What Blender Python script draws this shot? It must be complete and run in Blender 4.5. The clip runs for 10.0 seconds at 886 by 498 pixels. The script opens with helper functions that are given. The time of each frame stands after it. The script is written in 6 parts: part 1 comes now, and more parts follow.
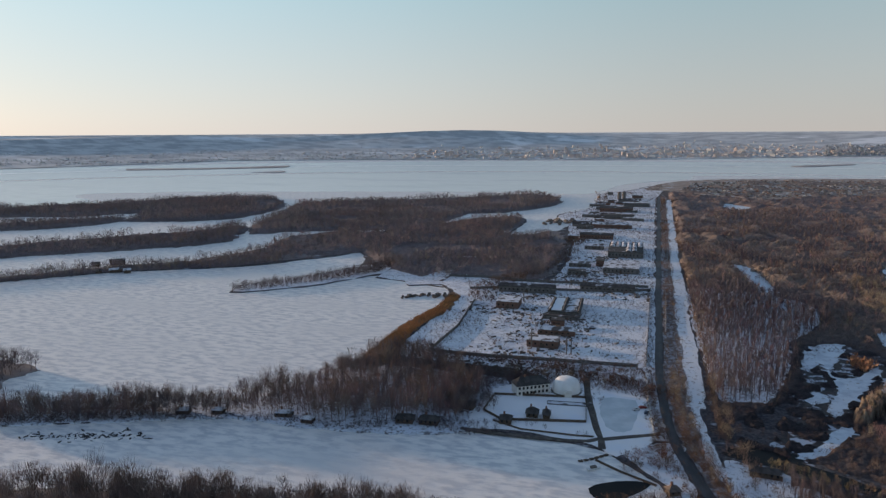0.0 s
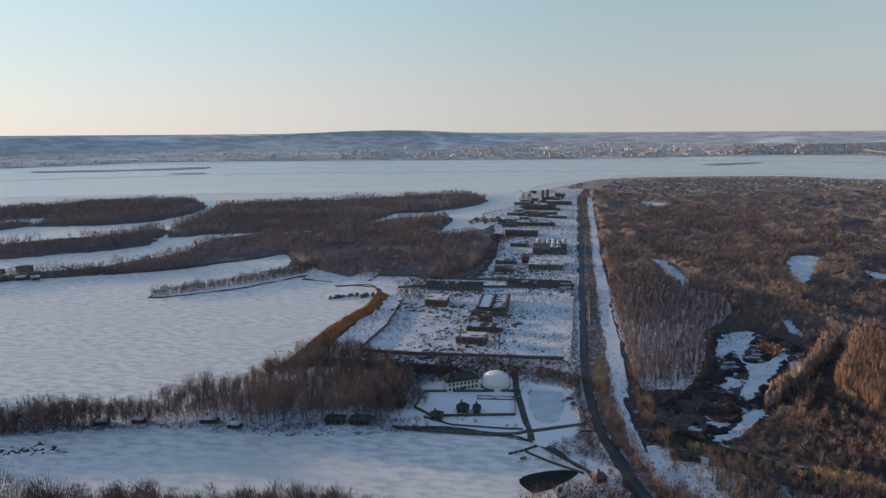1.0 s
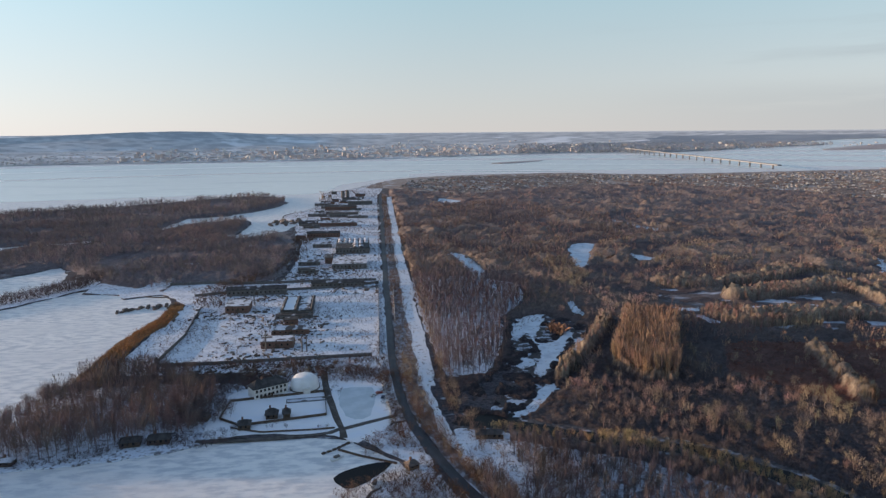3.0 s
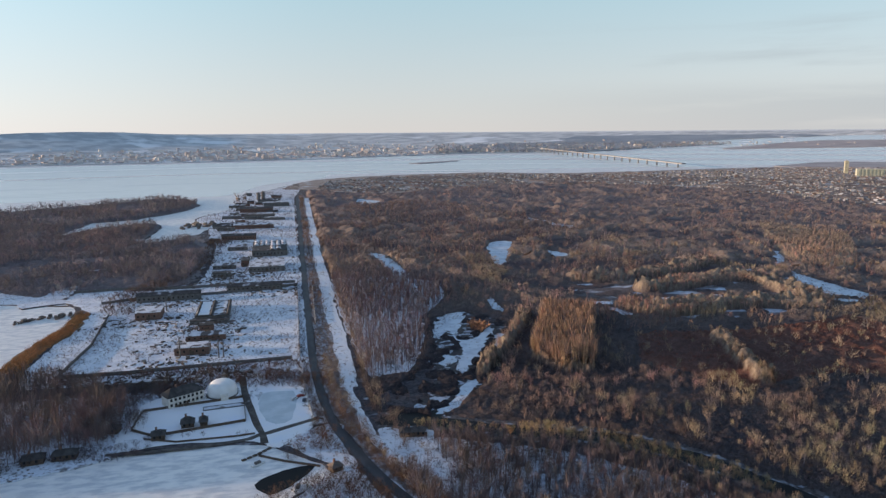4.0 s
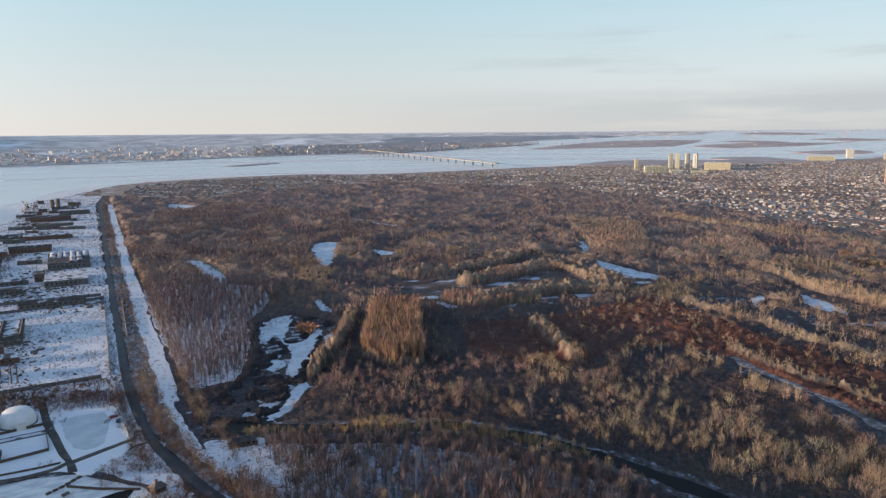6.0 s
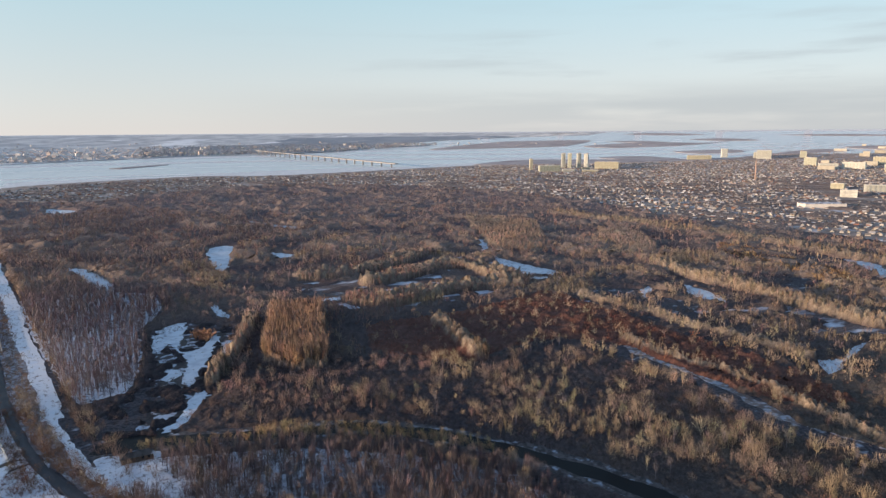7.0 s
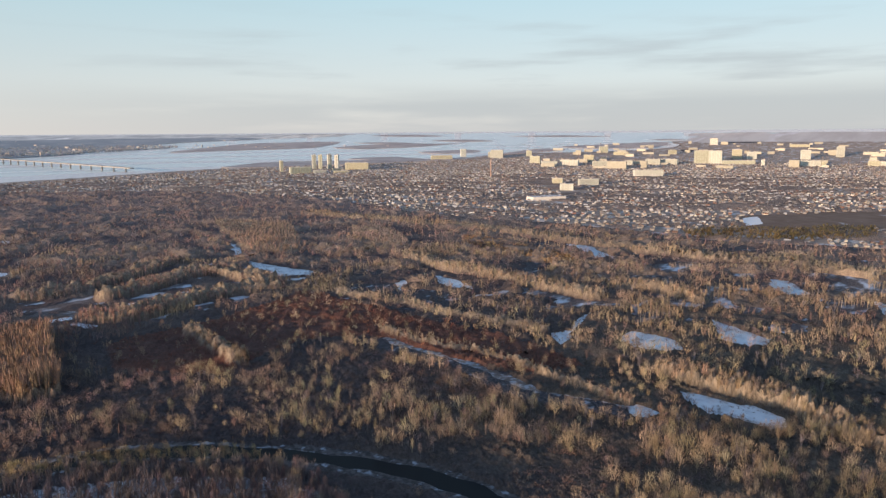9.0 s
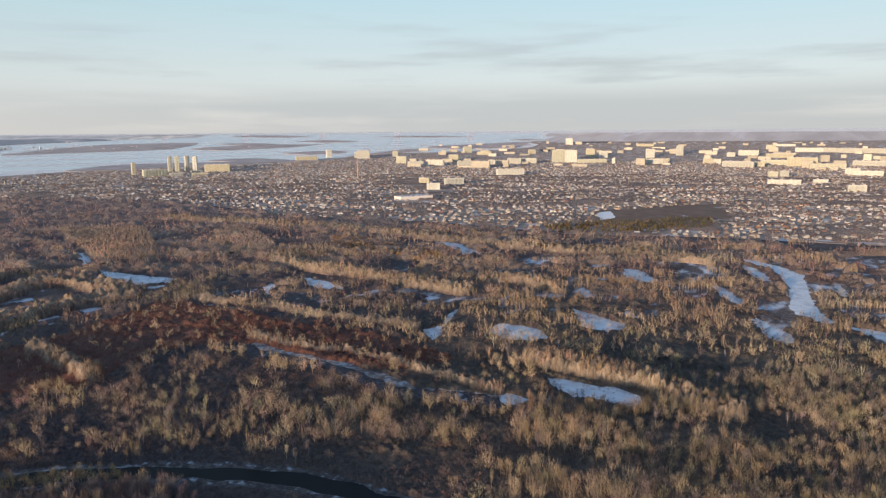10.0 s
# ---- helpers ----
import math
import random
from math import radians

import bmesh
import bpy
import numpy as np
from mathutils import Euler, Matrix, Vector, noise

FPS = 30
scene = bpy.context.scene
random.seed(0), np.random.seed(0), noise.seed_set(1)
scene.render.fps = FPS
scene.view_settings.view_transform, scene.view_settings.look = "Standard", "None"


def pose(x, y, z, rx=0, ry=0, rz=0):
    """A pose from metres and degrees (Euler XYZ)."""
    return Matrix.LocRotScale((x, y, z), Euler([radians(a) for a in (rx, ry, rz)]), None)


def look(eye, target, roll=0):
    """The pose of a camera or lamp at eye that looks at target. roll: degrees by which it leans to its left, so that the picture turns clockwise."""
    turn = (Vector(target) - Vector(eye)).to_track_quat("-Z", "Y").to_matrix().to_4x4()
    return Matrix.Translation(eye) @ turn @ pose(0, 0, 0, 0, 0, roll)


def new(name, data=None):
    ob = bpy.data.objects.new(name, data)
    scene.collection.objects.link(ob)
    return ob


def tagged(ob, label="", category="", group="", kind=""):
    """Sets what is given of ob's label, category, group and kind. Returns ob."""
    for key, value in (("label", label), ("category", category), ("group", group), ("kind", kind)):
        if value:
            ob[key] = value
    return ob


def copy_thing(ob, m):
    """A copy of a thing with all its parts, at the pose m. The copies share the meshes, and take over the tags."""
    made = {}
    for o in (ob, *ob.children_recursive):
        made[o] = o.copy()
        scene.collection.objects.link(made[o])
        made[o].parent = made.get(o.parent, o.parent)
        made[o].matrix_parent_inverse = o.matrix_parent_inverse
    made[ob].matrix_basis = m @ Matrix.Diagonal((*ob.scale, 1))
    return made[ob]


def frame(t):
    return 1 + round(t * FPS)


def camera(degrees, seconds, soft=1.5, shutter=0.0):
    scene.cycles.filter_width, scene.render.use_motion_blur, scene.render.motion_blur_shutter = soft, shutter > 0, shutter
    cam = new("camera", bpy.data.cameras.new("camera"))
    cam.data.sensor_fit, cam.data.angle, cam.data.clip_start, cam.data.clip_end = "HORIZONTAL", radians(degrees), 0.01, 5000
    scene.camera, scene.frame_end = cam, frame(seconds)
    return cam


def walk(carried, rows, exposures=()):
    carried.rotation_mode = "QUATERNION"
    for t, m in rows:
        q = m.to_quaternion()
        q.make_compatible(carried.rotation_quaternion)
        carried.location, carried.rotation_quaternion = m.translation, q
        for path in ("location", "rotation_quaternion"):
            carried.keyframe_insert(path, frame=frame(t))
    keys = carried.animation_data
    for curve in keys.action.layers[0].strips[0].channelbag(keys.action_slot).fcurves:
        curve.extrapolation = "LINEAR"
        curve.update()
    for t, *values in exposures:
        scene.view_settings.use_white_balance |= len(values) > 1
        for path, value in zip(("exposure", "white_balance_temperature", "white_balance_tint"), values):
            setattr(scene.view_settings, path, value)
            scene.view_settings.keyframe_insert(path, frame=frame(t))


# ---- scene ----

# ======== camera ========
cam = camera(65.2, 10.0, soft=1.36)
# seconds, east, north, height, bearing, pitch, roll
ROWS = [
    (0.0, 0.00, 0.00, 150.00, -16.70, -9.56, -0.31),
    (0.5, -0.25, -0.44, 149.44, -13.91, -9.56, -0.34),
    (1.0, -0.35, -0.87, 148.89, -10.58, -9.57, -0.35),
    (1.5, -0.42, -1.25, 148.38, -7.01, -9.57, -0.38),
    (2.0, -0.46, -1.59, 147.93, -3.00, -9.57, -0.43),
    (2.5, -0.47, -1.91, 147.55, 1.42, -9.59, -0.44),
    (3.0, -0.45, -2.24, 147.20, 5.84, -9.58, -0.43),
    (4.5, -0.80, -2.49, 145.52, 15.67, -9.59, -0.47),
    (5.0, -0.94, -2.52, 145.00, 19.25, -9.58, -0.47),
    (5.5, -1.07, -2.58, 144.46, 23.18, -9.56, -0.46),
    (7.0, -2.13, -3.41, 143.33, 35.43, -9.56, -0.44),
    (7.5, -2.35, -3.51, 142.79, 40.04, -9.56, -0.44),
    (8.0, -2.54, -3.60, 142.23, 45.00, -9.55, -0.45),
    (8.5, -2.72, -3.71, 141.66, 50.18, -9.54, -0.45),
    (9.0, -2.86, -3.65, 141.05, 55.70, -9.55, -0.43),
    (9.5, -3.00, -3.53, 140.34, 61.20, -9.57, -0.42),
    (10.0, -3.23, -3.45, 139.60, 66.62, -9.57, -0.46),
]


def heading(bearing, pitch):
    b, p = radians(bearing), radians(pitch)
    return Vector((math.sin(b) * math.cos(p), math.cos(b) * math.cos(p), math.sin(p)))


walk(cam, [(t, look((x, y, z), Vector((x, y, z)) + 100 * heading(b, p), r)) for t, x, y, z, b, p, r in ROWS], exposures=[(0.0, -0.60, 6650, 10), (2.5, -0.33, 6460, 10), (4.5, -0.14, 6470, 10), (5.5, -0.09, 6530, 10), (7.5, -0.06, 6580, 10), (10.0, -0.11, 6680, 10)])

# ======== sky, sun, exposure ========
SUN_BEARING, SUN_HEIGHT = 282.0, 6.2
world = bpy.data.worlds.new("sky")
scene.world = world
world.use_nodes = True
wn = world.node_tree
sky = wn.nodes.new("ShaderNodeTexSky")
sky.sky_type = "NISHITA"
sky.sun_disc = False
sky.sun_elevation = radians(SUN_HEIGHT)
sky.sun_rotation = radians(SUN_BEARING)
sky.altitude = 150
sky.air_density, sky.dust_density, sky.ozone_density = 0.6, 1.0, 0.9
# thin high haze pales the clear sky
haze = wn.nodes.new("ShaderNodeMix")
haze.data_type = "RGBA"
way, up, low, tone = (wn.nodes.new(k) for k in ("ShaderNodeTexCoord", "ShaderNodeSeparateXYZ", "ShaderNodeMapRange", "ShaderNodeValToRGB"))
wn.links.new(way.outputs["Generated"], up.inputs[0])
wn.links.new(up.outputs["Z"], low.inputs["Value"])
low.inputs["From Min"].default_value, low.inputs["From Max"].default_value = 0.0, 0.6
low.inputs["To Min"].default_value, low.inputs["To Max"].default_value = 0.92, 0.5
wn.links.new(low.outputs["Result"], haze.inputs["Factor"])
wn.links.new(up.outputs["Z"], tone.inputs[0])
for stop, at, col in zip((tone.color_ramp.elements[0], tone.color_ramp.elements.new(0.18), tone.color_ramp.elements[-1]), (0.0, 0.18, 0.6), ((4.75, 4.55, 4.4, 1), (3.45, 4.75, 5.22, 1), (1.55, 2.5, 4.3, 1))):
    stop.position, stop.color = at, col
wn.links.new(tone.outputs[0], haze.inputs["B"])
wn.links.new(sky.outputs[0], haze.inputs["A"])


def sky_range(value, a, b, to=1.0):
    """A soft step from 0 at a to `to` at b."""
    r = wn.nodes.new("ShaderNodeMapRange")
    r.interpolation_type = "SMOOTHSTEP"
    r.inputs["From Min"].default_value, r.inputs["From Max"].default_value = a, b
    r.inputs["To Max"].default_value = to
    wn.links.new(value, r.inputs["Value"])
    return r.outputs["Result"]


def sky_math(kind, a, b):
    m = wn.nodes.new("ShaderNodeMath")
    m.operation = kind
    wn.links.new(a, m.inputs[0])
    wn.links.new(b, m.inputs[1])
    return m.outputs[0]


# a low grey bank and thin streaks of cloud in the east
wide, drift = wn.nodes.new("ShaderNodeMapping"), wn.nodes.new("ShaderNodeTexNoise")
wide.inputs["Scale"].default_value = (2.6, 2.6, 26.0)
wn.links.new(way.outputs["Generated"], wide.inputs[0])
wn.links.new(wide.outputs[0], drift.inputs["Vector"])
drift.inputs["Scale"].default_value, drift.inputs["Detail"].default_value = 1.4, 6.0
streak = sky_math("MULTIPLY", sky_range(drift.outputs["Fac"], 0.50, 0.74), sky_range(up.outputs["Z"], 0.20, 0.09, 0.55))
bank = sky_math("MULTIPLY", sky_range(drift.outputs["Fac"], 0.15, 0.55), sky_range(up.outputs["Z"], 0.075, 0.035, 0.62))
cover = sky_math("MULTIPLY", sky_math("MAXIMUM", streak, bank), sky_range(up.outputs["X"], 0.15, 0.92))
grey = wn.nodes.new("ShaderNodeMix")
grey.data_type = "RGBA"
wn.links.new(cover, grey.inputs["Factor"])
wn.links.new(haze.outputs["Result"], grey.inputs["A"])
grey.inputs["B"].default_value = (2.55, 2.85, 3.1, 1)
# the sky is palest towards the low sun and a little deeper in the north
pale = sky_math("ADD", sky_range(up.outputs["X"], 0.2, -0.8, 0.40), sky_range(up.outputs["X"], 0.3, 0.85, 0.05))
glow = wn.nodes.new("ShaderNodeMath")
glow.operation = "ADD"
wn.links.new(pale, glow.inputs[0])
glow.inputs[1].default_value = 0.955
level = wn.nodes.new("ShaderNodeVectorMath")
level.operation = "SCALE"
wn.links.new(grey.outputs["Result"], level.inputs[0])
wn.links.new(glow.outputs[0], level.inputs["Scale"])
wn.links.new(level.outputs[0], wn.nodes["Background"].inputs[0])
wn.nodes["Background"].inputs[1].default_value = 0.182
sun = new("sun", bpy.data.lights.new("sun", "SUN"))
sun.data.energy, sun.data.angle, sun.data.color = 7.4, radians(0.6), (1.0, 0.71, 0.48)
sun.matrix_world = look((0, 0, 400), Vector((0, 0, 400)) - heading(SUN_BEARING, SUN_HEIGHT))

# ======== the far distance ========
# Everything past NEAR metres is drawn in along its own line of sight, so that the land ends at LIMIT.
NEAR, LIMIT, LEVEL = 2500.0, 4750.0, 145.0


def drawn_in(x, y):
    r = np.maximum(np.hypot(x, y), 1.0)
    s = np.maximum(r - NEAR, 0.0)
    reach = LIMIT - NEAR
    return np.where(r > NEAR, (NEAR + reach * s / (reach + s)) / r, 1.0)


def spread(x, y, z):
    k = drawn_in(x, y)
    return np.stack([x * k, y * k, LEVEL * (1 - k) + z * k], -1)


# ======== materials ========
def surface(name, rough=0.85, metal=0.0):
    m = bpy.data.materials.new(name)
    m.use_nodes = True
    b = m.node_tree.nodes["Principled BSDF"]
    b.inputs["Roughness"].default_value = rough
    b.inputs["Metallic"].default_value = metal
    b.inputs["Specular IOR Level"].default_value = 0.25
    return m, m.node_tree, b


def noise_at(nt, scale, detail=4.0, stretch=(1, 1, 1), rough=0.55, turn=0.0):
    tc, mp, nz = (nt.nodes.new(k) for k in ("ShaderNodeTexCoord", "ShaderNodeMapping", "ShaderNodeTexNoise"))
    mp.inputs["Scale"].default_value = [scale * s for s in stretch]
    mp.inputs["Rotation"].default_value = (0, 0, radians(turn))
    nt.links.new(tc.outputs["Object"], mp.inputs[0])
    nt.links.new(mp.outputs[0], nz.inputs["Vector"])
    nz.inputs["Scale"].default_value = 1.0
    nz.inputs["Detail"].default_value = detail
    nz.inputs["Roughness"].default_value = rough
    return nz.outputs["Fac"]


def step(nt, fac, low, high):
    r = nt.nodes.new("ShaderNodeMapRange")
    r.interpolation_type = "SMOOTHSTEP"
    r.inputs["From Min"].default_value, r.inputs["From Max"].default_value = low, high
    nt.links.new(fac, r.inputs["Value"])
    return r.outputs["Result"]


def blend(nt, fac, a, b, mode="MIX"):
    m = nt.nodes.new("ShaderNodeMix")
    m.data_type, m.blend_type = "RGBA", mode
    if isinstance(fac, float):
        m.inputs["Factor"].default_value = fac
    else:
        nt.links.new(fac, m.inputs["Factor"])
    for socket, v in ((m.inputs["A"], a), (m.inputs["B"], b)):
        if isinstance(v, tuple):
            socket.default_value = (*v, 1)
        else:
            nt.links.new(v, socket)
    return m.outputs["Result"]


def bumped(nt, bsdf, fac, strength, distance):
    b = nt.nodes.new("ShaderNodeBump")
    b.inputs["Strength"].default_value, b.inputs["Distance"].default_value = strength, distance
    nt.links.new(fac, b.inputs["Height"])
    nt.links.new(b.outputs[0], bsdf.inputs["Normal"])


def two_tone(name, a, b, scale, low=0.4, high=0.6, rough=0.85, c=None, scale_c=0.0, low_c=0.55, high_c=0.65, stretch=(1, 1, 1), bump=0.0, turn=0.0, metal=0.0):
    """Two colours mixed by noise, a third over them by a coarser noise, and relief."""
    m, nt, bs = surface(name, rough, metal)
    f = noise_at(nt, scale, 5, stretch, turn=turn)
    col = blend(nt, step(nt, f, low, high), a, b)
    if c:
        col = blend(nt, step(nt, noise_at(nt, scale_c, 5, stretch, turn=turn), low_c, high_c), col, c)
    nt.links.new(col, bs.inputs["Base Color"])
    if bump:
        bumped(nt, bs, f, 0.6, bump)
    return m


def tinted(name, rough=0.9, grain=3.0, amount=0.35, relief=0.0):
    """Takes its colour from the tint that each tree, house or block carries."""
    m, nt, bs = surface(name, rough)
    at = nt.nodes.new("ShaderNodeAttribute")
    at.attribute_name = "tint"
    grain_of = noise_at(nt, grain, 5 if relief else 3, (1, 1, 0.35) if relief else (1, 1, 1), 0.7 if relief else 0.55)
    f = step(nt, grain_of, 0.3, 0.7)
    if relief:
        bumped(nt, bs, grain_of, 1.0, relief)
    col = blend(nt, amount, at.outputs["Color"], blend(nt, f, (0.35, 0.35, 0.35), (1.0, 1.0, 1.0)), "MULTIPLY")
    nt.links.new(col, bs.inputs["Base Color"])
    return m


SNOW = (0.82, 0.815, 0.825)
# Besides snow and ice tones, the warm and grey dapples paint grazing sunlight.
M_ICE = two_tone("wind-blown snow on ice", (0.87, 0.832, 0.79), (0.58, 0.577, 0.585), 0.20, 0.40, 0.64, 0.45, (0.74, 0.715, 0.69), 0.012, 0.45, 0.75, (0.5, 1.2, 1), 0.8, 12)
M_ICE.node_tree.nodes["Principled BSDF"].inputs["Specular IOR Level"].default_value = 0.5
M_POND = two_tone("grey pond ice", (0.50, 0.55, 0.58), (0.60, 0.64, 0.67), 0.12, 0.4, 0.65, 0.5)
M_SNOW = two_tone("trodden snow", SNOW, (0.74, 0.77, 0.82), 0.09, 0.45, 0.75, 0.75, (0.22, 0.17, 0.13), 0.30, 0.58, 0.70, (1, 1, 1), 0.35)
M_CLEAN = two_tone("clean snow", SNOW, (0.76, 0.79, 0.85), 0.07, 0.45, 0.75, 0.75, None, 0, 0, 0, (1, 1, 1), 0.3)
M_POOL = two_tone("grey snow on pool ice", (0.68, 0.73, 0.78), (0.52, 0.57, 0.63), 0.11, 0.42, 0.66, 0.7, (0.30, 0.27, 0.25), 0.30, 0.62, 0.70, (1, 1, 1), 0.3)
M_YARD = two_tone("snow over weeds", (0.76, 0.77, 0.80), (0.58, 0.61, 0.67), 0.07, 0.40, 0.66, 0.8, (0.19, 0.155, 0.135), 0.55, 0.55, 0.68, (1, 1, 1), 0.4)
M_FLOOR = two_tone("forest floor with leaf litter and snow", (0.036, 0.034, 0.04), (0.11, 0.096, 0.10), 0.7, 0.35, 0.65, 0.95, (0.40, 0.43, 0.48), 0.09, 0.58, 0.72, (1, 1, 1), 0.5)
M_SNOWY = two_tone("snowy forest floor", (0.66, 0.70, 0.77), (0.12, 0.10, 0.098), 0.6, 0.50, 0.68, 0.9, (0.085, 0.072, 0.07), 0.11, 0.57, 0.70, (1, 1, 1), 0.4)
M_EAST = two_tone("leaf litter with drifts of snow", (0.085, 0.07, 0.072), (0.16, 0.13, 0.125), 0.5, 0.35, 0.65, 0.95, (0.60, 0.65, 0.73), 0.055, 0.47, 0.70, (0.6, 1.2, 1), 0.4)
# Grass tones are paled to put haze over the islands into the colour.
M_ISLE = two_tone("island floor of dead grass and snow", (0.17, 0.148, 0.148), (0.24, 0.208, 0.20), 0.08, 0.35, 0.65, 0.95, (0.64, 0.68, 0.74), 0.022, 0.56, 0.66, (1, 1, 1), 0.4)
M_BANK = two_tone("stream bank of mud and broken snow", (0.05, 0.045, 0.046), (0.11, 0.098, 0.096), 0.4, 0.4, 0.6, 0.9, (0.30, 0.33, 0.38), 0.22, 0.53, 0.68, (1, 1, 1), 0.4)
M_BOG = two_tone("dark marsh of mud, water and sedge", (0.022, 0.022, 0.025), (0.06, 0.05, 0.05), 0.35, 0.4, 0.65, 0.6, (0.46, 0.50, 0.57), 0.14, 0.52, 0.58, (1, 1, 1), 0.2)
M_TRAIL = two_tone("snow under dead grass", (0.38, 0.39, 0.425), (0.20, 0.175, 0.165), 0.35, 0.40, 0.60, 0.9, (0.15, 0.12, 0.11), 0.14, 0.50, 0.62)
M_REED = two_tone("dry reed bed", (0.27, 0.165, 0.085), (0.16, 0.10, 0.06), 0.4, 0.35, 0.65, 0.95, None, 0, 0, 0, (1, 1, 1), 0.6)
M_WATER, _nt, _b = surface("open dark water", 0.3)
_b.inputs["Specular IOR Level"].default_value = 0.03
_b.inputs["Base Color"].default_value = (0.012, 0.014, 0.016, 1)
bumped(_nt, _b, noise_at(_nt, 0.8), 0.1, 0.1)
M_ASPHALT = two_tone("wet asphalt", (0.042, 0.043, 0.048), (0.065, 0.065, 0.072), 0.3, 0.4, 0.65, 0.6, (0.16, 0.16, 0.17), 0.09, 0.62, 0.75, (1, 0.25, 1), 0.05)
M_TRACK = two_tone("muddy driveway", (0.07, 0.06, 0.055), (0.13, 0.115, 0.10), 0.35, 0.4, 0.65, 0.9, (0.5, 0.52, 0.56), 0.1, 0.66, 0.75, (1, 1, 1), 0.1)
M_TOWN = two_tone("town ground of gardens and snow", (0.235, 0.19, 0.165), (0.37, 0.31, 0.27), 0.05, 0.35, 0.65, 0.95, (0.54, 0.55, 0.58), 0.03, 0.55, 0.66)
# Distance haze is put into the base colours of these three far lands.
M_STEPPE = two_tone("haze-paled far fields", (0.46, 0.425, 0.415), (0.56, 0.53, 0.515), 0.0022, 0.35, 0.65, 0.95, (0.62, 0.60, 0.62), 0.0014, 0.56, 0.66, (1, 4, 1), 0, 20)
M_FARBANK = two_tone("haze-paled far bank of woods and snow fields", (0.44, 0.45, 0.455), (0.66, 0.66, 0.645), 0.009, 0.38, 0.62, 0.95, (0.86, 0.86, 0.85), 0.0030, 0.57, 0.66, (1, 1.6, 1), 0, 20)
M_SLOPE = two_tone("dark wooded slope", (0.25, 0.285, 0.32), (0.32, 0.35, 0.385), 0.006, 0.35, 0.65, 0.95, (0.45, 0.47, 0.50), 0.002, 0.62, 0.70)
M_TREE = tinted("bare bark and twigs", 0.95, 0.4, 0.5)
M_THICKET = tinted("dense bare twigs of shrubs", 0.95, 0.9, 0.75, 1.1)
M_HOUSE = tinted("painted or plastered house walls and roofs", 0.85, 0.5, 0.3)
M_BLOCK = tinted("apartment block panels", 0.8, 0.12, 0.25)
M_BRICK = two_tone("weathered red brick", (0.14, 0.08, 0.062), (0.20, 0.125, 0.098), 0.6, 0.35, 0.65, 0.9, (0.15, 0.11, 0.09), 0.15, 0.55, 0.65, (1, 1, 2), 0.02)
M_CONC = two_tone("grey concrete", (0.115, 0.108, 0.105), (0.175, 0.165, 0.155), 0.4, 0.35, 0.65, 0.9, (0.15, 0.14, 0.13), 0.12, 0.58, 0.68, (1, 1, 0.5), 0.02)
M_PLASTER = two_tone("pale plaster", (0.62, 0.58, 0.52), (0.72, 0.69, 0.64), 0.5, 0.35, 0.65, 0.85, (0.45, 0.42, 0.39), 0.2, 0.62, 0.72)
M_WOOD = two_tone("dark weathered timber", (0.075, 0.055, 0.042), (0.13, 0.095, 0.07), 0.8, 0.35, 0.65, 0.9, None, 0, 0, 0, (0.3, 0.3, 3), 0.02)
M_DECK = two_tone("pale road-bridge concrete", (0.29, 0.28, 0.27), (0.34, 0.33, 0.315), 0.02, 0.35, 0.65, 0.85)
M_TAR = two_tone("tarred roofing", (0.045, 0.042, 0.042), (0.085, 0.08, 0.078), 0.3, 0.35, 0.65, 0.85, (0.45, 0.46, 0.5), 0.12, 0.62, 0.7)
M_ROOFSNOW = two_tone("snow-covered roof", (0.66, 0.67, 0.71), (0.50, 0.52, 0.57), 0.22, 0.42, 0.66, 0.8, (0.11, 0.095, 0.09), 0.16, 0.50, 0.58, (1, 1, 1), 0.1)
M_STEEL = two_tone("rusty painted steel", (0.12, 0.10, 0.09), (0.20, 0.15, 0.12), 0.5, 0.35, 0.65, 0.7, None, 0, 0, 0, (1, 1, 1), 0, 0, 0.3)
M_GLASS, _nt, _b = surface("dark window glass", 0.15)
_b.inputs["Base Color"].default_value = (0.02, 0.022, 0.026, 1)
M_FABRIC = two_tone("white coated dome fabric", (0.74, 0.73, 0.71), (0.80, 0.79, 0.78), 0.3, 0.35, 0.65, 0.5)
M_PAINT = two_tone("white painted hull", (0.72, 0.72, 0.71), (0.60, 0.60, 0.60), 0.7, 0.4, 0.7, 0.5)


# ======== helpers ========
def mesh_object(name, verts, faces, material, parent=None, label=""):
    me = bpy.data.meshes.new(name)
    me.from_pydata([tuple(v) for v in verts], [], [tuple(f) for f in faces])
    me.materials.append(material)
    ob = new(name, me)
    ob.parent = parent
    if label:
        ob["label"] = label
    return ob


def part(name, bm, material, parent, label=""):
    me = bpy.data.meshes.new(name)
    bm.normal_update()
    bm.to_mesh(me)
    bm.free()
    me.materials.append(material)
    ob = new(name, me)
    ob.parent = parent
    if label:
        ob["label"] = label
    return ob


def share(name, source, parent, m=Matrix()):
    """Another piece on the same mesh."""
    ob = new(name, source.data)
    ob.parent = parent
    ob.matrix_basis = m
    return ob


def thing(name, x, y, z=0.6, turn=0.0, label="", category="", group=""):
    ob = new(name)
    ob.matrix_basis = pose(x, y, z, 0, 0, turn)
    return tagged(ob, label, category, group)


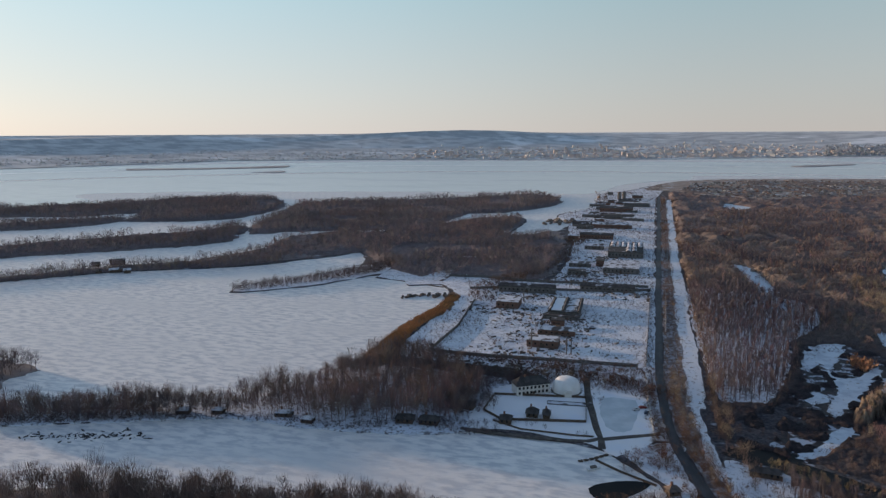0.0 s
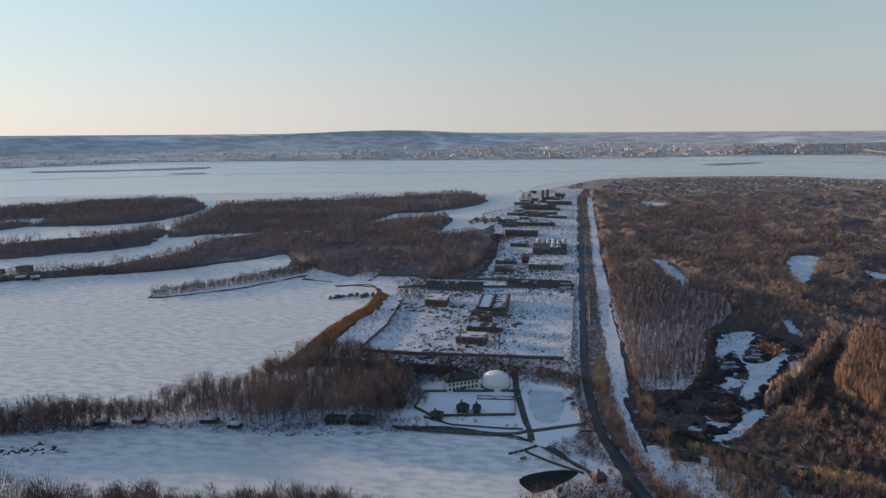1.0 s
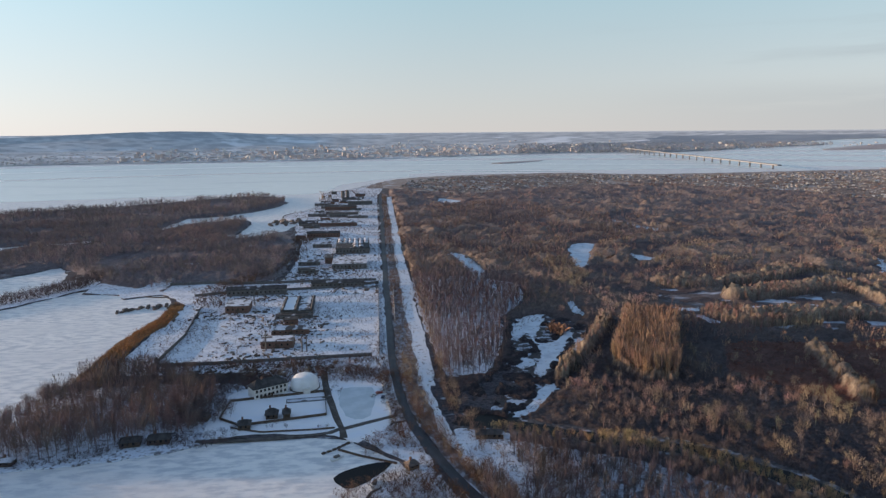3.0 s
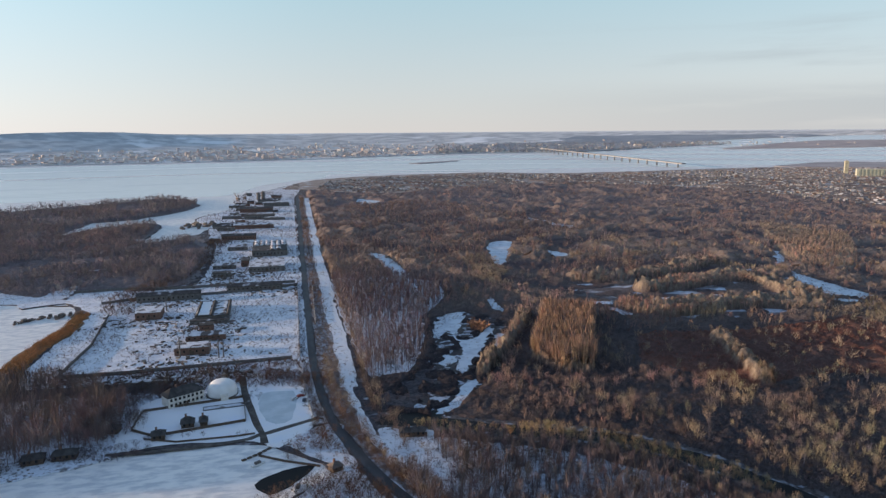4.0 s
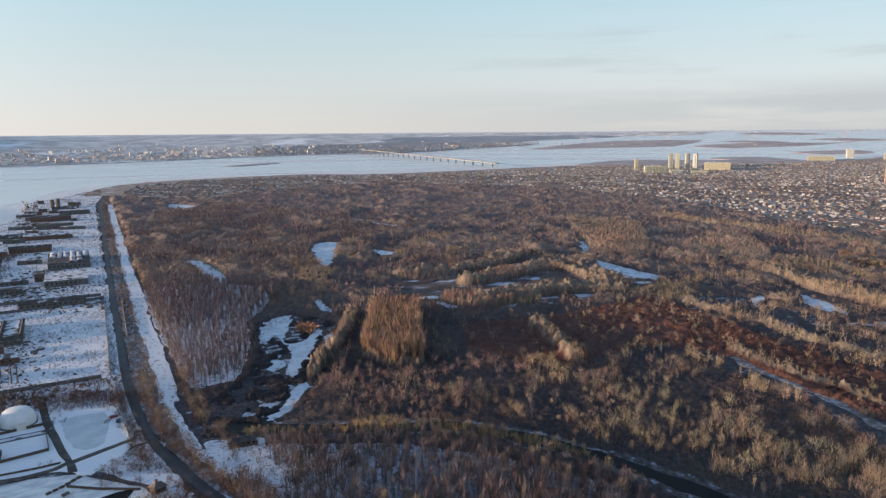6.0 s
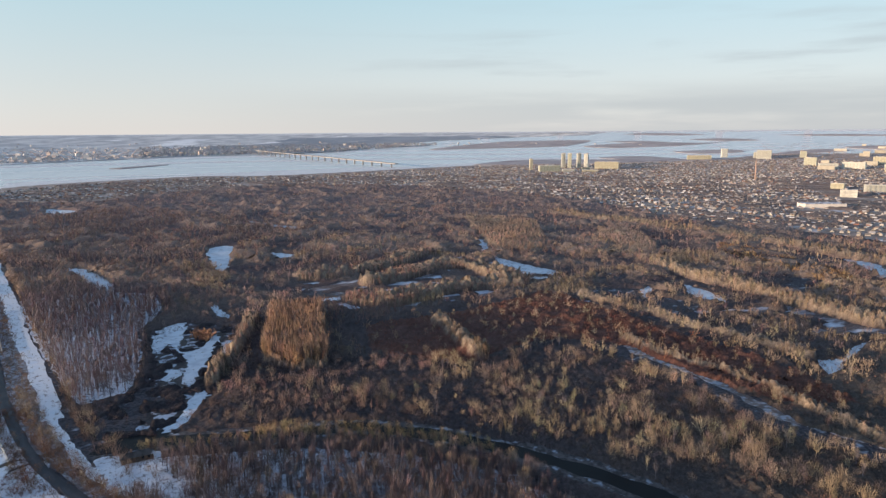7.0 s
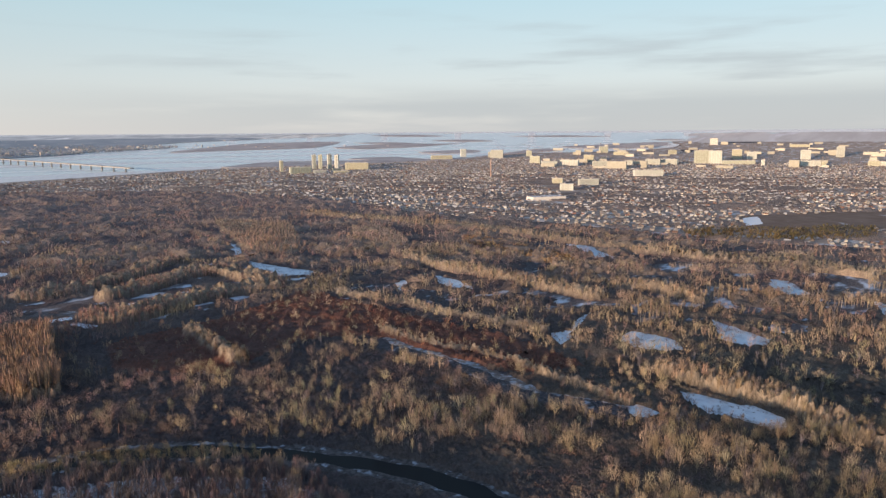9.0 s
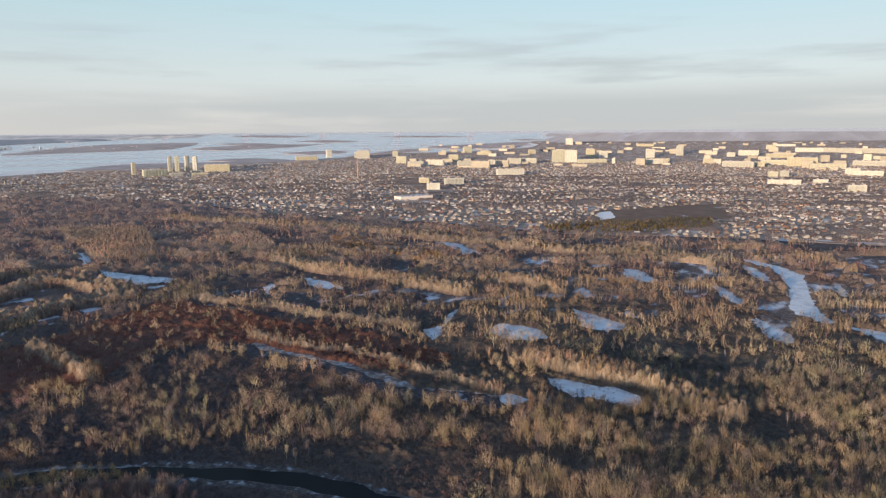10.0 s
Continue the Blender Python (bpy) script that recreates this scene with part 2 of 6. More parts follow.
def box(bm, x0, y0, z0, x1, y1, z1):
    v = [bm.verts.new(p) for p in ((x0, y0, z0), (x1, y0, z0), (x1, y1, z0), (x0, y1, z0), (x0, y0, z1), (x1, y0, z1), (x1, y1, z1), (x0, y1, z1))]
    for f in ((0, 3, 2, 1), (4, 5, 6, 7), (0, 1, 5, 4), (1, 2, 6, 5), (2, 3, 7, 6), (3, 0, 4, 7)):
        bm.faces.new([v[i] for i in f])
    return v


def boxes(*rows):
    bm = bmesh.new()
    for r in rows:
        box(bm, *r)
    return bm


def bar(bm, a, b, w):
    """A square bar from a to b."""
    a, b = Vector(a), Vector(b)
    d = (b - a).normalized()
    s = d.cross(Vector((0, 0, 1)) if abs(d.z) < 0.9 else Vector((1, 0, 0))).normalized() * w / 2
    u = d.cross(s).normalized() * w / 2
    ring = [s + u, -s + u, -s - u, s - u]
    va, vb = [bm.verts.new(a + q) for q in ring], [bm.verts.new(b + q) for q in ring]
    for i in range(4):
        j = (i + 1) % 4
        bm.faces.new((va[i], va[j], vb[j], vb[i]))
    bm.faces.new(va[::-1])
    bm.faces.new(vb)


def smooth_line(pts, pace, closed=False, wander=0.0, seed=0):
    """A soft curve through the points, sampled every pace(x, y) metres, with a little wander."""
    rng = np.random.default_rng(seed)
    p = np.array(pts, float)
    n = len(p)
    out = []
    for i in range(n if closed else n - 1):
        if closed:
            a, b, c, d = p[i - 1], p[i], p[(i + 1) % n], p[(i + 2) % n]
        else:
            a, b, c, d = p[max(i - 1, 0)], p[i], p[i + 1], p[min(i + 2, n - 1)]
        gap = max(pace(*b), 0.5)
        m = int(min(max(np.hypot(*(c - b)) / gap, 1), 40))
        for k in range(m):
            t = k / m
            q = 0.5 * (2 * b + (c - a) * t + (2 * a - 5 * b + 4 * c - d) * t * t + (3 * b - a - 3 * c + d) * t ** 3)
            q = (1 - 0.35) * q + 0.35 * (b + (c - b) * t)
            out.append(q + rng.uniform(-1, 1, 2) * wander * min(gap, 60) if k else b)
    if not closed:
        out.append(p[-1])
    return np.array(out)


def inside(poly, x, y):
    px, py = np.array(poly, float).T
    hit = np.zeros(np.shape(x), bool)
    j = len(px) - 1
    for i in range(len(px)):
        cross = (py[i] > y) != (py[j] > y)
        with np.errstate(divide="ignore", invalid="ignore"):
            hit ^= cross & (x < (px[j] - px[i]) * (y - py[i]) / (py[j] - py[i]) + px[i])
        j = i
    return hit


def near_line(line, x, y):
    """Distance to a line of points."""
    best = np.full(np.shape(x), 1e9)
    for (ax, ay), (bx, by) in zip(line[:-1], line[1:]):
        dx, dy = bx - ax, by - ay
        t = np.clip(((x - ax) * dx + (y - ay) * dy) / max(dx * dx + dy * dy, 1e-9), 0, 1)
        best = np.minimum(best, np.hypot(x - ax - t * dx, y - ay - t * dy))
    return best


def patchy(x, y, size, seed):
    """Soft noise, 0 to 1, with blobs of that size."""
    rng = np.random.default_rng(seed)
    tab = rng.random((64, 64))
    u, v = np.asarray(x) / size + 1000, np.asarray(y) / size + 1000
    i, j = np.floor(u).astype(int), np.floor(v).astype(int)
    f, g = u - i, v - j
    f, g = f * f * (3 - 2 * f), g * g * (3 - 2 * g)
    t = lambda a, b: tab[a % 64, b % 64]
    return (t(i, j) * (1 - f) + t(i + 1, j) * f) * (1 - g) + (t(i, j + 1) * (1 - f) + t(i + 1, j + 1) * f) * g


from mathutils.geometry import delaunay_2d_cdt


def sheet(name, outline, z, material, label, category, wander=0.25, pace=None, seed=1, deep=0.6, far=False, rise=None):
    """A piece of land, ice or paving with a soft outline and a bank round it."""
    pace = pace or (lambda x, y: max(4.0, 0.012 * math.hypot(x, y)))
    rim = smooth_line(outline, pace, True, wander, seed)
    n = len(rim)
    extra = []
    if far:
        for r in np.geomspace(200, 90000, 34):
            a = np.radians(np.arange(-180, 180, 3.0))
            x, y = r * np.sin(a), r * np.cos(a)
            ok = inside(rim, x, y) & (near_line(np.vstack([rim, rim[:1]]), x, y) > 0.01 * r)
            extra.append(np.stack([x, y], -1)[ok])
    pts = np.vstack([rim] + extra)
    # scaled down to keep the triangulation well conditioned
    out = delaunay_2d_cdt([Vector(p / 1000) for p in pts], [(i, (i + 1) % n) for i in range(n)], [], 1, 1e-7)
    v2 = np.array([tuple(v) for v in out[0]]) * 1000
    tris = [f for f in out[2]]
    zz = np.full(len(v2), z, float)
    if rise is not None:
        zz = zz + rise(v2[:, 0], v2[:, 1])
    verts = spread(v2[:, 0], v2[:, 1], zz)
    low = spread(rim[:, 0], rim[:, 1], np.full(n, z - deep))
    top = spread(rim[:, 0], rim[:, 1], np.full(n, z))
    base = len(verts)
    faces = [tuple(f) for f in tris]
    faces += [(base + i, base + (i + 1) % n, base + n + (i + 1) % n, base + n + i) for i in range(n)]
    ob = mesh_object(name, np.vstack([verts, top, low]), faces, material)
    bm = bmesh.new()
    bm.from_mesh(ob.data)
    for f in bm.faces:
        if f.normal.z < -0.2:
            f.normal_flip()
    bm.to_mesh(ob.data)
    bm.free()
    return tagged(ob, label, category, kind="structure")


def ribbon(name, line, width, z, material, label, category, wander=0.0, deep=0.3, seed=3):
    """A road, path or stream along a line."""
    p = smooth_line(line, lambda x, y: 4.0)
    d = np.gradient(p, axis=0)
    d /= np.hypot(d[:, 0], d[:, 1])[:, None]
    side = np.stack([d[:, 1], -d[:, 0]], -1)
    soft = [patchy(p[:, 0] + 50 * k, p[:, 1], 11, seed + k) + 0.5 * patchy(p[:, 0], p[:, 1] + 50 * k, 4.5, seed + k) - 0.75 for k in (0, 1)]
    w = width / 2 * (1 + wander * 2 * np.stack(soft, -1))
    a, b = p - side * w[:, :1], p + side * w[:, 1:]
    n = len(p)
    rows = [spread(q[:, 0], q[:, 1], np.full(n, h)) for q, h in ((a, z - deep), (a, z), (b, z), (b, z - deep))]
    faces = [(r * n + i, (r + 1) * n + i, (r + 1) * n + i + 1, r * n + i + 1) for r in range(3) for i in range(n - 1)]
    return tagged(mesh_object(name, np.vstack(rows), faces, material), label, category, kind="structure")


# ======== ground ========
def build_ground():
    rings = [0.0] + list(np.geomspace(60, 3000, 30)) + list(np.geomspace(3300, 400000, 26))
    seg = 180
    a = np.radians(np.arange(seg) * 2.0)
    verts = np.vstack([spread(r * np.sin(a), r * np.cos(a), np.zeros(seg)) for r in rings])
    faces = [(i * seg + k, (i + 1) * seg + k, (i + 1) * seg + (k + 1) % seg, i * seg + (k + 1) % seg) for i in range(len(rings) - 1) for k in range(seg)]
    ob = mesh_object("ground", verts, [f[::-1] for f in faces], M_ICE)
    tagged(ob, "frozen lake and river under wind-blown bluish snow", "frozen river", kind="structure")


build_ground()

MAIN = [
    (-460, 215), (-320, 260), (-270, 280), (-240, 293), (-205, 304), (-145, 305), (-125, 318), (-80, 324), (-60, 324), (-20, 319), (-8, 309), (10, 290), (8, 276), (-4, 266), (-10, 250),
    (-30, 190), (-60, 90), (-90, -300), (500, -3000), (8000, -7000), (30000, -9000), (40000, 9000), (9790, 2550), (5900, 1700), (4805, 1740), (3965, 2185), (2900, 2000), (2280, 2250), (1855, 2370), (970, 2275),
    (675, 2425), (250, 2335), (80, 2195), (-15, 1955), (-55, 1830), (-120, 1700), (-110, 1405), (-160, 1255), (-125, 1155), (-135, 1050),
]
MAIN += [(-195, 985), (-200, 1160), (-230, 1220), (-300, 1165), (-345, 1050), (-410, 965), (-460, 970), (-500, 880), (-480, 790), (-515, 715), (-527, 672), (-575, 640), (-650, 565), (-730, 500), (-700, 480), (-657, 516), (-620, 558), (-563, 610), (-511, 640), (-457, 668), (-423, 695), (-399, 731), (-368, 765), (-350, 800), (-325, 760), (-315, 722), (-325, 690), (-350, 635), (-385, 595), (-382, 560), (-360, 570), (-315, 610), (-265, 690), (-272, 660), (-235, 650), (-225, 632), (-195, 645), (-178, 610), (-172, 560), (-180, 500), (-177, 445), (-187, 390), (-200, 350), (-212, 325), (-235, 310), (-265, 300), (-300, 290), (-330, 270), (-460, 240)]
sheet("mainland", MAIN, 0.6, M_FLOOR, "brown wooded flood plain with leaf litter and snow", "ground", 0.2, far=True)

ISLES = {
    "shore": [(-270, 150), (-265, 208), (-230, 219), (-200, 225), (-165, 231), (-135, 233), (-110, 237), (-85, 243), (-64, 236), (-50, 205), (-50, 150)],
    "bay": [(-372, 335), (-378, 318), (-366, 300), (-420, 280), (-460, 320), (-420, 345)],
    "reach": [(-811, 613), (-762, 646), (-738, 673), (-691, 706), (-642, 751), (-598, 787), (-566, 831), (-575, 872), (-615, 962), (-642, 983), (-674, 888), (-750, 821), (-800, 769), (-835, 710), (-879, 665)],
    "upper": [(-1240, 925), (-1117, 990), (-1040, 1010), (-940, 1100), (-900, 1062), (-880, 985), (-766, 1012), (-707, 1076), (-705, 1188), (-743, 1311), (-855, 1444), (-969, 1432), (-1048, 1369), (-1118, 1232), (-1281, 1098), (-1368, 1023)],
    "sand": [(-1090, 790), (-1000, 830), (-926, 872), (-895, 920), (-880, 975), (-910, 1030), (-1000, 950), (-1050, 905), (-1130, 850)],
    "long": [(-575, 905), (-540, 941), (-461, 975), (-380, 1009), (-336, 1076), (-327, 1243), (-255, 1280), (-197, 1398), (-181, 1497), (-223, 1623), (-275, 1657), (-433, 1516), (-601, 1421), (-725, 1340), (-664, 1159), (-625, 1000)],
}
for k, pts in ISLES.items():
    sheet("island", pts, 0.25, M_ISLE, "low wooded island rising from the river ice", "island", 0.7, seed=len(k), deep=0.3)
M_RIVER = two_tone("smooth windswept river snow", (0.68, 0.70, 0.695), (0.63, 0.65, 0.65), 0.02, 0.4, 0.65, 0.26, (0.58, 0.61, 0.615), 0.003, 0.5, 0.7, (1, 2.5, 1), 0, 15)
M_RIVER.node_tree.nodes["Principled BSDF"].inputs["Specular IOR Level"].default_value = 0.5
sheet("river_ice", [(-12000, -2500), (-1700, 760), (-1350, 1450), (-420, 1720), (-150, 1720), (-70, 2050), (100, 2300), (300, 2500), (2000, 2480), (3000, 2150), (5000, 1850), (12000, 2800), (45000, 9500), (70000, 70000), (-70000, 70000)], 0.1, M_RIVER, "wide frozen river under pale windswept snow", "frozen river", 0.2, seed=64, far=True, deep=0.08)
FLATS = [
    [(-2165, 2485), (-1835, 2640), (-1615, 2890), (-1560, 2745), (-1780, 2560), (-2060, 2415)],
    [(-1480, 2365), (-1400, 2460), (-1360, 2385)],
    [(560, 3230), (855, 3490), (825, 3380), (600, 3190)],
    [(1885, 2410), (2375, 2645), (2725, 2360), (2990, 2150), (3465, 2065), (3010, 1985), (2540, 2060), (2140, 2205)],
    [(3380, 4935), (6700, 7790), (8245, 7600), (5000, 4910), (3785, 4755)],
    [(5050, 4730), (7085, 5555), (7220, 4775), (10970, 6520), (6265, 4290), (4615, 3930)],
    [(4075, 2985), (4730, 2965), (4225, 2555), (3805, 2605)],
    [(6075, 2745), (8780, 2605), (5855, 1825), (5340, 2215)],
    [(3865, 2230), (5230, 2565), (4965, 2245), (4145, 2130)],
]
WILLOW_BARS = [
    [(23040, 19400), (31775, 25330), (31650, 23350), (20375, 13740), (16905, 12195), (17965, 14165)],
    [(7190, 6300), (7805, 6570), (7950, 6320), (7310, 5440), (6820, 5335), (6830, 5700)],
    [(9395, 6605), (10640, 7135), (10840, 6805), (9365, 5440), (8500, 5230), (8600, 5715)],
    [(18270, 10115), (21095, 10665), (20930, 9270), (16985, 6405), (15385, 6550), (15965, 7920)],
    [(5710, 2440), (6120, 2465), (6235, 2310), (5850, 1960), (5510, 1990), (5495, 2185)],
    [(6940, 2580), (7630, 2675), (7780, 2505), (7010, 2030), (6480, 2030), (6515, 2255)],
    [(2850, 2560), (3085, 2620), (3190, 2510), (3035, 2185), (2825, 2175), (2775, 2330)],
    [(10575, 3400), (11440, 3520), (11565, 3340), (10490, 2805), (9835, 2785), (9950, 3030)],
]
# Lifted in tone so that the colour itself carries the haze.
M_BAR = two_tone("haze-paled willow flats", (0.33, 0.30, 0.30), (0.43, 0.39, 0.385), 0.01, 0.35, 0.65, 0.95)
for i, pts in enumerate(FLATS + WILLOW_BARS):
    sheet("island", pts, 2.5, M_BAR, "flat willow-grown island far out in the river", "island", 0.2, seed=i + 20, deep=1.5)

FARSHORE = [(-9000, -500), (-5000, 900), (-3400, 1700), (-2745, 2375), (-2470, 2855), (-2265, 3370), (-1695, 3615), (-1110, 3705), (-450, 3810), (285, 4080), (1315, 4640), (1750, 4640), (2365, 4790), (3790, 6340), (6900, 9730), (12000, 13500), (22000, 20000), (60000, 60000), (-30000, 80000), (-70000, 30000), (-60000, 0)]


def far_hills(x, y):
    """Low hills behind the far bank."""
    r, b = np.hypot(x, y), np.degrees(np.arctan2(x, y))
    up = np.clip((r - 6500) / 9000, 0, 1)
    return np.clip((24 - b) / 8, 0, 1) * up * (190 * np.exp(-((b + 15) / 9.0) ** 2) + 60 * np.exp(-((b + 40) / 14.0) ** 2) + 50 * patchy(x, y, 2600, 5))


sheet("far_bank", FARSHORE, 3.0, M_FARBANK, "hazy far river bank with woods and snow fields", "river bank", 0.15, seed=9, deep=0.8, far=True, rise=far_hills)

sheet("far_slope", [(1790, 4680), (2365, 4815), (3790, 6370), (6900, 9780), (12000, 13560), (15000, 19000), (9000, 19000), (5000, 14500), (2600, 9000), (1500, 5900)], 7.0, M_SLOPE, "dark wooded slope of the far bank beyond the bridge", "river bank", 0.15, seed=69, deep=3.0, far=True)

TOWN = [(60, 1830), (225, 1660), (465, 1790), (805, 1830), (1010, 1580), (1095, 1240), (1080, 1005), (965, 640), (985, 445), (930, 215), (960, 40), (1000, -300), (1500, -900), (10000, -3600), (9750, 2480), (6700, 1850), (5900, 1720), (4805, 1755), (3965, 2195), (2900, 2010), (2280, 2258), (1855, 2378), (970, 2283), (675, 2433), (250, 2343), (76, 2200), (-5, 1960), (-8, 1860)]
sheet("town_ground", TOWN, 0.9, M_TOWN, "town ground of brown gardens, lanes and old snow", "ground", 0.2, seed=11, far=True)
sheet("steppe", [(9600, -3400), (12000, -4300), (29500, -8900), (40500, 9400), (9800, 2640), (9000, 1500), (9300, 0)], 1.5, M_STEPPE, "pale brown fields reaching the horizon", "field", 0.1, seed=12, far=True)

M_FIELD = two_tone("fallow brown field", (0.145, 0.098, 0.076), (0.19, 0.135, 0.108), 0.04, 0.35, 0.65, 0.95, (0.45, 0.46, 0.49), 0.02, 0.64, 0.72)
sheet("fallow_field", [(1225, 225), (1420, 40), (1180, 10), (1075, 185)], 1.1, M_FIELD, "brown fallow field at the edge of the town", "field", 0.2, seed=67)
# snow fields, clearings and ponds
WEST_FLOOR = [(-198, 705), (-262, 712), (-320, 778), (-350, 812), (-400, 742), (-458, 680), (-563, 622), (-655, 535), (-700, 495), (-648, 555), (-580, 632), (-520, 690), (-474, 790), (-494, 872), (-455, 960), (-400, 950), (-335, 1040), (-292, 1150), (-232, 1205), (-205, 1150), (-195, 988), (-160, 1015), (-134, 1052), (-98, 900), (-100, 705)]
INDUSTRY = [(-160, 425), (-166, 470), (-165, 520), (-163, 600), (-162, 640), (-200, 690), (-95, 690), (-95, 930), (-118, 1060), (-128, 1155), (-158, 1255), (-108, 1405), (-118, 1690), (-53, 1825), (-14, 1945), (30, 2060), (30, 1840), (14, 1660), (10, 1095), (8, 670), (8, 545), (9, 455), (11, 400), (14, 350), (14, 336), (-28, 330), (-75, 338), (-84, 350), (-82, 378), (-60, 400), (-75, 420)]
sheet("snow_field", INDUSTRY, 0.75, M_YARD, "snowy factory grounds with brown weeds showing", "ground", 0.15, seed=13)
CLEARINGS = [
    [(93, 844), (109, 821), (116, 777), (118, 732), (120, 692), (104, 672), (98, 688), (98, 729), (95, 774), (89, 818)],
    [(245, 846), (257, 876), (275, 883), (292, 875), (285, 852), (256, 780), (235, 729), (219, 704), (219, 726), (231, 792)],
    [(397, 1136), (407, 1094), (418, 1030), (436, 998), (421, 968), (400, 986), (392, 1028), (388, 1078)],
    [(311, 813), (318, 786), (328, 763), (309, 729), (297, 735), (297, 760)],
    [(96, 469), (106, 505), (120, 528), (134, 534), (131, 513), (118, 481), (112, 462), (118, 456), (127, 461), (139, 481), (143, 475), (129, 445), (115, 417), (105, 401), (100, 393), (99, 406), (108, 429), (111, 451), (111, 467), (110, 482), (101, 463)],
    [(88, 411), (96, 426), (101, 423), (97, 410), (90, 407)],
    [(140, 462), (153, 463), (153, 454), (137, 433), (134, 441)],
    [(70, 334), (83, 350), (91, 366), (103, 379), (104, 372), (90, 349), (83, 338), (75, 333)],
    [(162, 560), (172, 579), (171, 549), (168, 519), (160, 530)],
    [(105, 634), (111, 610), (109, 578), (104, 593)],
    [(229, 541), (250, 541), (270, 534), (263, 521), (245, 522), (229, 529)],
    [(520, 639), (505, 600), (503, 568), (501, 534), (504, 497), (483, 489), (468, 502), (467, 527), (480, 570)],
    [(446, 499), (466, 496), (475, 481), (458, 467), (442, 478)],
    [(601, 757), (572, 700), (535, 653), (508, 634), (545, 690)],
    [(806, 2), (807, -17), (780, -39), (760, -53), (729, -64), (688, -62), (648, -63), (607, -64), (575, -67), (557, -74), (549, -85), (543, -101), (500, -118), (529, -86), (545, -74), (546, -60), (568, -50), (588, -44), (628, -44), (669, -45), (707, -42), (753, -34), (779, -17), (786, -1)],
    [(549, 382), (546, 358), (528, 325), (512, 314), (511, 335), (523, 360)],
    [(430, 200), (441, 196), (445, 189), (420, 181), (408, 183), (413, 190)],
    [(440, 190), (462, 198), (490, 201), (507, 198), (494, 194), (471, 193), (444, 187)],
    [(367, 94), (369, 82), (365, 67), (367, 54), (358, 39), (347, 36), (339, 41), (344, 57), (344, 73), (353, 86)],
    [(335, 111), (337, 103), (331, 90), (321, 97), (324, 106)],
    [(438, 154), (466, 156), (468, 140), (460, 120), (441, 111), (429, 124), (430, 140)],
    [(526, 116), (517, 96), (506, 81), (498, 68), (476, 67), (470, 83), (477, 96), (503, 106)],
    [(709, 105), (706, 88), (681, 74), (658, 62), (640, 69), (640, 81), (668, 94)],
    [(780, -4), (754, -22), (711, -33), (689, -32), (686, -24), (732, -13)],
    [(552, -18), (526, -34), (503, -44), (483, -39), (493, -26), (523, -19)],
    [(666, 16), (629, -3), (591, -14), (577, -4), (613, 10)],
    [(716, -86), (692, -90), (642, -91), (644, -85)],
    [(499, 394), (522, 400), (508, 386), (481, 373)],
    [(800, 355), (798, 322), (753, 279), (728, 259), (722, 279), (751, 314)],
    [(601, 237), (624, 233), (641, 223), (616, 218), (592, 227)],
    [(148, 1555), (197, 1475), (168, 1395), (132, 1435)],
]
for i, pts in enumerate(CLEARINGS):
    if 4 <= i <= 7:
        mx, my = np.mean(pts, axis=0)
        pts = [(mx + 1.04 * (x - mx), my + 1.04 * (y - my)) for x, y in pts]
    sheet("snow_clearing", pts, 0.72 + 0.004 * i, M_POOL, "frozen snow-covered pool among bare trees", "frozen pond", 0.6, pace=lambda x, y: 3.5, seed=30 + i)
sheet("frozen_pond", [(1220, 205), (1125, 183), (1098, 200), (1185, 222)], 1.2, M_CLEAN, "frozen pond at the edge of the town", "frozen pond", 0.2, seed=68, deep=0.4)
sheet("snowy_wood_floor", [(38, 690), (108, 680), (140, 640), (124, 570), (103, 535), (86, 450), (66, 400), (42, 402)], 0.66, M_SNOWY, "snow-covered floor of a birch wood", "ground", 0.3, seed=51)
sheet("snowy_wood_floor", [(40, 300), (65, 308), (120, 280), (155, 245), (180, 205), (160, 120), (60, 190), (36, 250)], 0.66, M_SNOWY, "snow-covered floor of a riverside wood", "ground", 0.3, seed=52)
sheet("snowy_wood_floor", WEST_FLOOR, 0.66, M_ISLE, "snow-streaked floor of the western wood", "ground", 0.3, seed=62)
sheet("snowy_wood_floor", [(-330, 276), (-262, 300), (-205, 335), (-178, 400), (-80, 400), (-82, 322), (-145, 303), (-205, 302), (-245, 289), (-330, 256)], 0.66, M_SNOWY, "snow-covered floor of the lakeside tree belt", "ground", 0.3, seed=53)
sheet("snow_yard", [(-86, 327), (-60, 328), (-22, 322), (-10, 312), (6, 332), (9, 350), (3, 385), (0, 398), (-62, 398), (-84, 380)], 0.79, M_CLEAN, "smooth snow of the estate grounds", "ground", 0.15, seed=57)
sheet("frozen_pond", [(-21, 384), (-3, 385), (-1, 370), (-4, 344), (-12, 340), (-17, 345), (-21, 365)], 0.83, M_POND, "frozen grey-blue pond in the estate", "frozen pond", 0.2, seed=63, deep=0.1)
sheet("snow_yard", [(-383, 594), (-380, 564), (-360, 572), (-316, 613), (-272, 688), (-285, 730), (-314, 718), (-323, 690), (-348, 636)], 0.7, M_YARD, "snowy spit of land with weeds", "ground", 0.2, seed=65)
sheet("snow_yard", [(-271, 664), (-236, 652), (-226, 635), (-196, 647), (-170, 612), (-156, 602), (-150, 690), (-200, 702), (-262, 710), (-274, 696)], 0.72, M_YARD, "snow-covered harbour shore", "ground", 0.2, seed=58)
sheet("snow_yard", [(38, 322), (64, 314), (62, 295), (64, 262), (54, 252), (40, 285)], 0.74, M_YARD, "snowy little park by the stream", "ground", 0.3, seed=59)
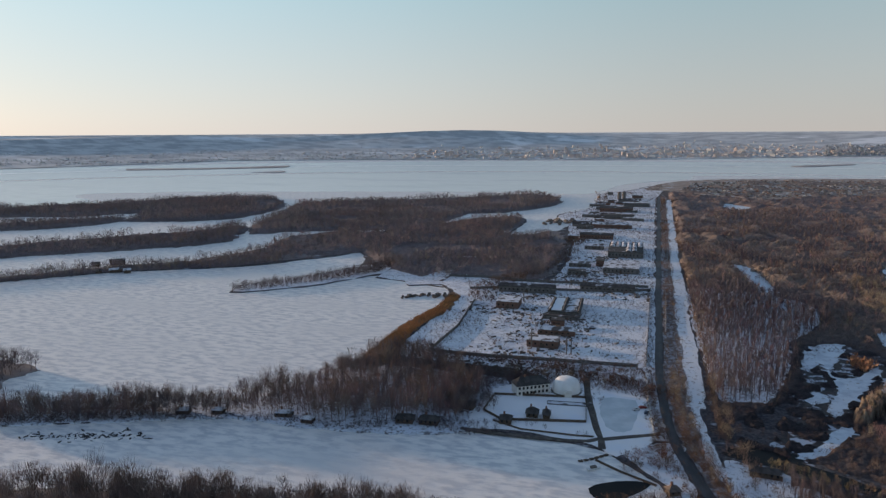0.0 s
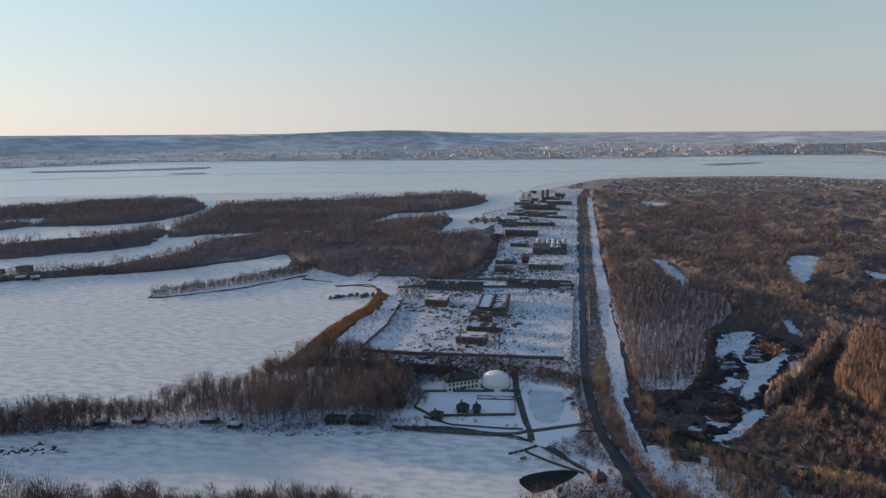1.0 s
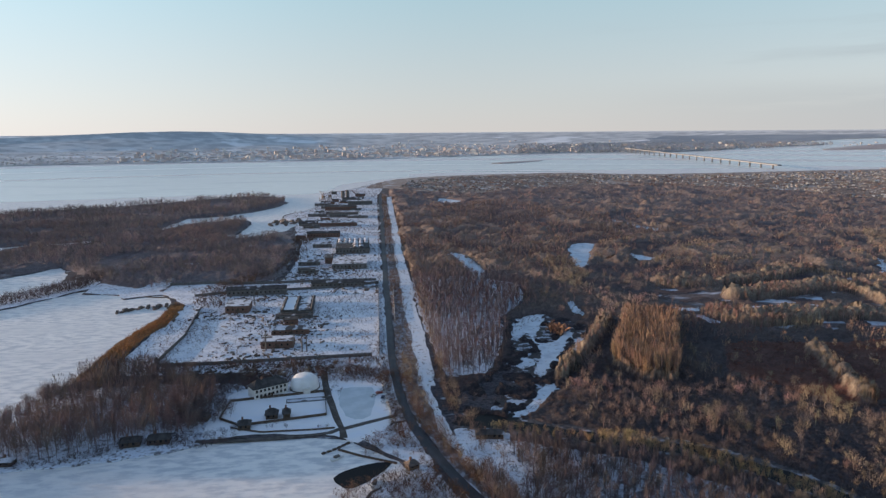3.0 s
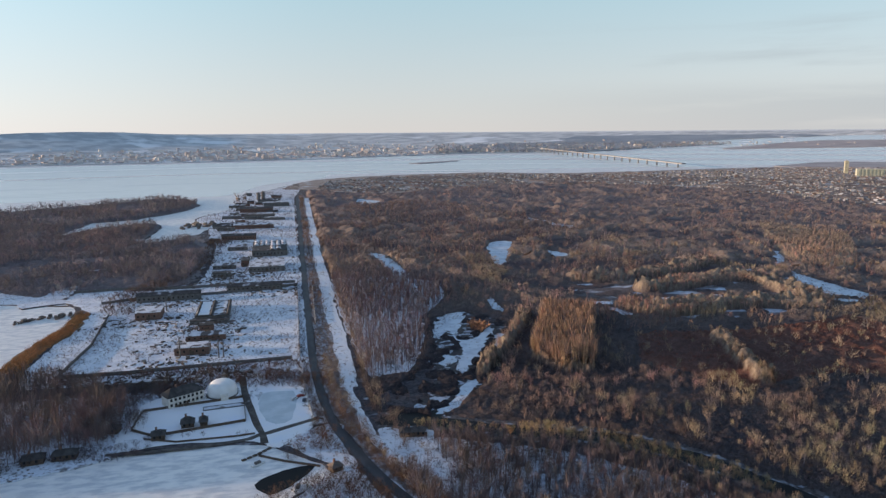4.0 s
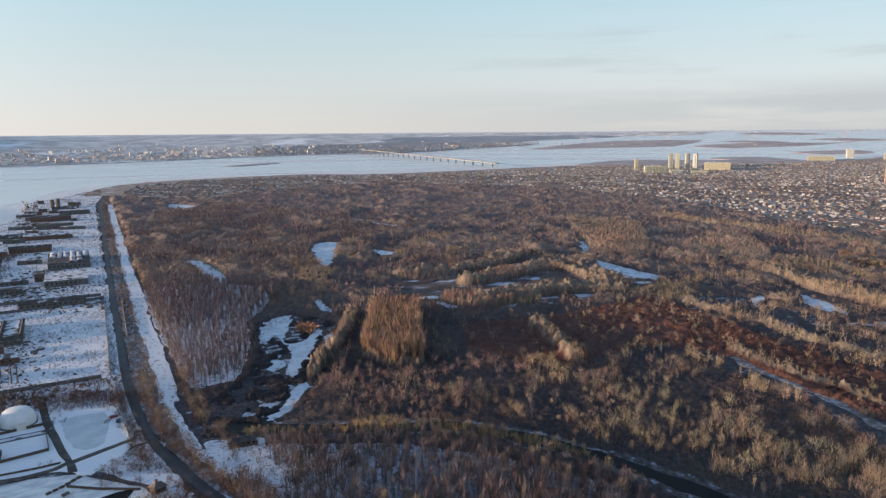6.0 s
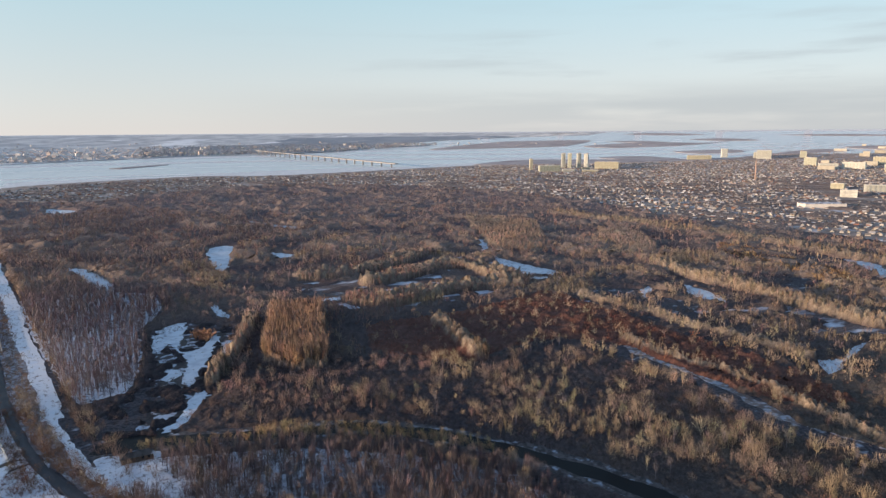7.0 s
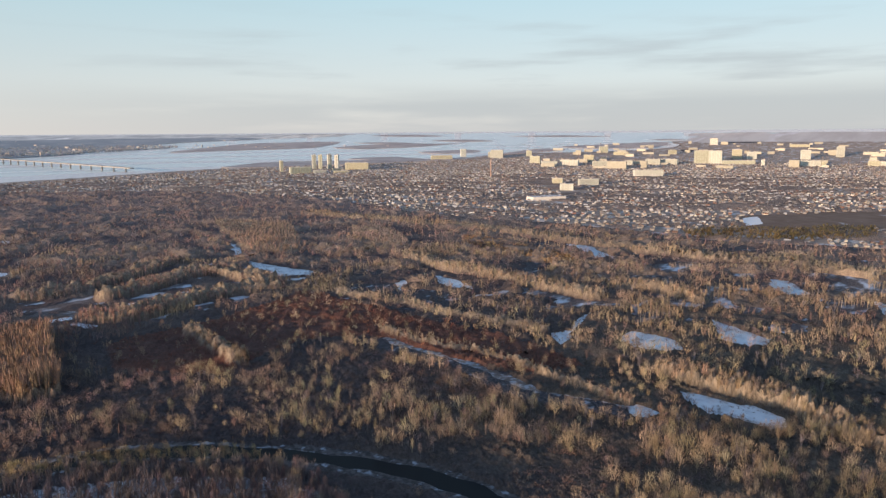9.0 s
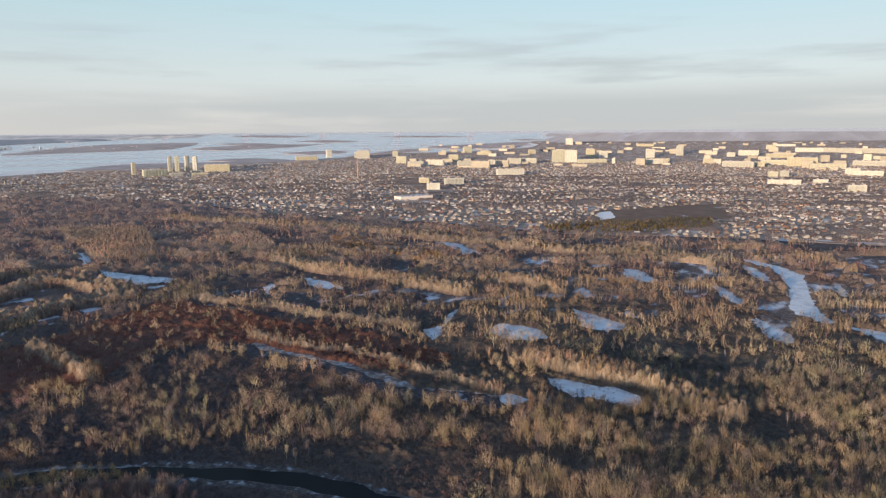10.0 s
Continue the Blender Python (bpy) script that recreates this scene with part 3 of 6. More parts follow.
sheet("snow_verge", [(-8, 316), (8, 332), (20, 334), (20, 305), (28, 268), (40, 232), (10, 222), (-12, 245), (-3, 264), (9, 277), (12, 291)], 0.72, M_YARD, "snow and brown scrub between road and bay", "ground", 0.4, seed=56)
sheet("snowy_wood_floor", [(395, 130), (450, 230), (480, 330), (560, 300), (600, 330), (700, 250), (770, 200), (880, 150), (900, 20), (850, -150), (720, -230), (560, -200), (430, -150), (380, -20)], 0.66, M_EAST, "snow-streaked floor of the eastern wood", "ground", 0.3, seed=60)
HILLOCKS = [(255, 490), (300, 455), (390, 465), (470, 500), (500, 570), (470, 645), (400, 655), (330, 590), (290, 645), (245, 600)]
sheet("snowy_wood_floor", HILLOCKS, 0.66, M_EAST, "snow-streaked hollows between poplar strips", "ground", 0.4, seed=66)
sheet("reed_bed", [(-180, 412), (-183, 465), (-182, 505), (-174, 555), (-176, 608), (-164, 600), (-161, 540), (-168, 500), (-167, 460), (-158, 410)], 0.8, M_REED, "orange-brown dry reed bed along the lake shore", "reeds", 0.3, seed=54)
sheet("open_water", [(-20, 280), (-15, 286), (-5, 291), (6, 292), (2, 284), (-5, 275), (-14, 270)], 0.12, M_WATER, "dark open water melted into the bay ice", "water", 0.15, pace=lambda x, y: 3.0, seed=55, deep=0.1)
CREEK = [(190, 60), (208, 95), (214, 130), (213, 160), (208, 182), (201, 202), (193, 220), (182, 242), (167, 264), (152, 281), (133, 292), (112, 299), (95, 310), (75, 320), (55, 329), (40, 333)]
SEDGE = [(82, 392), (84, 425), (92, 455), (98, 482), (112, 512), (128, 522), (148, 492)]
ribbon("stream_bank", CREEK, 25.0, 0.68, M_BANK, "muddy stream bank with broken snow", "bank", 0.35, seed=15)
ribbon("stream", CREEK, 10.5, 0.70, M_WATER, "dark meltwater stream winding through the wood", "stream", 0.3)
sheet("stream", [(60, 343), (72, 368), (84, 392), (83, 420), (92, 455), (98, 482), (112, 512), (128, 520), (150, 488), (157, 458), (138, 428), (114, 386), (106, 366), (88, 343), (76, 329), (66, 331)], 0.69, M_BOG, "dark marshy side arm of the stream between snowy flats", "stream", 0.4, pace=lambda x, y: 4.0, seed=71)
sheet("stream", [(37, 330), (47, 339), (62, 339), (73, 336), (71, 329), (63, 322), (51, 322), (40, 326)], 0.73, M_WATER, "dark open pond where the streams meet", "stream", 0.2, pace=lambda x, y: 3.0, seed=72)
TRAIL = [(358, 292), (354, 270), (352, 250), (348, 230), (343, 206), (335, 182), (328, 160), (329, 143), (333, 126), (331, 109)]
# Tree gap moved camera-wards, so that the ride shows in the camera's view.
OPEN = [(x - 9, y - 2) for x, y in TRAIL]
ribbon("snow_trail", TRAIL, 10.0, 0.72, M_TRAIL, "snow-covered ride through the wood", "path", 0.9, seed=6)

# roads
ROAD = [(72, 190), (54, 225), (39, 256), (32, 275), (25, 299), (18, 326), (14, 357), (11, 402), (10, 457), (11, 560), (11, 670), (13, 875), (15, 1095), (17, 1450), (20, 1660)]
ribbon("road", ROAD, 5.0, 0.95, M_ASPHALT, "straight dark asphalt road without markings", "road", 0.04, deep=0.4)
STRIP = [(42, 285), (34, 315), (31, 345), (28.5, 383), (30.5, 430), (30.5, 500), (29.5, 590), (31, 670), (30, 835), (33, 1030), (36, 1390), (40, 1600)]
ribbon("snow_strip", STRIP[3:], 10.5, 0.78, M_SNOW, "cleared snow strip beside the road", "path", 0.25, seed=8)
ribbon("snow_strip", STRIP[:4], 6.0, 0.785, M_SNOW, "narrow trodden end of the snow strip", "path", 0.5, seed=18)
ribbon("snow_verge", [(x + 9.5, y) for x, y in ROAD[2:]], 13.0, 0.71, M_TRAIL, "snowy verge with brown scrub between road and strip", "ground", 0.2, seed=16)
SHORE_LANE = [(-88, 323), (-74, 322), (-60, 322), (-38, 323), (-24, 325), (-19, 329)]
DRIVE = [(-33, 417), (-29, 383), (-22, 346), (-18, 328), (-17, 318)]
ribbon("driveway", DRIVE, 3.6, 0.86, M_TRACK, "muddy driveway across the snow", "road", 0.2, seed=9)
ribbon("driveway", SHORE_LANE, 3.2, 0.83, M_TRACK, "muddy lane along the snowy shore of the bay", "road", 0.25, seed=17)
ribbon("driveway", [(-17, 329), (-6, 335), (10, 343)], 3.4, 0.85, M_TRACK, "muddy driveway joining the road", "road", 0.2, seed=10)


# ======== trees ========
def bare_tree(rng, limbs, twigs, style, width, length=1.0):
    """A bare tree one metre high, as slivers: a three-sided trunk, limbs and twigs. Returns (n, 3, 3)."""
    tri = []
    reach, mid, tall = {"round": (0.27, 0.57, 0.42), "pole": (0.12, 0.64, 0.36), "bush": (0.62, 0.48, 0.46)}[style]
    tr = (0.014 if style == "pole" else 0.006) + width * 0.18

    def sliver(a, b, w):
        d = b - a
        s = np.cross(d, rng.normal(size=3))
        s /= max(np.linalg.norm(s), 1e-6)
        tri.append((a - s * w / 2, a + s * w / 2, b))

    ang = rng.uniform(0, 6.28)
    ring = [np.array([tr * math.cos(ang + k * 2.094), tr * math.sin(ang + k * 2.094), 0]) for k in range(3)]
    top = np.array([rng.normal(0, 0.03), rng.normal(0, 0.03), 0.5 if style == "bush" else 0.9])
    for k in range(3):
        tri.append((ring[k], ring[(k + 1) % 3], top))
    for i in range(limbs):
        az = i * 2.4 + rng.uniform(-0.5, 0.5)
        a = np.array([0, 0, rng.uniform(0.02, 0.2) if style == "bush" else rng.uniform(0.2, 0.5)])
        out = rng.uniform(0.35, 0.8) * reach
        sliver(a, np.array([math.cos(az) * out, math.sin(az) * out, mid + rng.uniform(0.0, 0.7) * tall]), width * 1.1)
    # the crown: a brush of twigs that fan up and out, in a few uneven lobes
    lobes = rng.normal(0, 0.35, (5, 3)) * np.array([reach, reach, tall * 0.8])
    for i in range(twigs):
        d = rng.normal(size=3)
        d /= np.linalg.norm(d)
        p = d * rng.random() ** 0.45 * np.array([reach, reach, tall]) * 0.72 + lobes[i % 5]
        p[2] += mid
        p[2] = np.clip(p[2], 0.08, 0.95)
        if style == "round":
            e = (p - np.array([0, 0, 0.12])) * 2.2 + rng.normal(0, 0.16, 3) + np.array([0, 0, 0.25])
        else:
            e = np.array([p[0] * 0.9, p[1] * 0.9, 0]) * (0.5 / max(reach, 0.1)) + rng.normal(0, 0.22, 3) + np.array([0, 0, {"pole": 2.2, "bush": 0.6}[style]])
        e /= np.linalg.norm(e)
        e = p + e * length * rng.uniform(0.10, 0.20) * (1.7 if style == "bush" else 1.5 if style == "pole" else 1.25)
        e[2] = min(e[2], 1.04)
        sliver(p, e, width * rng.uniform(0.7, 1.2))
    return np.array(tri)


STYLES = ("round", "pole", "bush")
LEVELS = ((0, 430, 6, 115, 0.0138), (430, 800, 3, 36, 0.033), (800, 1300, 2, 17, 0.058), (1300, 9000, 1, 7, 0.11))


def grid_points(poly, gap, seed):
    """Points about gap apart over an outline, unevenly set."""
    rng = np.random.default_rng(seed)
    p = np.array(poly, float)
    gx, gy = np.meshgrid(np.arange(p[:, 0].min(), p[:, 0].max(), gap), np.arange(p[:, 1].min(), p[:, 1].max(), gap))
    x = gx.ravel() + rng.uniform(-0.5, 0.5, gx.size) * gap
    y = gy.ravel() + rng.uniform(-0.5, 0.5, gy.size) * gap
    ok = inside(poly, x, y)
    return x[ok], y[ok]


def plant(name, trees, label, category, seed):
    """Joins many bare trees. trees: x, y, height, style index, red, green, blue."""
    rng = np.random.default_rng(seed)
    t = np.array(trees)
    r = np.hypot(t[:, 0], t[:, 1])
    all_v, all_c = [], []
    for lo, hi, limbs, twigs, width in LEVELS:
        for s, style in enumerate(STYLES):
          for big in (False, True):
            pick = (r >= lo) & (r < hi) & (t[:, 3] == s) & ((t[:, 2] > 11.5) == big)
            if not pick.any():
                continue
            more, thin = (1.5, 0.6) if big and s == 0 else (1.0, 1.0)
            kinds = [bare_tree(rng, limbs, round(twigs * (1.0, 0.6, 0.3 if lo else 0.45)[s] * more), style, width * (1.0, 0.75, 3.8 if lo else 2.8)[s] * thin) for _ in range(10)]
            q = t[pick]
            which = rng.integers(10, size=len(q))
            for k in range(10):
                w = q[which == k]
                if not len(w):
                    continue
                a = rng.uniform(0, 6.28, len(w))
                c, sn = np.cos(a), np.sin(a)
                v = kinds[k].reshape(-1, 3)
                h = w[:, 2]
                fat = h * rng.uniform(0.85, 1.25, len(w))
                X = (v[None, :, 0] * c[:, None] - v[None, :, 1] * sn[:, None]) * fat[:, None] + w[:, 0, None]
                Y = (v[None, :, 0] * sn[:, None] + v[None, :, 1] * c[:, None]) * fat[:, None] + w[:, 1, None]
                Z = v[None, :, 2] * h[:, None] + 0.45
                all_v.append(spread(X.ravel(), Y.ravel(), Z.ravel()))
                all_c.append(np.repeat(w[:, 4:7], len(v), axis=0))
    v, c = np.vstack(all_v), np.vstack(all_c)
    n = len(v) // 3
    me = bpy.data.meshes.new(name)
    me.vertices.add(3 * n)
    me.vertices.foreach_set("co", v.astype(np.float32).ravel())
    me.loops.add(3 * n)
    me.loops.foreach_set("vertex_index", np.arange(3 * n, dtype=np.int32))
    me.polygons.add(n)
    me.polygons.foreach_set("loop_start", np.arange(0, 3 * n, 3, dtype=np.int32))
    at = me.attributes.new("tint", "FLOAT_COLOR", "POINT")
    at.data.foreach_set("color", np.hstack([c, np.ones((len(c), 1))]).astype(np.float32).ravel())
    me.update()
    me.materials.append(M_TREE)
    ob = tagged(new(name, me), label, category, kind="stuff")
    return ob


# BROWN, GREY and DARK hold some blue of shade and haze.
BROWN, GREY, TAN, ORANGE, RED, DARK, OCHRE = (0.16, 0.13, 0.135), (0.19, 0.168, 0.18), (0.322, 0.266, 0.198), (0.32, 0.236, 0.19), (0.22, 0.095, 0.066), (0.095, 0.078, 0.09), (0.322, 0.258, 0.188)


def thicket(name, poly, rings, height_at, tint_at, label, category, seed, rough=(0.62, 1.25)):
    """A rough mound of dense bare twigs over an outline. rings: from, to and mesh size; height_at and tint_at: functions of the place."""
    rng = np.random.default_rng(seed)
    p = np.array(poly, float)
    vs, fs, cs, base = [], [], [], 0
    for lo, hi, gap in rings:
        gx, gy = np.meshgrid(np.arange(p[:, 0].min() - gap, p[:, 0].max() + gap, gap), np.arange(p[:, 1].min() - gap, p[:, 1].max() + gap, gap))
        n, m = gx.shape
        x = gx + rng.uniform(-0.38, 0.38, gx.shape) * gap
        y = gy + rng.uniform(-0.38, 0.38, gx.shape) * gap
        h = np.where(inside(poly, x, y), height_at(x, y), 0.0) * rng.uniform(*rough, gx.shape)
        r = np.hypot(x, y)
        live = h > 0.25
        cell = live[:-1, :-1] | live[1:, :-1] | live[:-1, 1:] | live[1:, 1:]
        bearing = np.degrees(np.arctan2(gx, gy))
        cell &= ((r >= lo - gap) & (r < hi + gap) & (bearing > -56) & (bearing < 108))[:-1, :-1]
        i, j = np.nonzero(cell)
        at = lambda a, b: a * m + b
        quads = np.stack([at(i, j), at(i, j + 1), at(i + 1, j + 1), at(i + 1, j)], -1)
        used, back = np.unique(quads, return_inverse=True)
        ux, uy, uh = x.ravel()[used], y.ravel()[used], h.ravel()[used]
        vs.append(spread(ux, uy, np.where(uh > 0.25, 0.55 + uh, 0.3)))
        cs.append(tint_at(ux, uy) * rng.uniform(0.8, 1.2, (len(ux), 1)))
        fs.append(back.reshape(-1, 4) + base)
        base += len(used)
    v, c, f = np.vstack(vs), np.vstack(cs), np.vstack(fs)
    me = bpy.data.meshes.new(name)
    me.vertices.add(len(v))
    me.vertices.foreach_set("co", v.astype(np.float32).ravel())
    me.loops.add(f.size)
    me.loops.foreach_set("vertex_index", f.astype(np.int32).ravel())
    me.polygons.add(len(f))
    me.polygons.foreach_set("loop_start", np.arange(0, f.size, 4, dtype=np.int32))
    me.polygons.foreach_set("use_smooth", np.ones(len(f), bool))
    at = me.attributes.new("tint", "FLOAT_COLOR", "POINT")
    at.data.foreach_set("color", np.hstack([c, np.ones((len(c), 1))]).astype(np.float32).ravel())
    me.update()
    me.materials.append(M_THICKET)
    return tagged(new(name, me), label, category, kind="stuff")


def mixed(f, a, b):
    """From colour a to colour b by the factors f."""
    f = np.clip(f, 0, 1)[:, None]
    return np.array(a)[None] * (1 - f) + np.array(b)[None] * f


def rows_of(x, y, height, style, tint, seed, vary=0.25, tints=None):
    """Tree rows with uneven heights and shades. tints: another colour and its share."""
    rng = np.random.default_rng(seed)
    n = len(x)
    h = height * (rng.uniform(0.86, 1.1, n) * (0.8 + 0.4 * patchy(x, y, 45, 8)) if style == "pole" else rng.uniform(0.68, 1.12, n) * (0.5 + 0.5 * patchy(x, y, 45, 8) + 0.5 * patchy(x, y, 17, 9)))
    c = np.array(tint)[None] * (1 + vary * rng.uniform(-1, 1, (n, 1))) * (1 + 0.08 * rng.uniform(-1, 1, (n, 3)))
    c = c * (0.72 + 0.56 * patchy(x, y, 55, 12))[:, None] * (1 + np.outer(patchy(x, y, 85, 13) - 0.3, (0.18, 0.0, -0.06)))
    if tints is not None:
        other, share_of = tints
        c = np.where((rng.random(n) < share_of)[:, None], np.array(other)[None] * (1 + vary * rng.uniform(-1, 1, (n, 1))), c)
    return np.column_stack([x, y, h, np.full(n, STYLES.index(style)), c])


BLOCK = [(146, 398), (178, 470), (192, 502), (228, 484), (200, 427), (175, 368), (158, 374)]
REDS = [(305, 428), (358, 429), (426, 438), (420, 366), (413, 309), (405, 244), (396, 191), (375, 150), (345, 175), (341, 237), (355, 300), (317, 336), (244, 325), (212, 380), (240, 438)]
BIRCH = [(38, 700), (110, 690), (150, 640), (136, 580), (108, 540), (92, 470), (70, 400), (40, 395)]
NEARWOOD = [(42, 300), (66, 306), (120, 278), (155, 243), (185, 195), (160, 120), (70, 180), (44, 230)]
PARK = [(35, 325), (65, 316), (60, 295), (66, 258), (54, 250), (38, 290)]
LOW = [(44, 345), (42, 400), (70, 380), (95, 445), (125, 540), (150, 600), (185, 520), (145, 400), (170, 370), (260, 300), (330, 200), (330, 120), (240, 190), (150, 300), (95, 335), (60, 345)]
VALE = [(43, 336), (40, 362), (60, 385), (74, 402), (90, 440), (99, 490), (106, 520), (136, 532), (160, 497), (145, 425), (112, 380), (93, 350), (70, 330)]
STAND = [(707, 929), (731, 874), (744, 792), (617, 638), (568, 595), (525, 607), (584, 736)]
STAND_B = [(763, 684), (796, 653), (717, 545), (668, 503), (643, 526), (684, 608)]
PINES = [(783, 497), (779, 428), (708, 312), (675, 289), (668, 317), (694, 393), (734, 469)]
PINES_B = [(985, 262), (1060, 205), (1085, 140), (1160, 40), (1045, 30), (955, 140), (925, 225)]
BANDS = [
    ([(609, 458), (584, 397), (571, 339), (557, 277), (545, 225), (545, 214)], 15, TAN),
    ([(590, 210), (600, 187), (598, 165), (580, 135)], 14, TAN),
    ([(385, 105), (380, 75), (375, 40), (350, 10), (345, -5)], 12, OCHRE),
    ([(440, 410), (442, 366), (441, 330), (430, 290), (429, 252), (430, 227), (427, 205)], 9, TAN),
    ([(287, 411), (279, 379), (267, 346), (264, 331)], 9, TAN),
    ([(277, 621), (308, 614), (350, 621), (396, 639), (438, 662)], 20, OCHRE),
    ([(319, 566), (361, 573), (415, 591), (439, 582), (440, 527), (431, 482)], 22, OCHRE),
    ([(275, 503), (294, 486), (320, 490), (361, 496), (394, 488), (414, 471)], 20, OCHRE),
    ([(862, 860), (856, 714), (851, 602), (860, 515), (826, 400), (814, 330), (785, 235), (777, 180), (785, 117), (779, 56), (766, 15)], 22, TAN),
    ([(110, 385), (150, 450), (180, 505)], 7, ORANGE),
    ([(366, 300), (361, 265), (362, 225), (357, 190), (345, 150), (334, 110)], 5, TAN),
]
WOOD = [(38, 330), (36, 700), (40, 1100), (44, 1780), (225, 1630), (465, 1770), (805, 1810), (1000, 1560), (1070, 1200), (1060, 1005), (945, 640), (965, 445), (915, 215), (930, 40), (980, -300), (700, -420), (300, -160), (170, -40), (110, 130), (40, 220)]


def wood_gaps(x, y):
    """Where the eastern wood is open: pools, stream, roads, rides and drifts between the clumps."""
    keep = np.ones(np.shape(x), bool)
    for c in CLEARINGS:
        keep &= ~inside(c, x, y)
    keep &= near_line(CREEK, x, y) > 8 + 4 * patchy(x, y, 9, 78)
    keep &= (near_line(STRIP, x, y) > 9) & (near_line(ROAD, x, y) > 7)
    keep &= near_line(OPEN, x, y) > 6.5 + 7 * patchy(x, y, 11, 77)
    for z in (BLOCK, STAND, STAND_B, PARK):
        keep &= ~inside(z, x, y)
    return keep


def eastern(x, y):
    """How far east: 0 in the dense wood, 1 among the snowy clumps."""
    return np.clip((x + 0.2 * y - 420) / 120, 0, 1) * np.clip((560 - y) / 160, 0, 1)


def swath(x, y):
    """Broad curving swaths: 0 in the dark hollows, 1 along the pale strips of poplars."""
    fold = patchy(x + 0.35 * y, 0.8 * y - 0.1 * x, 120, 712) + 0.22 * patchy(x, y, 35, 713)
    return 0.5 + 0.5 * np.sin(2 * math.pi * 2.6 * fold)


def rank_height(x, y):
    """Height of the closed ranks of poplars, 0 outside them."""
    h = np.zeros(np.shape(x))
    for i, (line, w, _) in enumerate(BANDS):
        h = np.where(near_line(line, x, y) < w * (0.42 + 0.2 * patchy(x, y, 18, 211)), 4.8 if i in (3, 10) else 7.4, h)
    h = np.where(inside(BLOCK, x, y), 5.0 + 2.5 * patchy(x, y, 9, 214), h)
    for z in (STAND, STAND_B):
        h = np.where(inside(z, x, y) & (patchy(x, y, 26, 212) > 0.3), 4.8, h)
    return h


def brush_height(x, y):
    r = np.hypot(x, y)
    clump, fine = patchy(x + 0.25 * y, 0.75 * y, 24, 201), patchy(x, y, 8, 202)
    h = np.interp(r, [380, 700, 1000], [2.2, 3.4, 4.4]) * (0.25 + 0.6 * clump + 0.5 * patchy(x, y, 14, 198)) * (0.45 + 1.0 * fine) * (0.55 + 0.95 * swath(x, y) * np.clip((r - 420) / 200, 0, 1) + 0.45 * np.clip((620 - r) / 200, 0, 1))
    east = eastern(x, y)
    h = h * np.where(clump * 0.75 + fine * 0.25 < 0.44 * east, 0.0, 1.0)
    h = np.where(inside(NEARWOOD, x, y), 0.0, h)
    h = np.where(inside(BIRCH, x, y), 0.0, h)
    h = np.where(inside(VALE, x, y), np.where(patchy(x, y, 8, 209) > 0.56, 0.7 + 1.6 * fine, 0.0), h)
    h = np.where(inside(HILLOCKS, x, y), h * np.where(patchy(x, y, 16, 204) > 0.48, 0.6, 0.0), h)
    h = np.where(inside(REDS, x, y), 1.0 + 2.6 * fine, h)
    return np.maximum(h * wood_gaps(x, y), rank_height(x, y) * (0.62 + 0.75 * fine))


def brush_tint(x, y):
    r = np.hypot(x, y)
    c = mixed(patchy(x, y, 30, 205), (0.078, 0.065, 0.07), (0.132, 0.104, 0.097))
    # Shade is put into the tint: low clumps, by the height noise, go darker.
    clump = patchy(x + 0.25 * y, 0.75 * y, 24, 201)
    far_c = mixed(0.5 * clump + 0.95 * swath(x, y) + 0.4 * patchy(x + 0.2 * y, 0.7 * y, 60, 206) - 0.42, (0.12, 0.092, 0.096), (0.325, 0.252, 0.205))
    # Painted haze: tints pale towards grey past 900 m.
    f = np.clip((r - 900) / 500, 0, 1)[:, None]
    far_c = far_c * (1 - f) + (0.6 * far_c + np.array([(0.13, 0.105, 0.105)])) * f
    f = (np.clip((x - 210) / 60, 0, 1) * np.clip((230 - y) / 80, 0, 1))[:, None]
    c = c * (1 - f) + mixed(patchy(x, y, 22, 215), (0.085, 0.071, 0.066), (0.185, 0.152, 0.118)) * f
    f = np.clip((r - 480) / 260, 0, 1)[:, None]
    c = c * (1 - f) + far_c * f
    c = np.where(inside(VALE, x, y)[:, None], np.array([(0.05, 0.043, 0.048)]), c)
    red = inside(REDS, x, y) * (0.5 + 0.5 * patchy(x, y, 25, 207))
    c = c * (1 - red[:, None]) + np.array([(0.195, 0.085, 0.06)]) * red[:, None]
    return np.where((rank_height(x, y) > 0)[:, None], mixed(patchy(x, y, 12, 213), (0.29, 0.228, 0.178), (0.41, 0.33, 0.242)) * np.where(inside(BLOCK, x, y)[:, None], np.array([(1.05, 0.88, 0.82)]), 1.0), c)


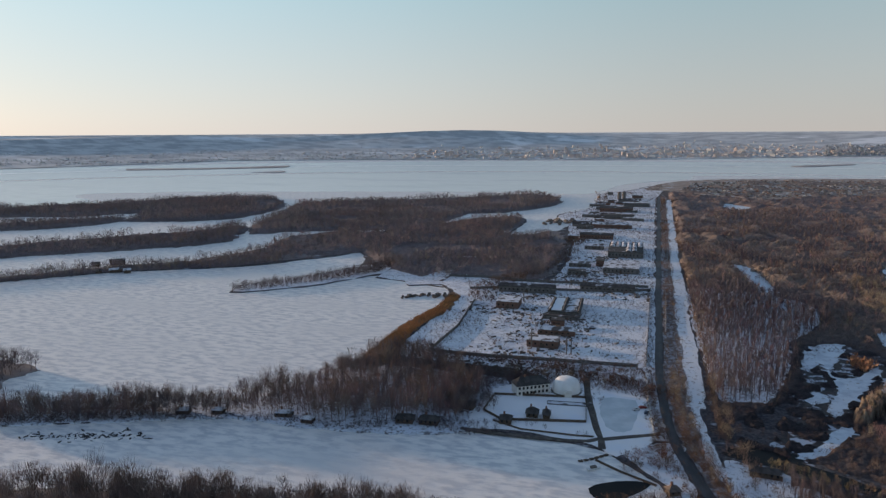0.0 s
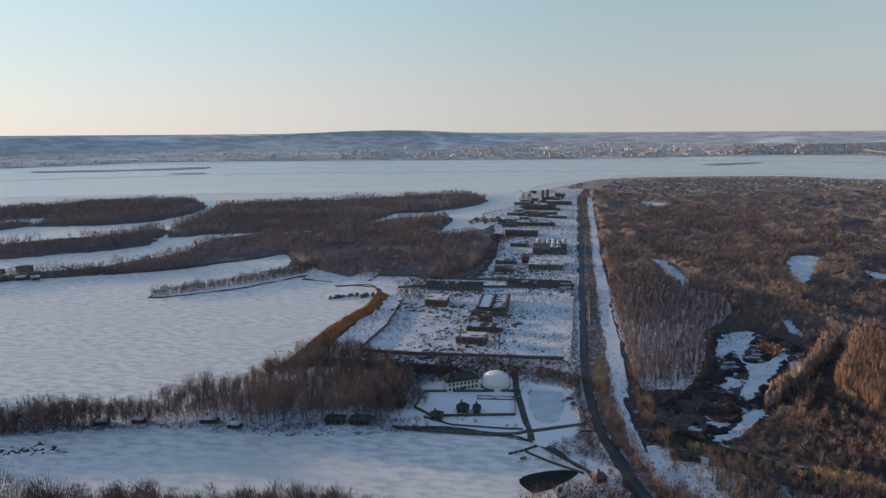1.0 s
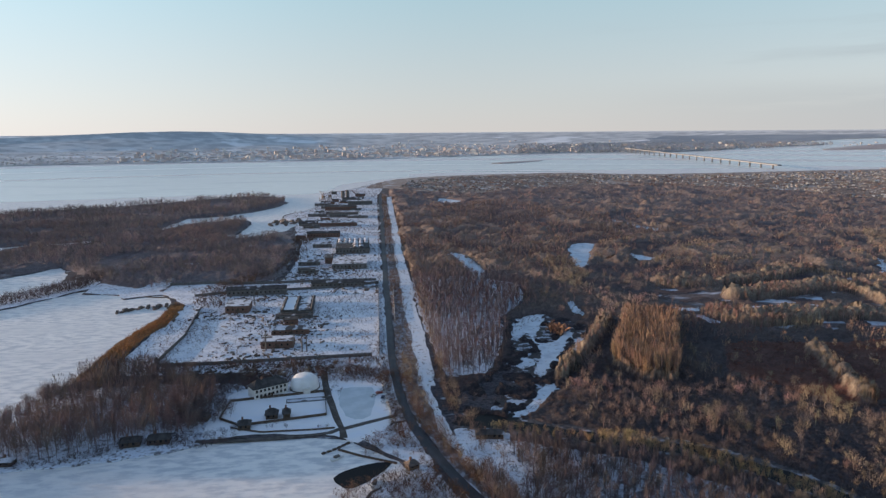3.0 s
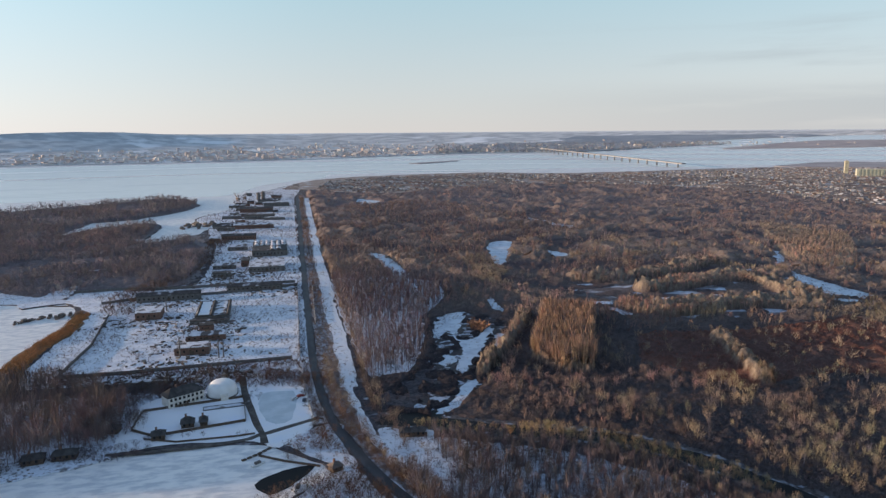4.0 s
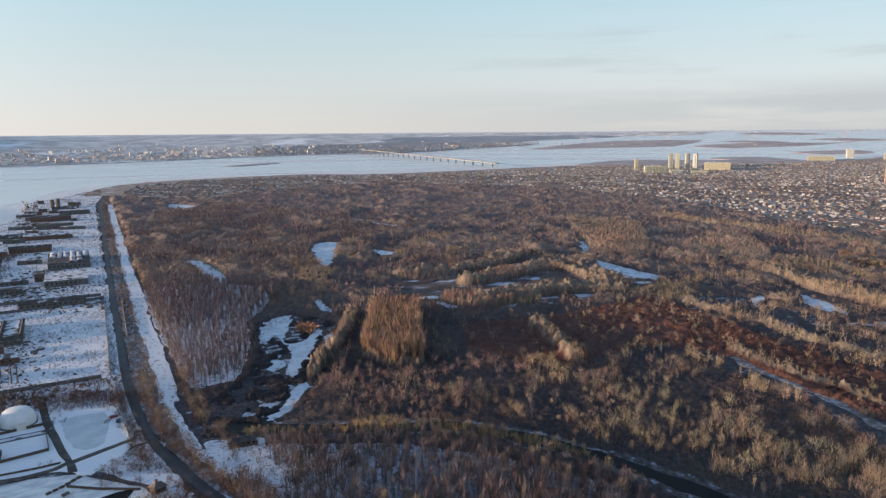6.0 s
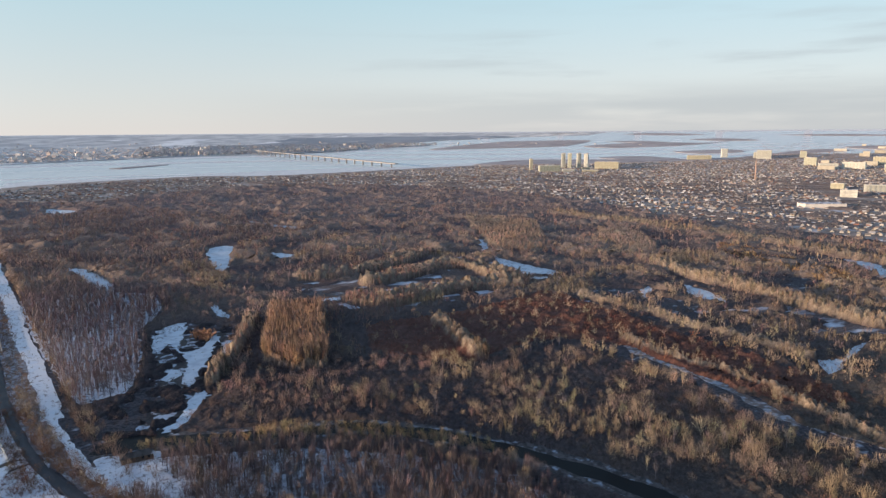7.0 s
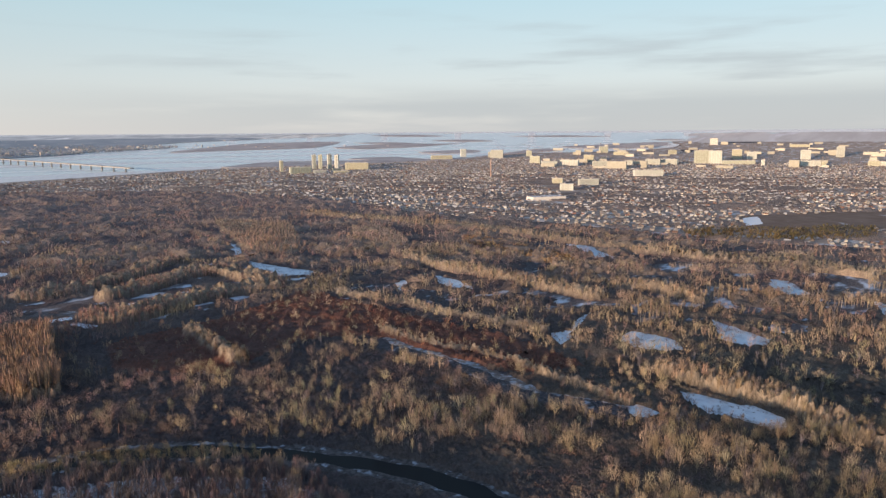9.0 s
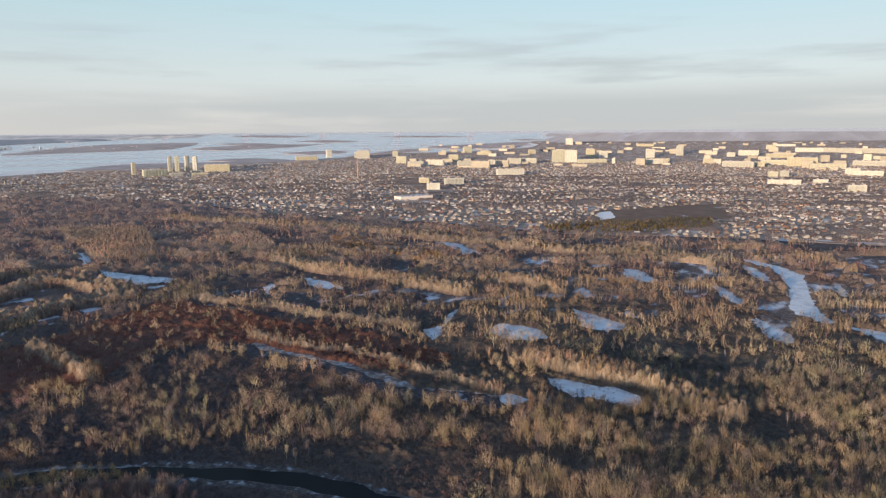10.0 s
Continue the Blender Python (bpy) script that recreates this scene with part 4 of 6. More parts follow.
def right_wood():
    x, y = grid_points(WOOD, 4.9, 71)
    r = np.hypot(x, y)
    rng = np.random.default_rng(72)
    bearing = np.degrees(np.arctan2(x, y))
    keep = wood_gaps(x, y) & (bearing > -5) & (bearing < 108)
    keep &= rng.random(len(x)) < np.interp(r, [200, 450, 900, 1800], [0.95, 0.9, 0.62, 0.34])
    for z in (REDS, PINES, PINES_B, VALE, BIRCH):
        keep &= ~inside(z, x, y)
    for line, w, _ in BANDS:
        keep &= near_line(line, x, y) > w / 2
    ridge = patchy(x + 0.25 * y, 0.75 * y, 24, 201)
    kind = ridge * 0.6 + patchy(x, y, 15, 75) * 0.4 + (0.34 * swath(x, y) - 0.17) * np.clip((r - 420) / 150, 0, 1)
    keep &= (ridge * 0.75 + patchy(x, y, 8, 202) * 0.25 > 0.42 * eastern(x, y)) & ~inside(HILLOCKS, x, y)
    x, y, r, kind = x[keep], y[keep], r[keep], kind[keep]
    near = np.clip((560 - r) / 260, 0, 1) * (x > 60)
    north = np.clip((y - 0.8 * x) / 300, 0, 1)
    tall = rng.random(len(x)) < np.interp(kind + 0.06 * near + 0.05 * north + 0.08 * eastern(x, y) + 0.10 * np.clip((r - 450) / 200, 0, 1), [0.34, 0.50, 0.62, 0.74], [0.02, 0.12, 0.44, 0.66])
    low = ~tall & (rng.random(len(x)) < np.interp(r, [300, 600], [0.95, 0.2]))
    # More pale trees and lighter tints far off: haze put into the colours.
    light = kind + 0.05 * near * (x > 120) + 0.10 * eastern(x, y) + 0.05 * np.clip((r - 400) / 500, 0, 1) - 0.12 * north + rng.uniform(-0.10, 0.10, len(x)) > 0.54
    out = []
    for mask, tint, h, style in ((tall & light & (north + (r > 700) < 0.5) & (r < 520), (0.33, 0.28, 0.198), 10, "round"), (tall & light & (north + (r > 700) < 0.5) & (r >= 520), (0.28, 0.226, 0.172), 9.5, "round"), (tall & light & (north + (r > 700) >= 0.5), (0.285, 0.202, 0.178), 9, "round"), (tall & ~light & (r < 480), (0.20, 0.165, 0.145), 9, "round"), (tall & ~light & (r >= 480), (0.25, 0.18, 0.168), 9, "round"), (low & light, (0.19, 0.145, 0.13), 4.2, "bush"), (low & ~light & (r < 620), (0.12, 0.098, 0.10), 3.8, "bush"), (low & ~light & (r >= 620), (0.19, 0.15, 0.145), 5.5, "bush")):
        slim = mask & (style == "round") & (rng.random(len(x)) < 0.3)
        mask = mask & ~slim
        out.append(rows_of(x[mask], y[mask], h, style, tint, 76, 0.27, (OCHRE if style == "round" else (0.20, 0.12, 0.095), 0.15)))
        out.append(rows_of(x[slim], y[slim], h * 0.9, "pole", tuple(0.8 * c for c in tint), 79, 0.4, (GREY, 0.3)))
    # curving strips of pale poplars
    x, y = grid_points(WOOD, 3.8, 711)
    r = np.hypot(x, y)
    k = (swath(x, y) > 0.93) & (r > 470) & (r < 950) & (x > 190) & (patchy(x, y, 40, 714) > 0.45) & wood_gaps(x, y)
    for c in (REDS, PINES, PINES_B):
        k &= ~inside(c, x, y)
    out.append(rows_of(x[k], y[k], 8.5, "pole", TAN, 715, 0.25, (OCHRE, 0.4)))
    return np.vstack(out)


def zone(poly, gap, height, style, tint, seed, tints=None, less=(), patch=None):
    x, y = grid_points(poly, gap, seed)
    keep = np.ones(len(x), bool)
    if patch:
        keep &= patchy(x, y, patch[0], seed + 1) > patch[1]
    for c in less:
        keep &= ~inside(c, x, y)
    keep &= near_line(OPEN, x, y) > 6.5 + 7 * patchy(x, y, 11, 77)
    return rows_of(x[keep], y[keep], height, style, tint, seed, 0.2, tints)


def band(line, width, gap, height, style, tint, seed, tints=None):
    p = np.array(line, float)
    lo, hi = p.min(0) - width, p.max(0) + width
    x, y = grid_points([(lo[0], lo[1]), (hi[0], lo[1]), (hi[0], hi[1]), (lo[0], hi[1])], gap, seed)
    k = near_line(line, x, y) < width / 2 * (0.7 + 0.6 * patchy(x, y, 30, seed))
    return rows_of(x[k], y[k], height, style, tint, seed, 0.2, tints)


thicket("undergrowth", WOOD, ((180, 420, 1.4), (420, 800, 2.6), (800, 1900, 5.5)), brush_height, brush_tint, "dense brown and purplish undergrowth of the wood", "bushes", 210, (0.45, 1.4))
plant("woodland", right_wood(), "mixed bare deciduous woodland in brown and tan", "woodland", 1)
special = [zone(c, 6.0, 6, "round", BROWN, 131 + k, (TAN, 0.3), (), (14, 0.62)) for k, c in enumerate(CLEARINGS) if k in (0, 13, 20, 21, 22, 24, 25)]
special += [band(c + c[:1], 8, 3.0, 2.2, "bush", (0.27, 0.205, 0.155), 151 + k, (BROWN, 0.3)) for k, c in enumerate(CLEARINGS) if k not in (1, 4, 5, 6, 7, 14)]
special += [zone(c, 3.4, 2.0, "bush", (0.13, 0.10, 0.098), 171 + k, (BROWN, 0.3), (), (8, 0.58)) for k, c in enumerate(CLEARINGS) if k in (2, 11, 13, 15, 18, 20, 21, 22, 24, 25, 28)]
special += [zone([(225, -90), (235, 60), (270, 130), (325, 100), (335, 30), (420, -20), (480, -60), (430, -150), (300, -140)], 4.8, 10, "round", (0.29, 0.24, 0.172), 184, (BROWN, 0.2), CLEARINGS, (24, 0.45))]
special += [band(TRAIL, 12, 4.5, 1.3, "bush", (0.24, 0.19, 0.16), 161, (BROWN, 0.3))]
special += [zone([(187, 738), (214, 790), (222, 730), (214, 661), (187, 609), (176, 645)], 6.2, 10, "round", TAN, 164, (OCHRE, 0.3))]
# The row from (60, 318) has missing sunlight put into its bright tint.
special += [zone(BLOCK, 2.1, 16.5, "pole", (0.37, 0.252, 0.18), 81, (BROWN, 0.2)), zone(REDS, 6.5, 4.2, "bush", RED, 82, (OCHRE, 0.1)), zone(REDS, 15, 8.5, "round", OCHRE, 83),
           zone(BIRCH, 4.0, 12, "pole", (0.145, 0.112, 0.12), 84, (GREY, 0.35), CLEARINGS), zone(BIRCH, 9, 4, "bush", (0.14, 0.105, 0.105), 841, None, CLEARINGS), zone(NEARWOOD, 6.0, 2.6, "bush", (0.12, 0.098, 0.105), 79, (GREY, 0.3), (PARK,)), zone(NEARWOOD, 4.8, 11, "round", (0.135, 0.11, 0.112), 78, (GREY, 0.3), (PARK,)), zone(NEARWOOD, 5.2, 12, "pole", (0.15, 0.122, 0.125), 178, (BROWN, 0.3), (PARK,)), zone([(44, 700), (44, 1320), (300, 1450), (440, 950), (300, 880), (210, 690)], 7.0, 9.5, "pole", (0.20, 0.15, 0.142), 179, (GREY, 0.25), CLEARINGS, (30, 0.3)), zone(LOW, 6.0, 3.6, "bush", (0.12, 0.085, 0.07), 68, (BROWN, 0.4), CLEARINGS + [PARK, VALE]), band(SEDGE, 11, 3.4, 2.2, "bush", DARK, 89, (BROWN, 0.3)), zone([(126, 482), (134, 500), (142, 488), (136, 470)], 2.2, 6.5, "bush", (0.27, 0.15, 0.10), 163), zone([(135, 305), (180, 285), (235, 210), (250, 120), (335, 90), (330, 190), (345, 260), (280, 320), (200, 330)], 7, 9.5, "round", (0.235, 0.185, 0.155), 69, (OCHRE, 0.15), CLEARINGS, (20, 0.58)), band([(60, 318), (95, 304), (130, 286), (160, 262), (185, 228)], 10, 3.2, 7.5, "round", (0.43, 0.34, 0.20), 162), zone(VALE, 5.5, 2.4, "bush", DARK, 80, (BROWN, 0.3), CLEARINGS), zone(STAND, 4.4, 9.5, "pole", (0.33, 0.25, 0.20), 85, (BROWN, 0.3)), zone(STAND_B, 4.6, 9, "pole", (0.32, 0.25, 0.22), 86), zone(PINES, 4.6, 7, "bush", (0.25, 0.165, 0.095), 87), zone(PINES_B, 8, 9, "bush", (0.11, 0.092, 0.05), 88)]
for i, (line, w, tint) in enumerate(BANDS):
    special.append(band(line, w * (1.4 if i in (5, 6, 7) else 1.15), 3.3 if i in (5, 6, 7) else 3.4 if i != 8 else 5, 7 if i in (3, 10) else 9.5 if i in (5, 6, 7) else 11.5, "pole", (0.345, 0.243, 0.208) if i in (5, 6, 7) else tint, 90 + i, (BROWN, 0.15)))
plant("tall_stand", np.vstack(special), "dense tall stands of pale bare poplars and shrubs", "woodland", 2)

# verge of the road and scrub of the factory grounds
verge = [band([(x + 9, y) for x, y in ROAD[3:]], 11, 3.2, 3.2, "bush", (0.20, 0.135, 0.10), 101), band([(x - 7, y) for x, y in ROAD[1:8]], 7, 3.0, 4.0, "bush", (0.19, 0.115, 0.075), 182, (BROWN, 0.3)), band([(x + 7, y) for x, y in ROAD[:8]], 6, 3.0, 4.2, "bush", (0.20, 0.12, 0.08), 183, (BROWN, 0.3)), band([(x + 9, y) for x, y in ROAD[:9]], 9, 5.5, 7, "round", (0.24, 0.18, 0.14), 105, (TAN, 0.4)), band([(x + 12, y) for x, y in STRIP[:9]], 8, 5.5, 8, "round", (0.22, 0.17, 0.14), 106, (TAN, 0.3)), zone(PARK, 8.5, 8, "round", (0.13, 0.105, 0.10), 107), zone([(-8, 316), (12, 334), (14, 300), (8, 285), (22, 262), (34, 232), (14, 224), (-6, 245), (6, 280)], 4.2, 4.5, "bush", (0.17, 0.11, 0.085), 108, (RED, 0.3), (), (12, 0.35)), band([(x + 9, y) for x, y in STRIP[2:]], 5, 3.4, 4.5, "bush", (0.17, 0.12, 0.098), 102), band([(x - 5.5, y) for x, y in ROAD[1:]], 3, 3.2, 2.2, "bush", (0.17, 0.12, 0.09), 103), band(STRIP[1:], 10, 7, 1.8, "bush", (0.2, 0.14, 0.1), 104)]
plant("verge_scrub", np.vstack(verge), "brown scrub along the road and the snow strip", "bushes", 3)

# tree belt on the lake shore, peninsula, far-side woods and islands
BELT = [(-335, 259), (-320, 263), (-270, 283), (-205, 307), (-145, 308), (-120, 322), (-90, 330), (-88, 378), (-125, 425), (-160, 440), (-180, 400), (-195, 350), (-212, 326), (-240, 308), (-300, 288), (-335, 276)]
WEST_WOOD = [(-195, 700), (-200, 660), (-262, 700), (-320, 770), (-350, 805), (-399, 736), (-457, 673), (-563, 616), (-657, 522), (-715, 490), (-650, 560), (-577, 637), (-520, 680), (-480, 790), (-500, 875), (-455, 965), (-400, 955), (-340, 1040), (-295, 1155), (-230, 1210), (-205, 1160), (-198, 980), (-140, 1000), (-100, 900), (-102, 700)]


def edge_of(poly, x, y, width):
    """Rises from 0 at the rim of an outline to 1 inside."""
    return np.clip(near_line(poly + poly[:1], x, y) / width, 0, 1)


def isle_height(poly, tall, gaps):
    def height_at(x, y):
        h = tall * (0.62 + 0.45 * patchy(x, y, 38, 211)) * (0.8 + 0.3 * patchy(x, y, 12, 212)) * (0.3 + 0.7 * edge_of(poly, x, y, 14))
        return np.where(patchy(x, y, 42, 213) < gaps, 0.0, h)
    return height_at


def isle_tint(x, y):
    # Painted haze: island twigs are lifted towards purple-grey.
    return mixed(patchy(x, y, 60, 214), (0.195, 0.16, 0.165), (0.265, 0.22, 0.215))


for k in ("reach", "upper", "sand", "long"):
    thicket("island_wood", ISLES[k], ((0, 1100, 3.6), (1100, 2500, 5.0)), isle_height(ISLES[k], 4.6, 0.12), isle_tint, "dense brown bare wood covering a river island", "woodland", 220, (0.6, 1.3))
thicket("western_wood", WEST_WOOD, ((0, 800, 3.0), (800, 2500, 4.5)), isle_height(WEST_WOOD, 4.6, 0.16), isle_tint, "dense brown bare wood beside the frozen lake", "woodland", 221, (0.6, 1.3))
belt = [zone([(-335, 257), (-270, 281), (-205, 304), (-206, 322), (-240, 309), (-300, 290), (-335, 278)], 3.9, 11.5, "round", (0.20, 0.152, 0.142), 167, (BROWN, 0.3)), zone([(-340, 255), (-270, 281), (-240, 296), (-262, 302), (-300, 290), (-340, 278)], 2.8, 4.0, "bush", (0.12, 0.092, 0.088), 168), zone(BELT, 7.5, 13.5, "pole", (0.20, 0.155, 0.145), 111, (GREY, 0.25)), band([(-215, 330), (-203, 342), (-191, 354), (-179, 373), (-166, 393), (-158, 410)], 13, 4.4, 13.5, "round", (0.235, 0.178, 0.155), 181, (BROWN, 0.3)), band([(-330, 258), (-262, 284), (-205, 304), (-145, 306), (-120, 320), (-92, 327)], 6, 3.0, 3.5, "bush", DARK, 119, (BROWN, 0.3)), zone(BELT, 5.2, 14, "round", (0.215, 0.16, 0.145), 112, (BROWN, 0.3)), zone(ISLES["shore"], 5.2, 12.5, "round", (0.22, 0.168, 0.155), 113, None), zone(ISLES["shore"], 4, 4, "bush", DARK, 109), zone(ISLES["bay"], 5, 12, "round", BROWN, 114)]
plant("lakeside_trees", np.vstack(belt), "dense bare tree belt on the frozen lake shore", "woodland", 4)
# Tree tints here are lightened for haze as well.
west = [band([(-650, 528), (-600, 578), (-563, 614), (-511, 643), (-457, 672), (-415, 705)], 14, 4.6, 11, "round", (0.22, 0.175, 0.165), 166, (TAN, 0.15)), band([(-378, 574), (-345, 610), (-312, 650), (-290, 690), (-285, 720)], 20, 3.6, 9.5, "round", (0.135, 0.108, 0.108), 115, (GREY, 0.25)), band([(-378, 574), (-345, 610), (-312, 650), (-290, 690), (-285, 720)], 22, 3.4, 3.2, "bush", (0.085, 0.07, 0.07), 118), zone(WEST_WOOD, 6.2, 12, "round", (0.28, 0.228, 0.22), 116, (GREY, 0.3), (), (42, 0.24)), zone(WEST_WOOD, 13, 5, "bush", BROWN, 117)]
for i, k in enumerate(("reach", "upper", "sand", "long")):
    west.append(zone(ISLES[k], 6.4, 12.5, "round", (0.285, 0.232, 0.225), 120 + i, (GREY, 0.3), (), (45, 0.2)))
    west.append(zone(ISLES[k], 12, 4.5, "bush", (0.15, 0.12, 0.115), 140 + i, (GREY, 0.3), (), (30, 0.2)))
plant("island_woods", np.vstack(west), "brown bare woods on the river islands", "woodland", 5)


# ======== single trees near the stream ========
def tree_kinds():
    made = []
    rng = np.random.default_rng(201)
    for i in range(8):
        tri = bare_tree(rng, 12, 260, "round" if i % 4 else "pole", 0.011)
        made.append((tri[:3], tri[3:]))
    for i in range(3):
        tri = bare_tree(rng, 14, 360, "round", 0.012, 0.8)
        made.append((tri[:3], tri[3:]))
    return made


def tint_mesh(name, tri, tint):
    me = bpy.data.meshes.new(name)
    v = tri.reshape(-1, 3)
    me.from_pydata([tuple(p) for p in v], [], [(3 * i, 3 * i + 1, 3 * i + 2) for i in range(len(tri))])
    at = me.attributes.new("tint", "FLOAT_COLOR", "POINT")
    at.data.foreach_set("color", np.tile(np.array([*tint, 1.0], np.float32), len(v)))
    me.materials.append(M_TREE)
    return me


def single_trees():
    rng = np.random.default_rng(202)
    kinds = []
    for i, (tr, cr) in enumerate(tree_kinds()):
        tint = (TAN, GREY, OCHRE, BROWN)[i % 4] if i < 8 else (0.23, 0.175, 0.16)
        kinds.append((tint_mesh("trunk", tr, tuple(1.1 * c for c in tint)), tint_mesh("crown", cr, tint), ("tan", "grey", "ochre", "brown")[i % 4] if i < 8 else "dark brown"))
    spots = []
    for poly, gap, seed in ((NEARWOOD, 7.2, 203), ([(120, 285), (175, 265), (235, 200), (300, 150), (250, 110), (200, 150), (160, 250)], 9.0, 204), ([(-262, 205), (-200, 222), (-140, 228), (-90, 238), (-66, 232), (-110, 205), (-150, 195), (-240, 190)], 5.2, 205)):
        x, y = grid_points(poly, gap, seed)
        k = (near_line(CREEK, x, y) > 9) & ~inside(PARK, x, y)
        spots += list(zip(x[k], y[k]))
    for x, y in (spots[-110:] + spots[:190]):
        trunk, crown, shade = kinds[int(rng.choice([0, 1, 1, 2, 3, 3, 5, 5, 7, 7])) if x > 0 else int(rng.choice([8, 9, 10]))]
        ob = new("tree")
        h = float(rng.uniform(8, 12.5)) if x > 0 else float(rng.uniform(12, 15.5))
        ob.matrix_basis = Matrix.LocRotScale((x, y, 0.5), Euler((0, 0, float(rng.uniform(0, 6.28)))), (h, h, h))
        tagged(ob, "bare " + shade + " deciduous tree with a fine twiggy crown", "tree", "trees by the stream")
        for name, me in (("trunk", trunk), ("crown", crown)):
            c = new(name, me)
            c.parent = ob


single_trees()


# ======== joined far buildings ========
def soup(name, tri, col, material, label, category):
    me = bpy.data.meshes.new(name)
    n = len(tri)
    me.vertices.add(3 * n)
    me.vertices.foreach_set("co", tri.astype(np.float32).ravel())
    me.loops.add(3 * n)
    me.loops.foreach_set("vertex_index", np.arange(3 * n, dtype=np.int32))
    me.polygons.add(n)
    me.polygons.foreach_set("loop_start", np.arange(0, 3 * n, 3, dtype=np.int32))
    at = me.attributes.new("tint", "FLOAT_COLOR", "POINT")
    c = np.repeat(col, 3, axis=0)
    at.data.foreach_set("color", np.hstack([c, np.ones((len(c), 1))]).astype(np.float32).ravel())
    me.update()
    me.materials.append(material)
    return tagged(new(name, me), label, category, kind="stuff")


def unit_house():
    """A gabled house, one by one by one. Triangles of walls, then of the roof."""
    e, w = 0.5, 0.55
    b = [(-e, -e, 0), (e, -e, 0), (e, e, 0), (-e, e, 0), (-e, -e, w), (e, -e, w), (e, e, w), (-e, e, w), (-e, 0, 0.97), (e, 0, 0.97)]
    walls = [(0, 1, 5), (0, 5, 4), (1, 2, 6), (1, 6, 5), (2, 3, 7), (2, 7, 6), (3, 0, 4), (3, 4, 7), (4, 8, 7), (5, 6, 9)]
    o, q = 0.57, 0.49
    r = [(-o, -o, q), (o, -o, q), (o, 0, 1.0), (-o, 0, 1.0), (o, o, q), (-o, o, q)]
    roof = [(0, 1, 2), (0, 2, 3), (3, 2, 4), (3, 4, 5)]
    return np.array([[b[i] for i in f] for f in walls]), np.array([[r[i] for i in f] for f in roof])


def unit_block():
    e = 0.5
    b = [(-e, -e, 0), (e, -e, 0), (e, e, 0), (-e, e, 0), (-e, -e, 1), (e, -e, 1), (e, e, 1), (-e, e, 1)]
    walls = [(0, 1, 5), (0, 5, 4), (1, 2, 6), (1, 6, 5), (2, 3, 7), (2, 7, 6), (3, 0, 4), (3, 4, 7)]
    return np.array([[b[i] for i in f] for f in walls]), np.array([[b[i] for i in f] for f in [(4, 5, 6), (4, 6, 7)]])


def settle(unit, x, y, turn, length, depth, height, wall_col, roof_col, base=0.8):
    tris, cols = [], []
    c, s = np.cos(turn), np.sin(turn)
    for part_tri, col in zip(unit, (wall_col, roof_col)):
        v = part_tri.reshape(-1, 3)
        lx, ly = v[None, :, 0] * length[:, None], v[None, :, 1] * depth[:, None]
        X, Y = lx * c[:, None] - ly * s[:, None] + x[:, None], lx * s[:, None] + ly * c[:, None] + y[:, None]
        k = drawn_in(x, y)[:, None]
        # a building keeps its upright shape where the distance is drawn in
        Z = LEVEL * (1 - k) + (v[None, :, 2] * height[:, None] + base) * k
        P = np.stack([X * k, Y * k, Z], -1)
        tris.append(P.reshape(-1, 3, 3))
        cols.append(np.repeat(col, len(part_tri), axis=0))
    return np.vstack(tris), np.vstack(cols)


WALLS = np.array([(0.54, 0.51, 0.46), (0.48, 0.44, 0.40), (0.33, 0.25, 0.21), (0.40, 0.39, 0.385), (0.54, 0.51, 0.44), (0.27, 0.235, 0.215)])
ROOFS = np.array([(0.50, 0.49, 0.50), (0.32, 0.31, 0.32), (0.24, 0.22, 0.21), (0.27, 0.135, 0.095), (0.15, 0.13, 0.125), (0.38, 0.365, 0.36), (0.20, 0.17, 0.16)])


def town_spots():
    """House places along lanes, in three quarters that face different ways."""
    rng = np.random.default_rng(301)
    out = []
    for quarter, turn in (([(1090, 1250), (1080, 1005), (975, 650), (1000, 450), (945, 230), (960, 30), (1010, -330), (2600, -1100), (3300, -300), (3300, 700), (2300, 1200)], 0.35),
                          ([(1090, 1250), (2300, 1200), (3300, 700), (3400, 1800), (2300, 2150), (1840, 2290), (1010, 1580)], 0.95),
                          ([(70, 1840), (225, 1680), (465, 1800), (805, 1840), (1010, 1600), (1840, 2290), (980, 2200), (680, 2330), (280, 2260), (120, 2120)], -0.2)):
        c, s = math.cos(turn), math.sin(turn)
        p = np.array(quarter, float)
        u0, v0 = p[:, 0] * c + p[:, 1] * s, -p[:, 0] * s + p[:, 1] * c
        u, v = np.meshgrid(np.arange(u0.min(), u0.max(), 12.0), np.arange(v0.min(), v0.max(), 17.0))
        u, v = u.ravel() + rng.uniform(-7, 7, u.size), v.ravel() + rng.uniform(-9, 9, v.size)
        x, y = u * c - v * s, u * s + v * c
        k = inside(quarter, x, y) & inside(TOWN, x, y) & (rng.random(len(x)) < np.interp(np.hypot(x, y), [1000, 2000, 3400], [0.85, 0.70, 0.34])) & (patchy(x, y, 140, 302) > 0.10)
        k &= ~inside([(1215, 230), (1415, 35), (1170, 0), (1060, 195)], x, y) & ~inside(PINES_B, x, y) & ~inside([(1240, 660), (1330, 570), (1290, 540), (1210, 620)], x, y) & (near_line([(1500, 640), (1800, 900)], x, y) > 40)
        out.append(np.column_stack([x[k], y[k], np.full(k.sum(), turn) + rng.choice([0, math.pi / 2], k.sum()) + rng.uniform(-0.25, 0.25, k.sum())]))
    return np.vstack(out)


def house_meshes():
    """Six houses as pairs of wall and roof meshes, one metre across."""
    rng = np.random.default_rng(303)
    walls, roof = unit_house()
    return [(tint_named("wall", walls, WALLS[i] * 0.8), tint_named("roof", roof, ROOFS[(i * 2) % 7] * 0.85)) for i in range(6)]


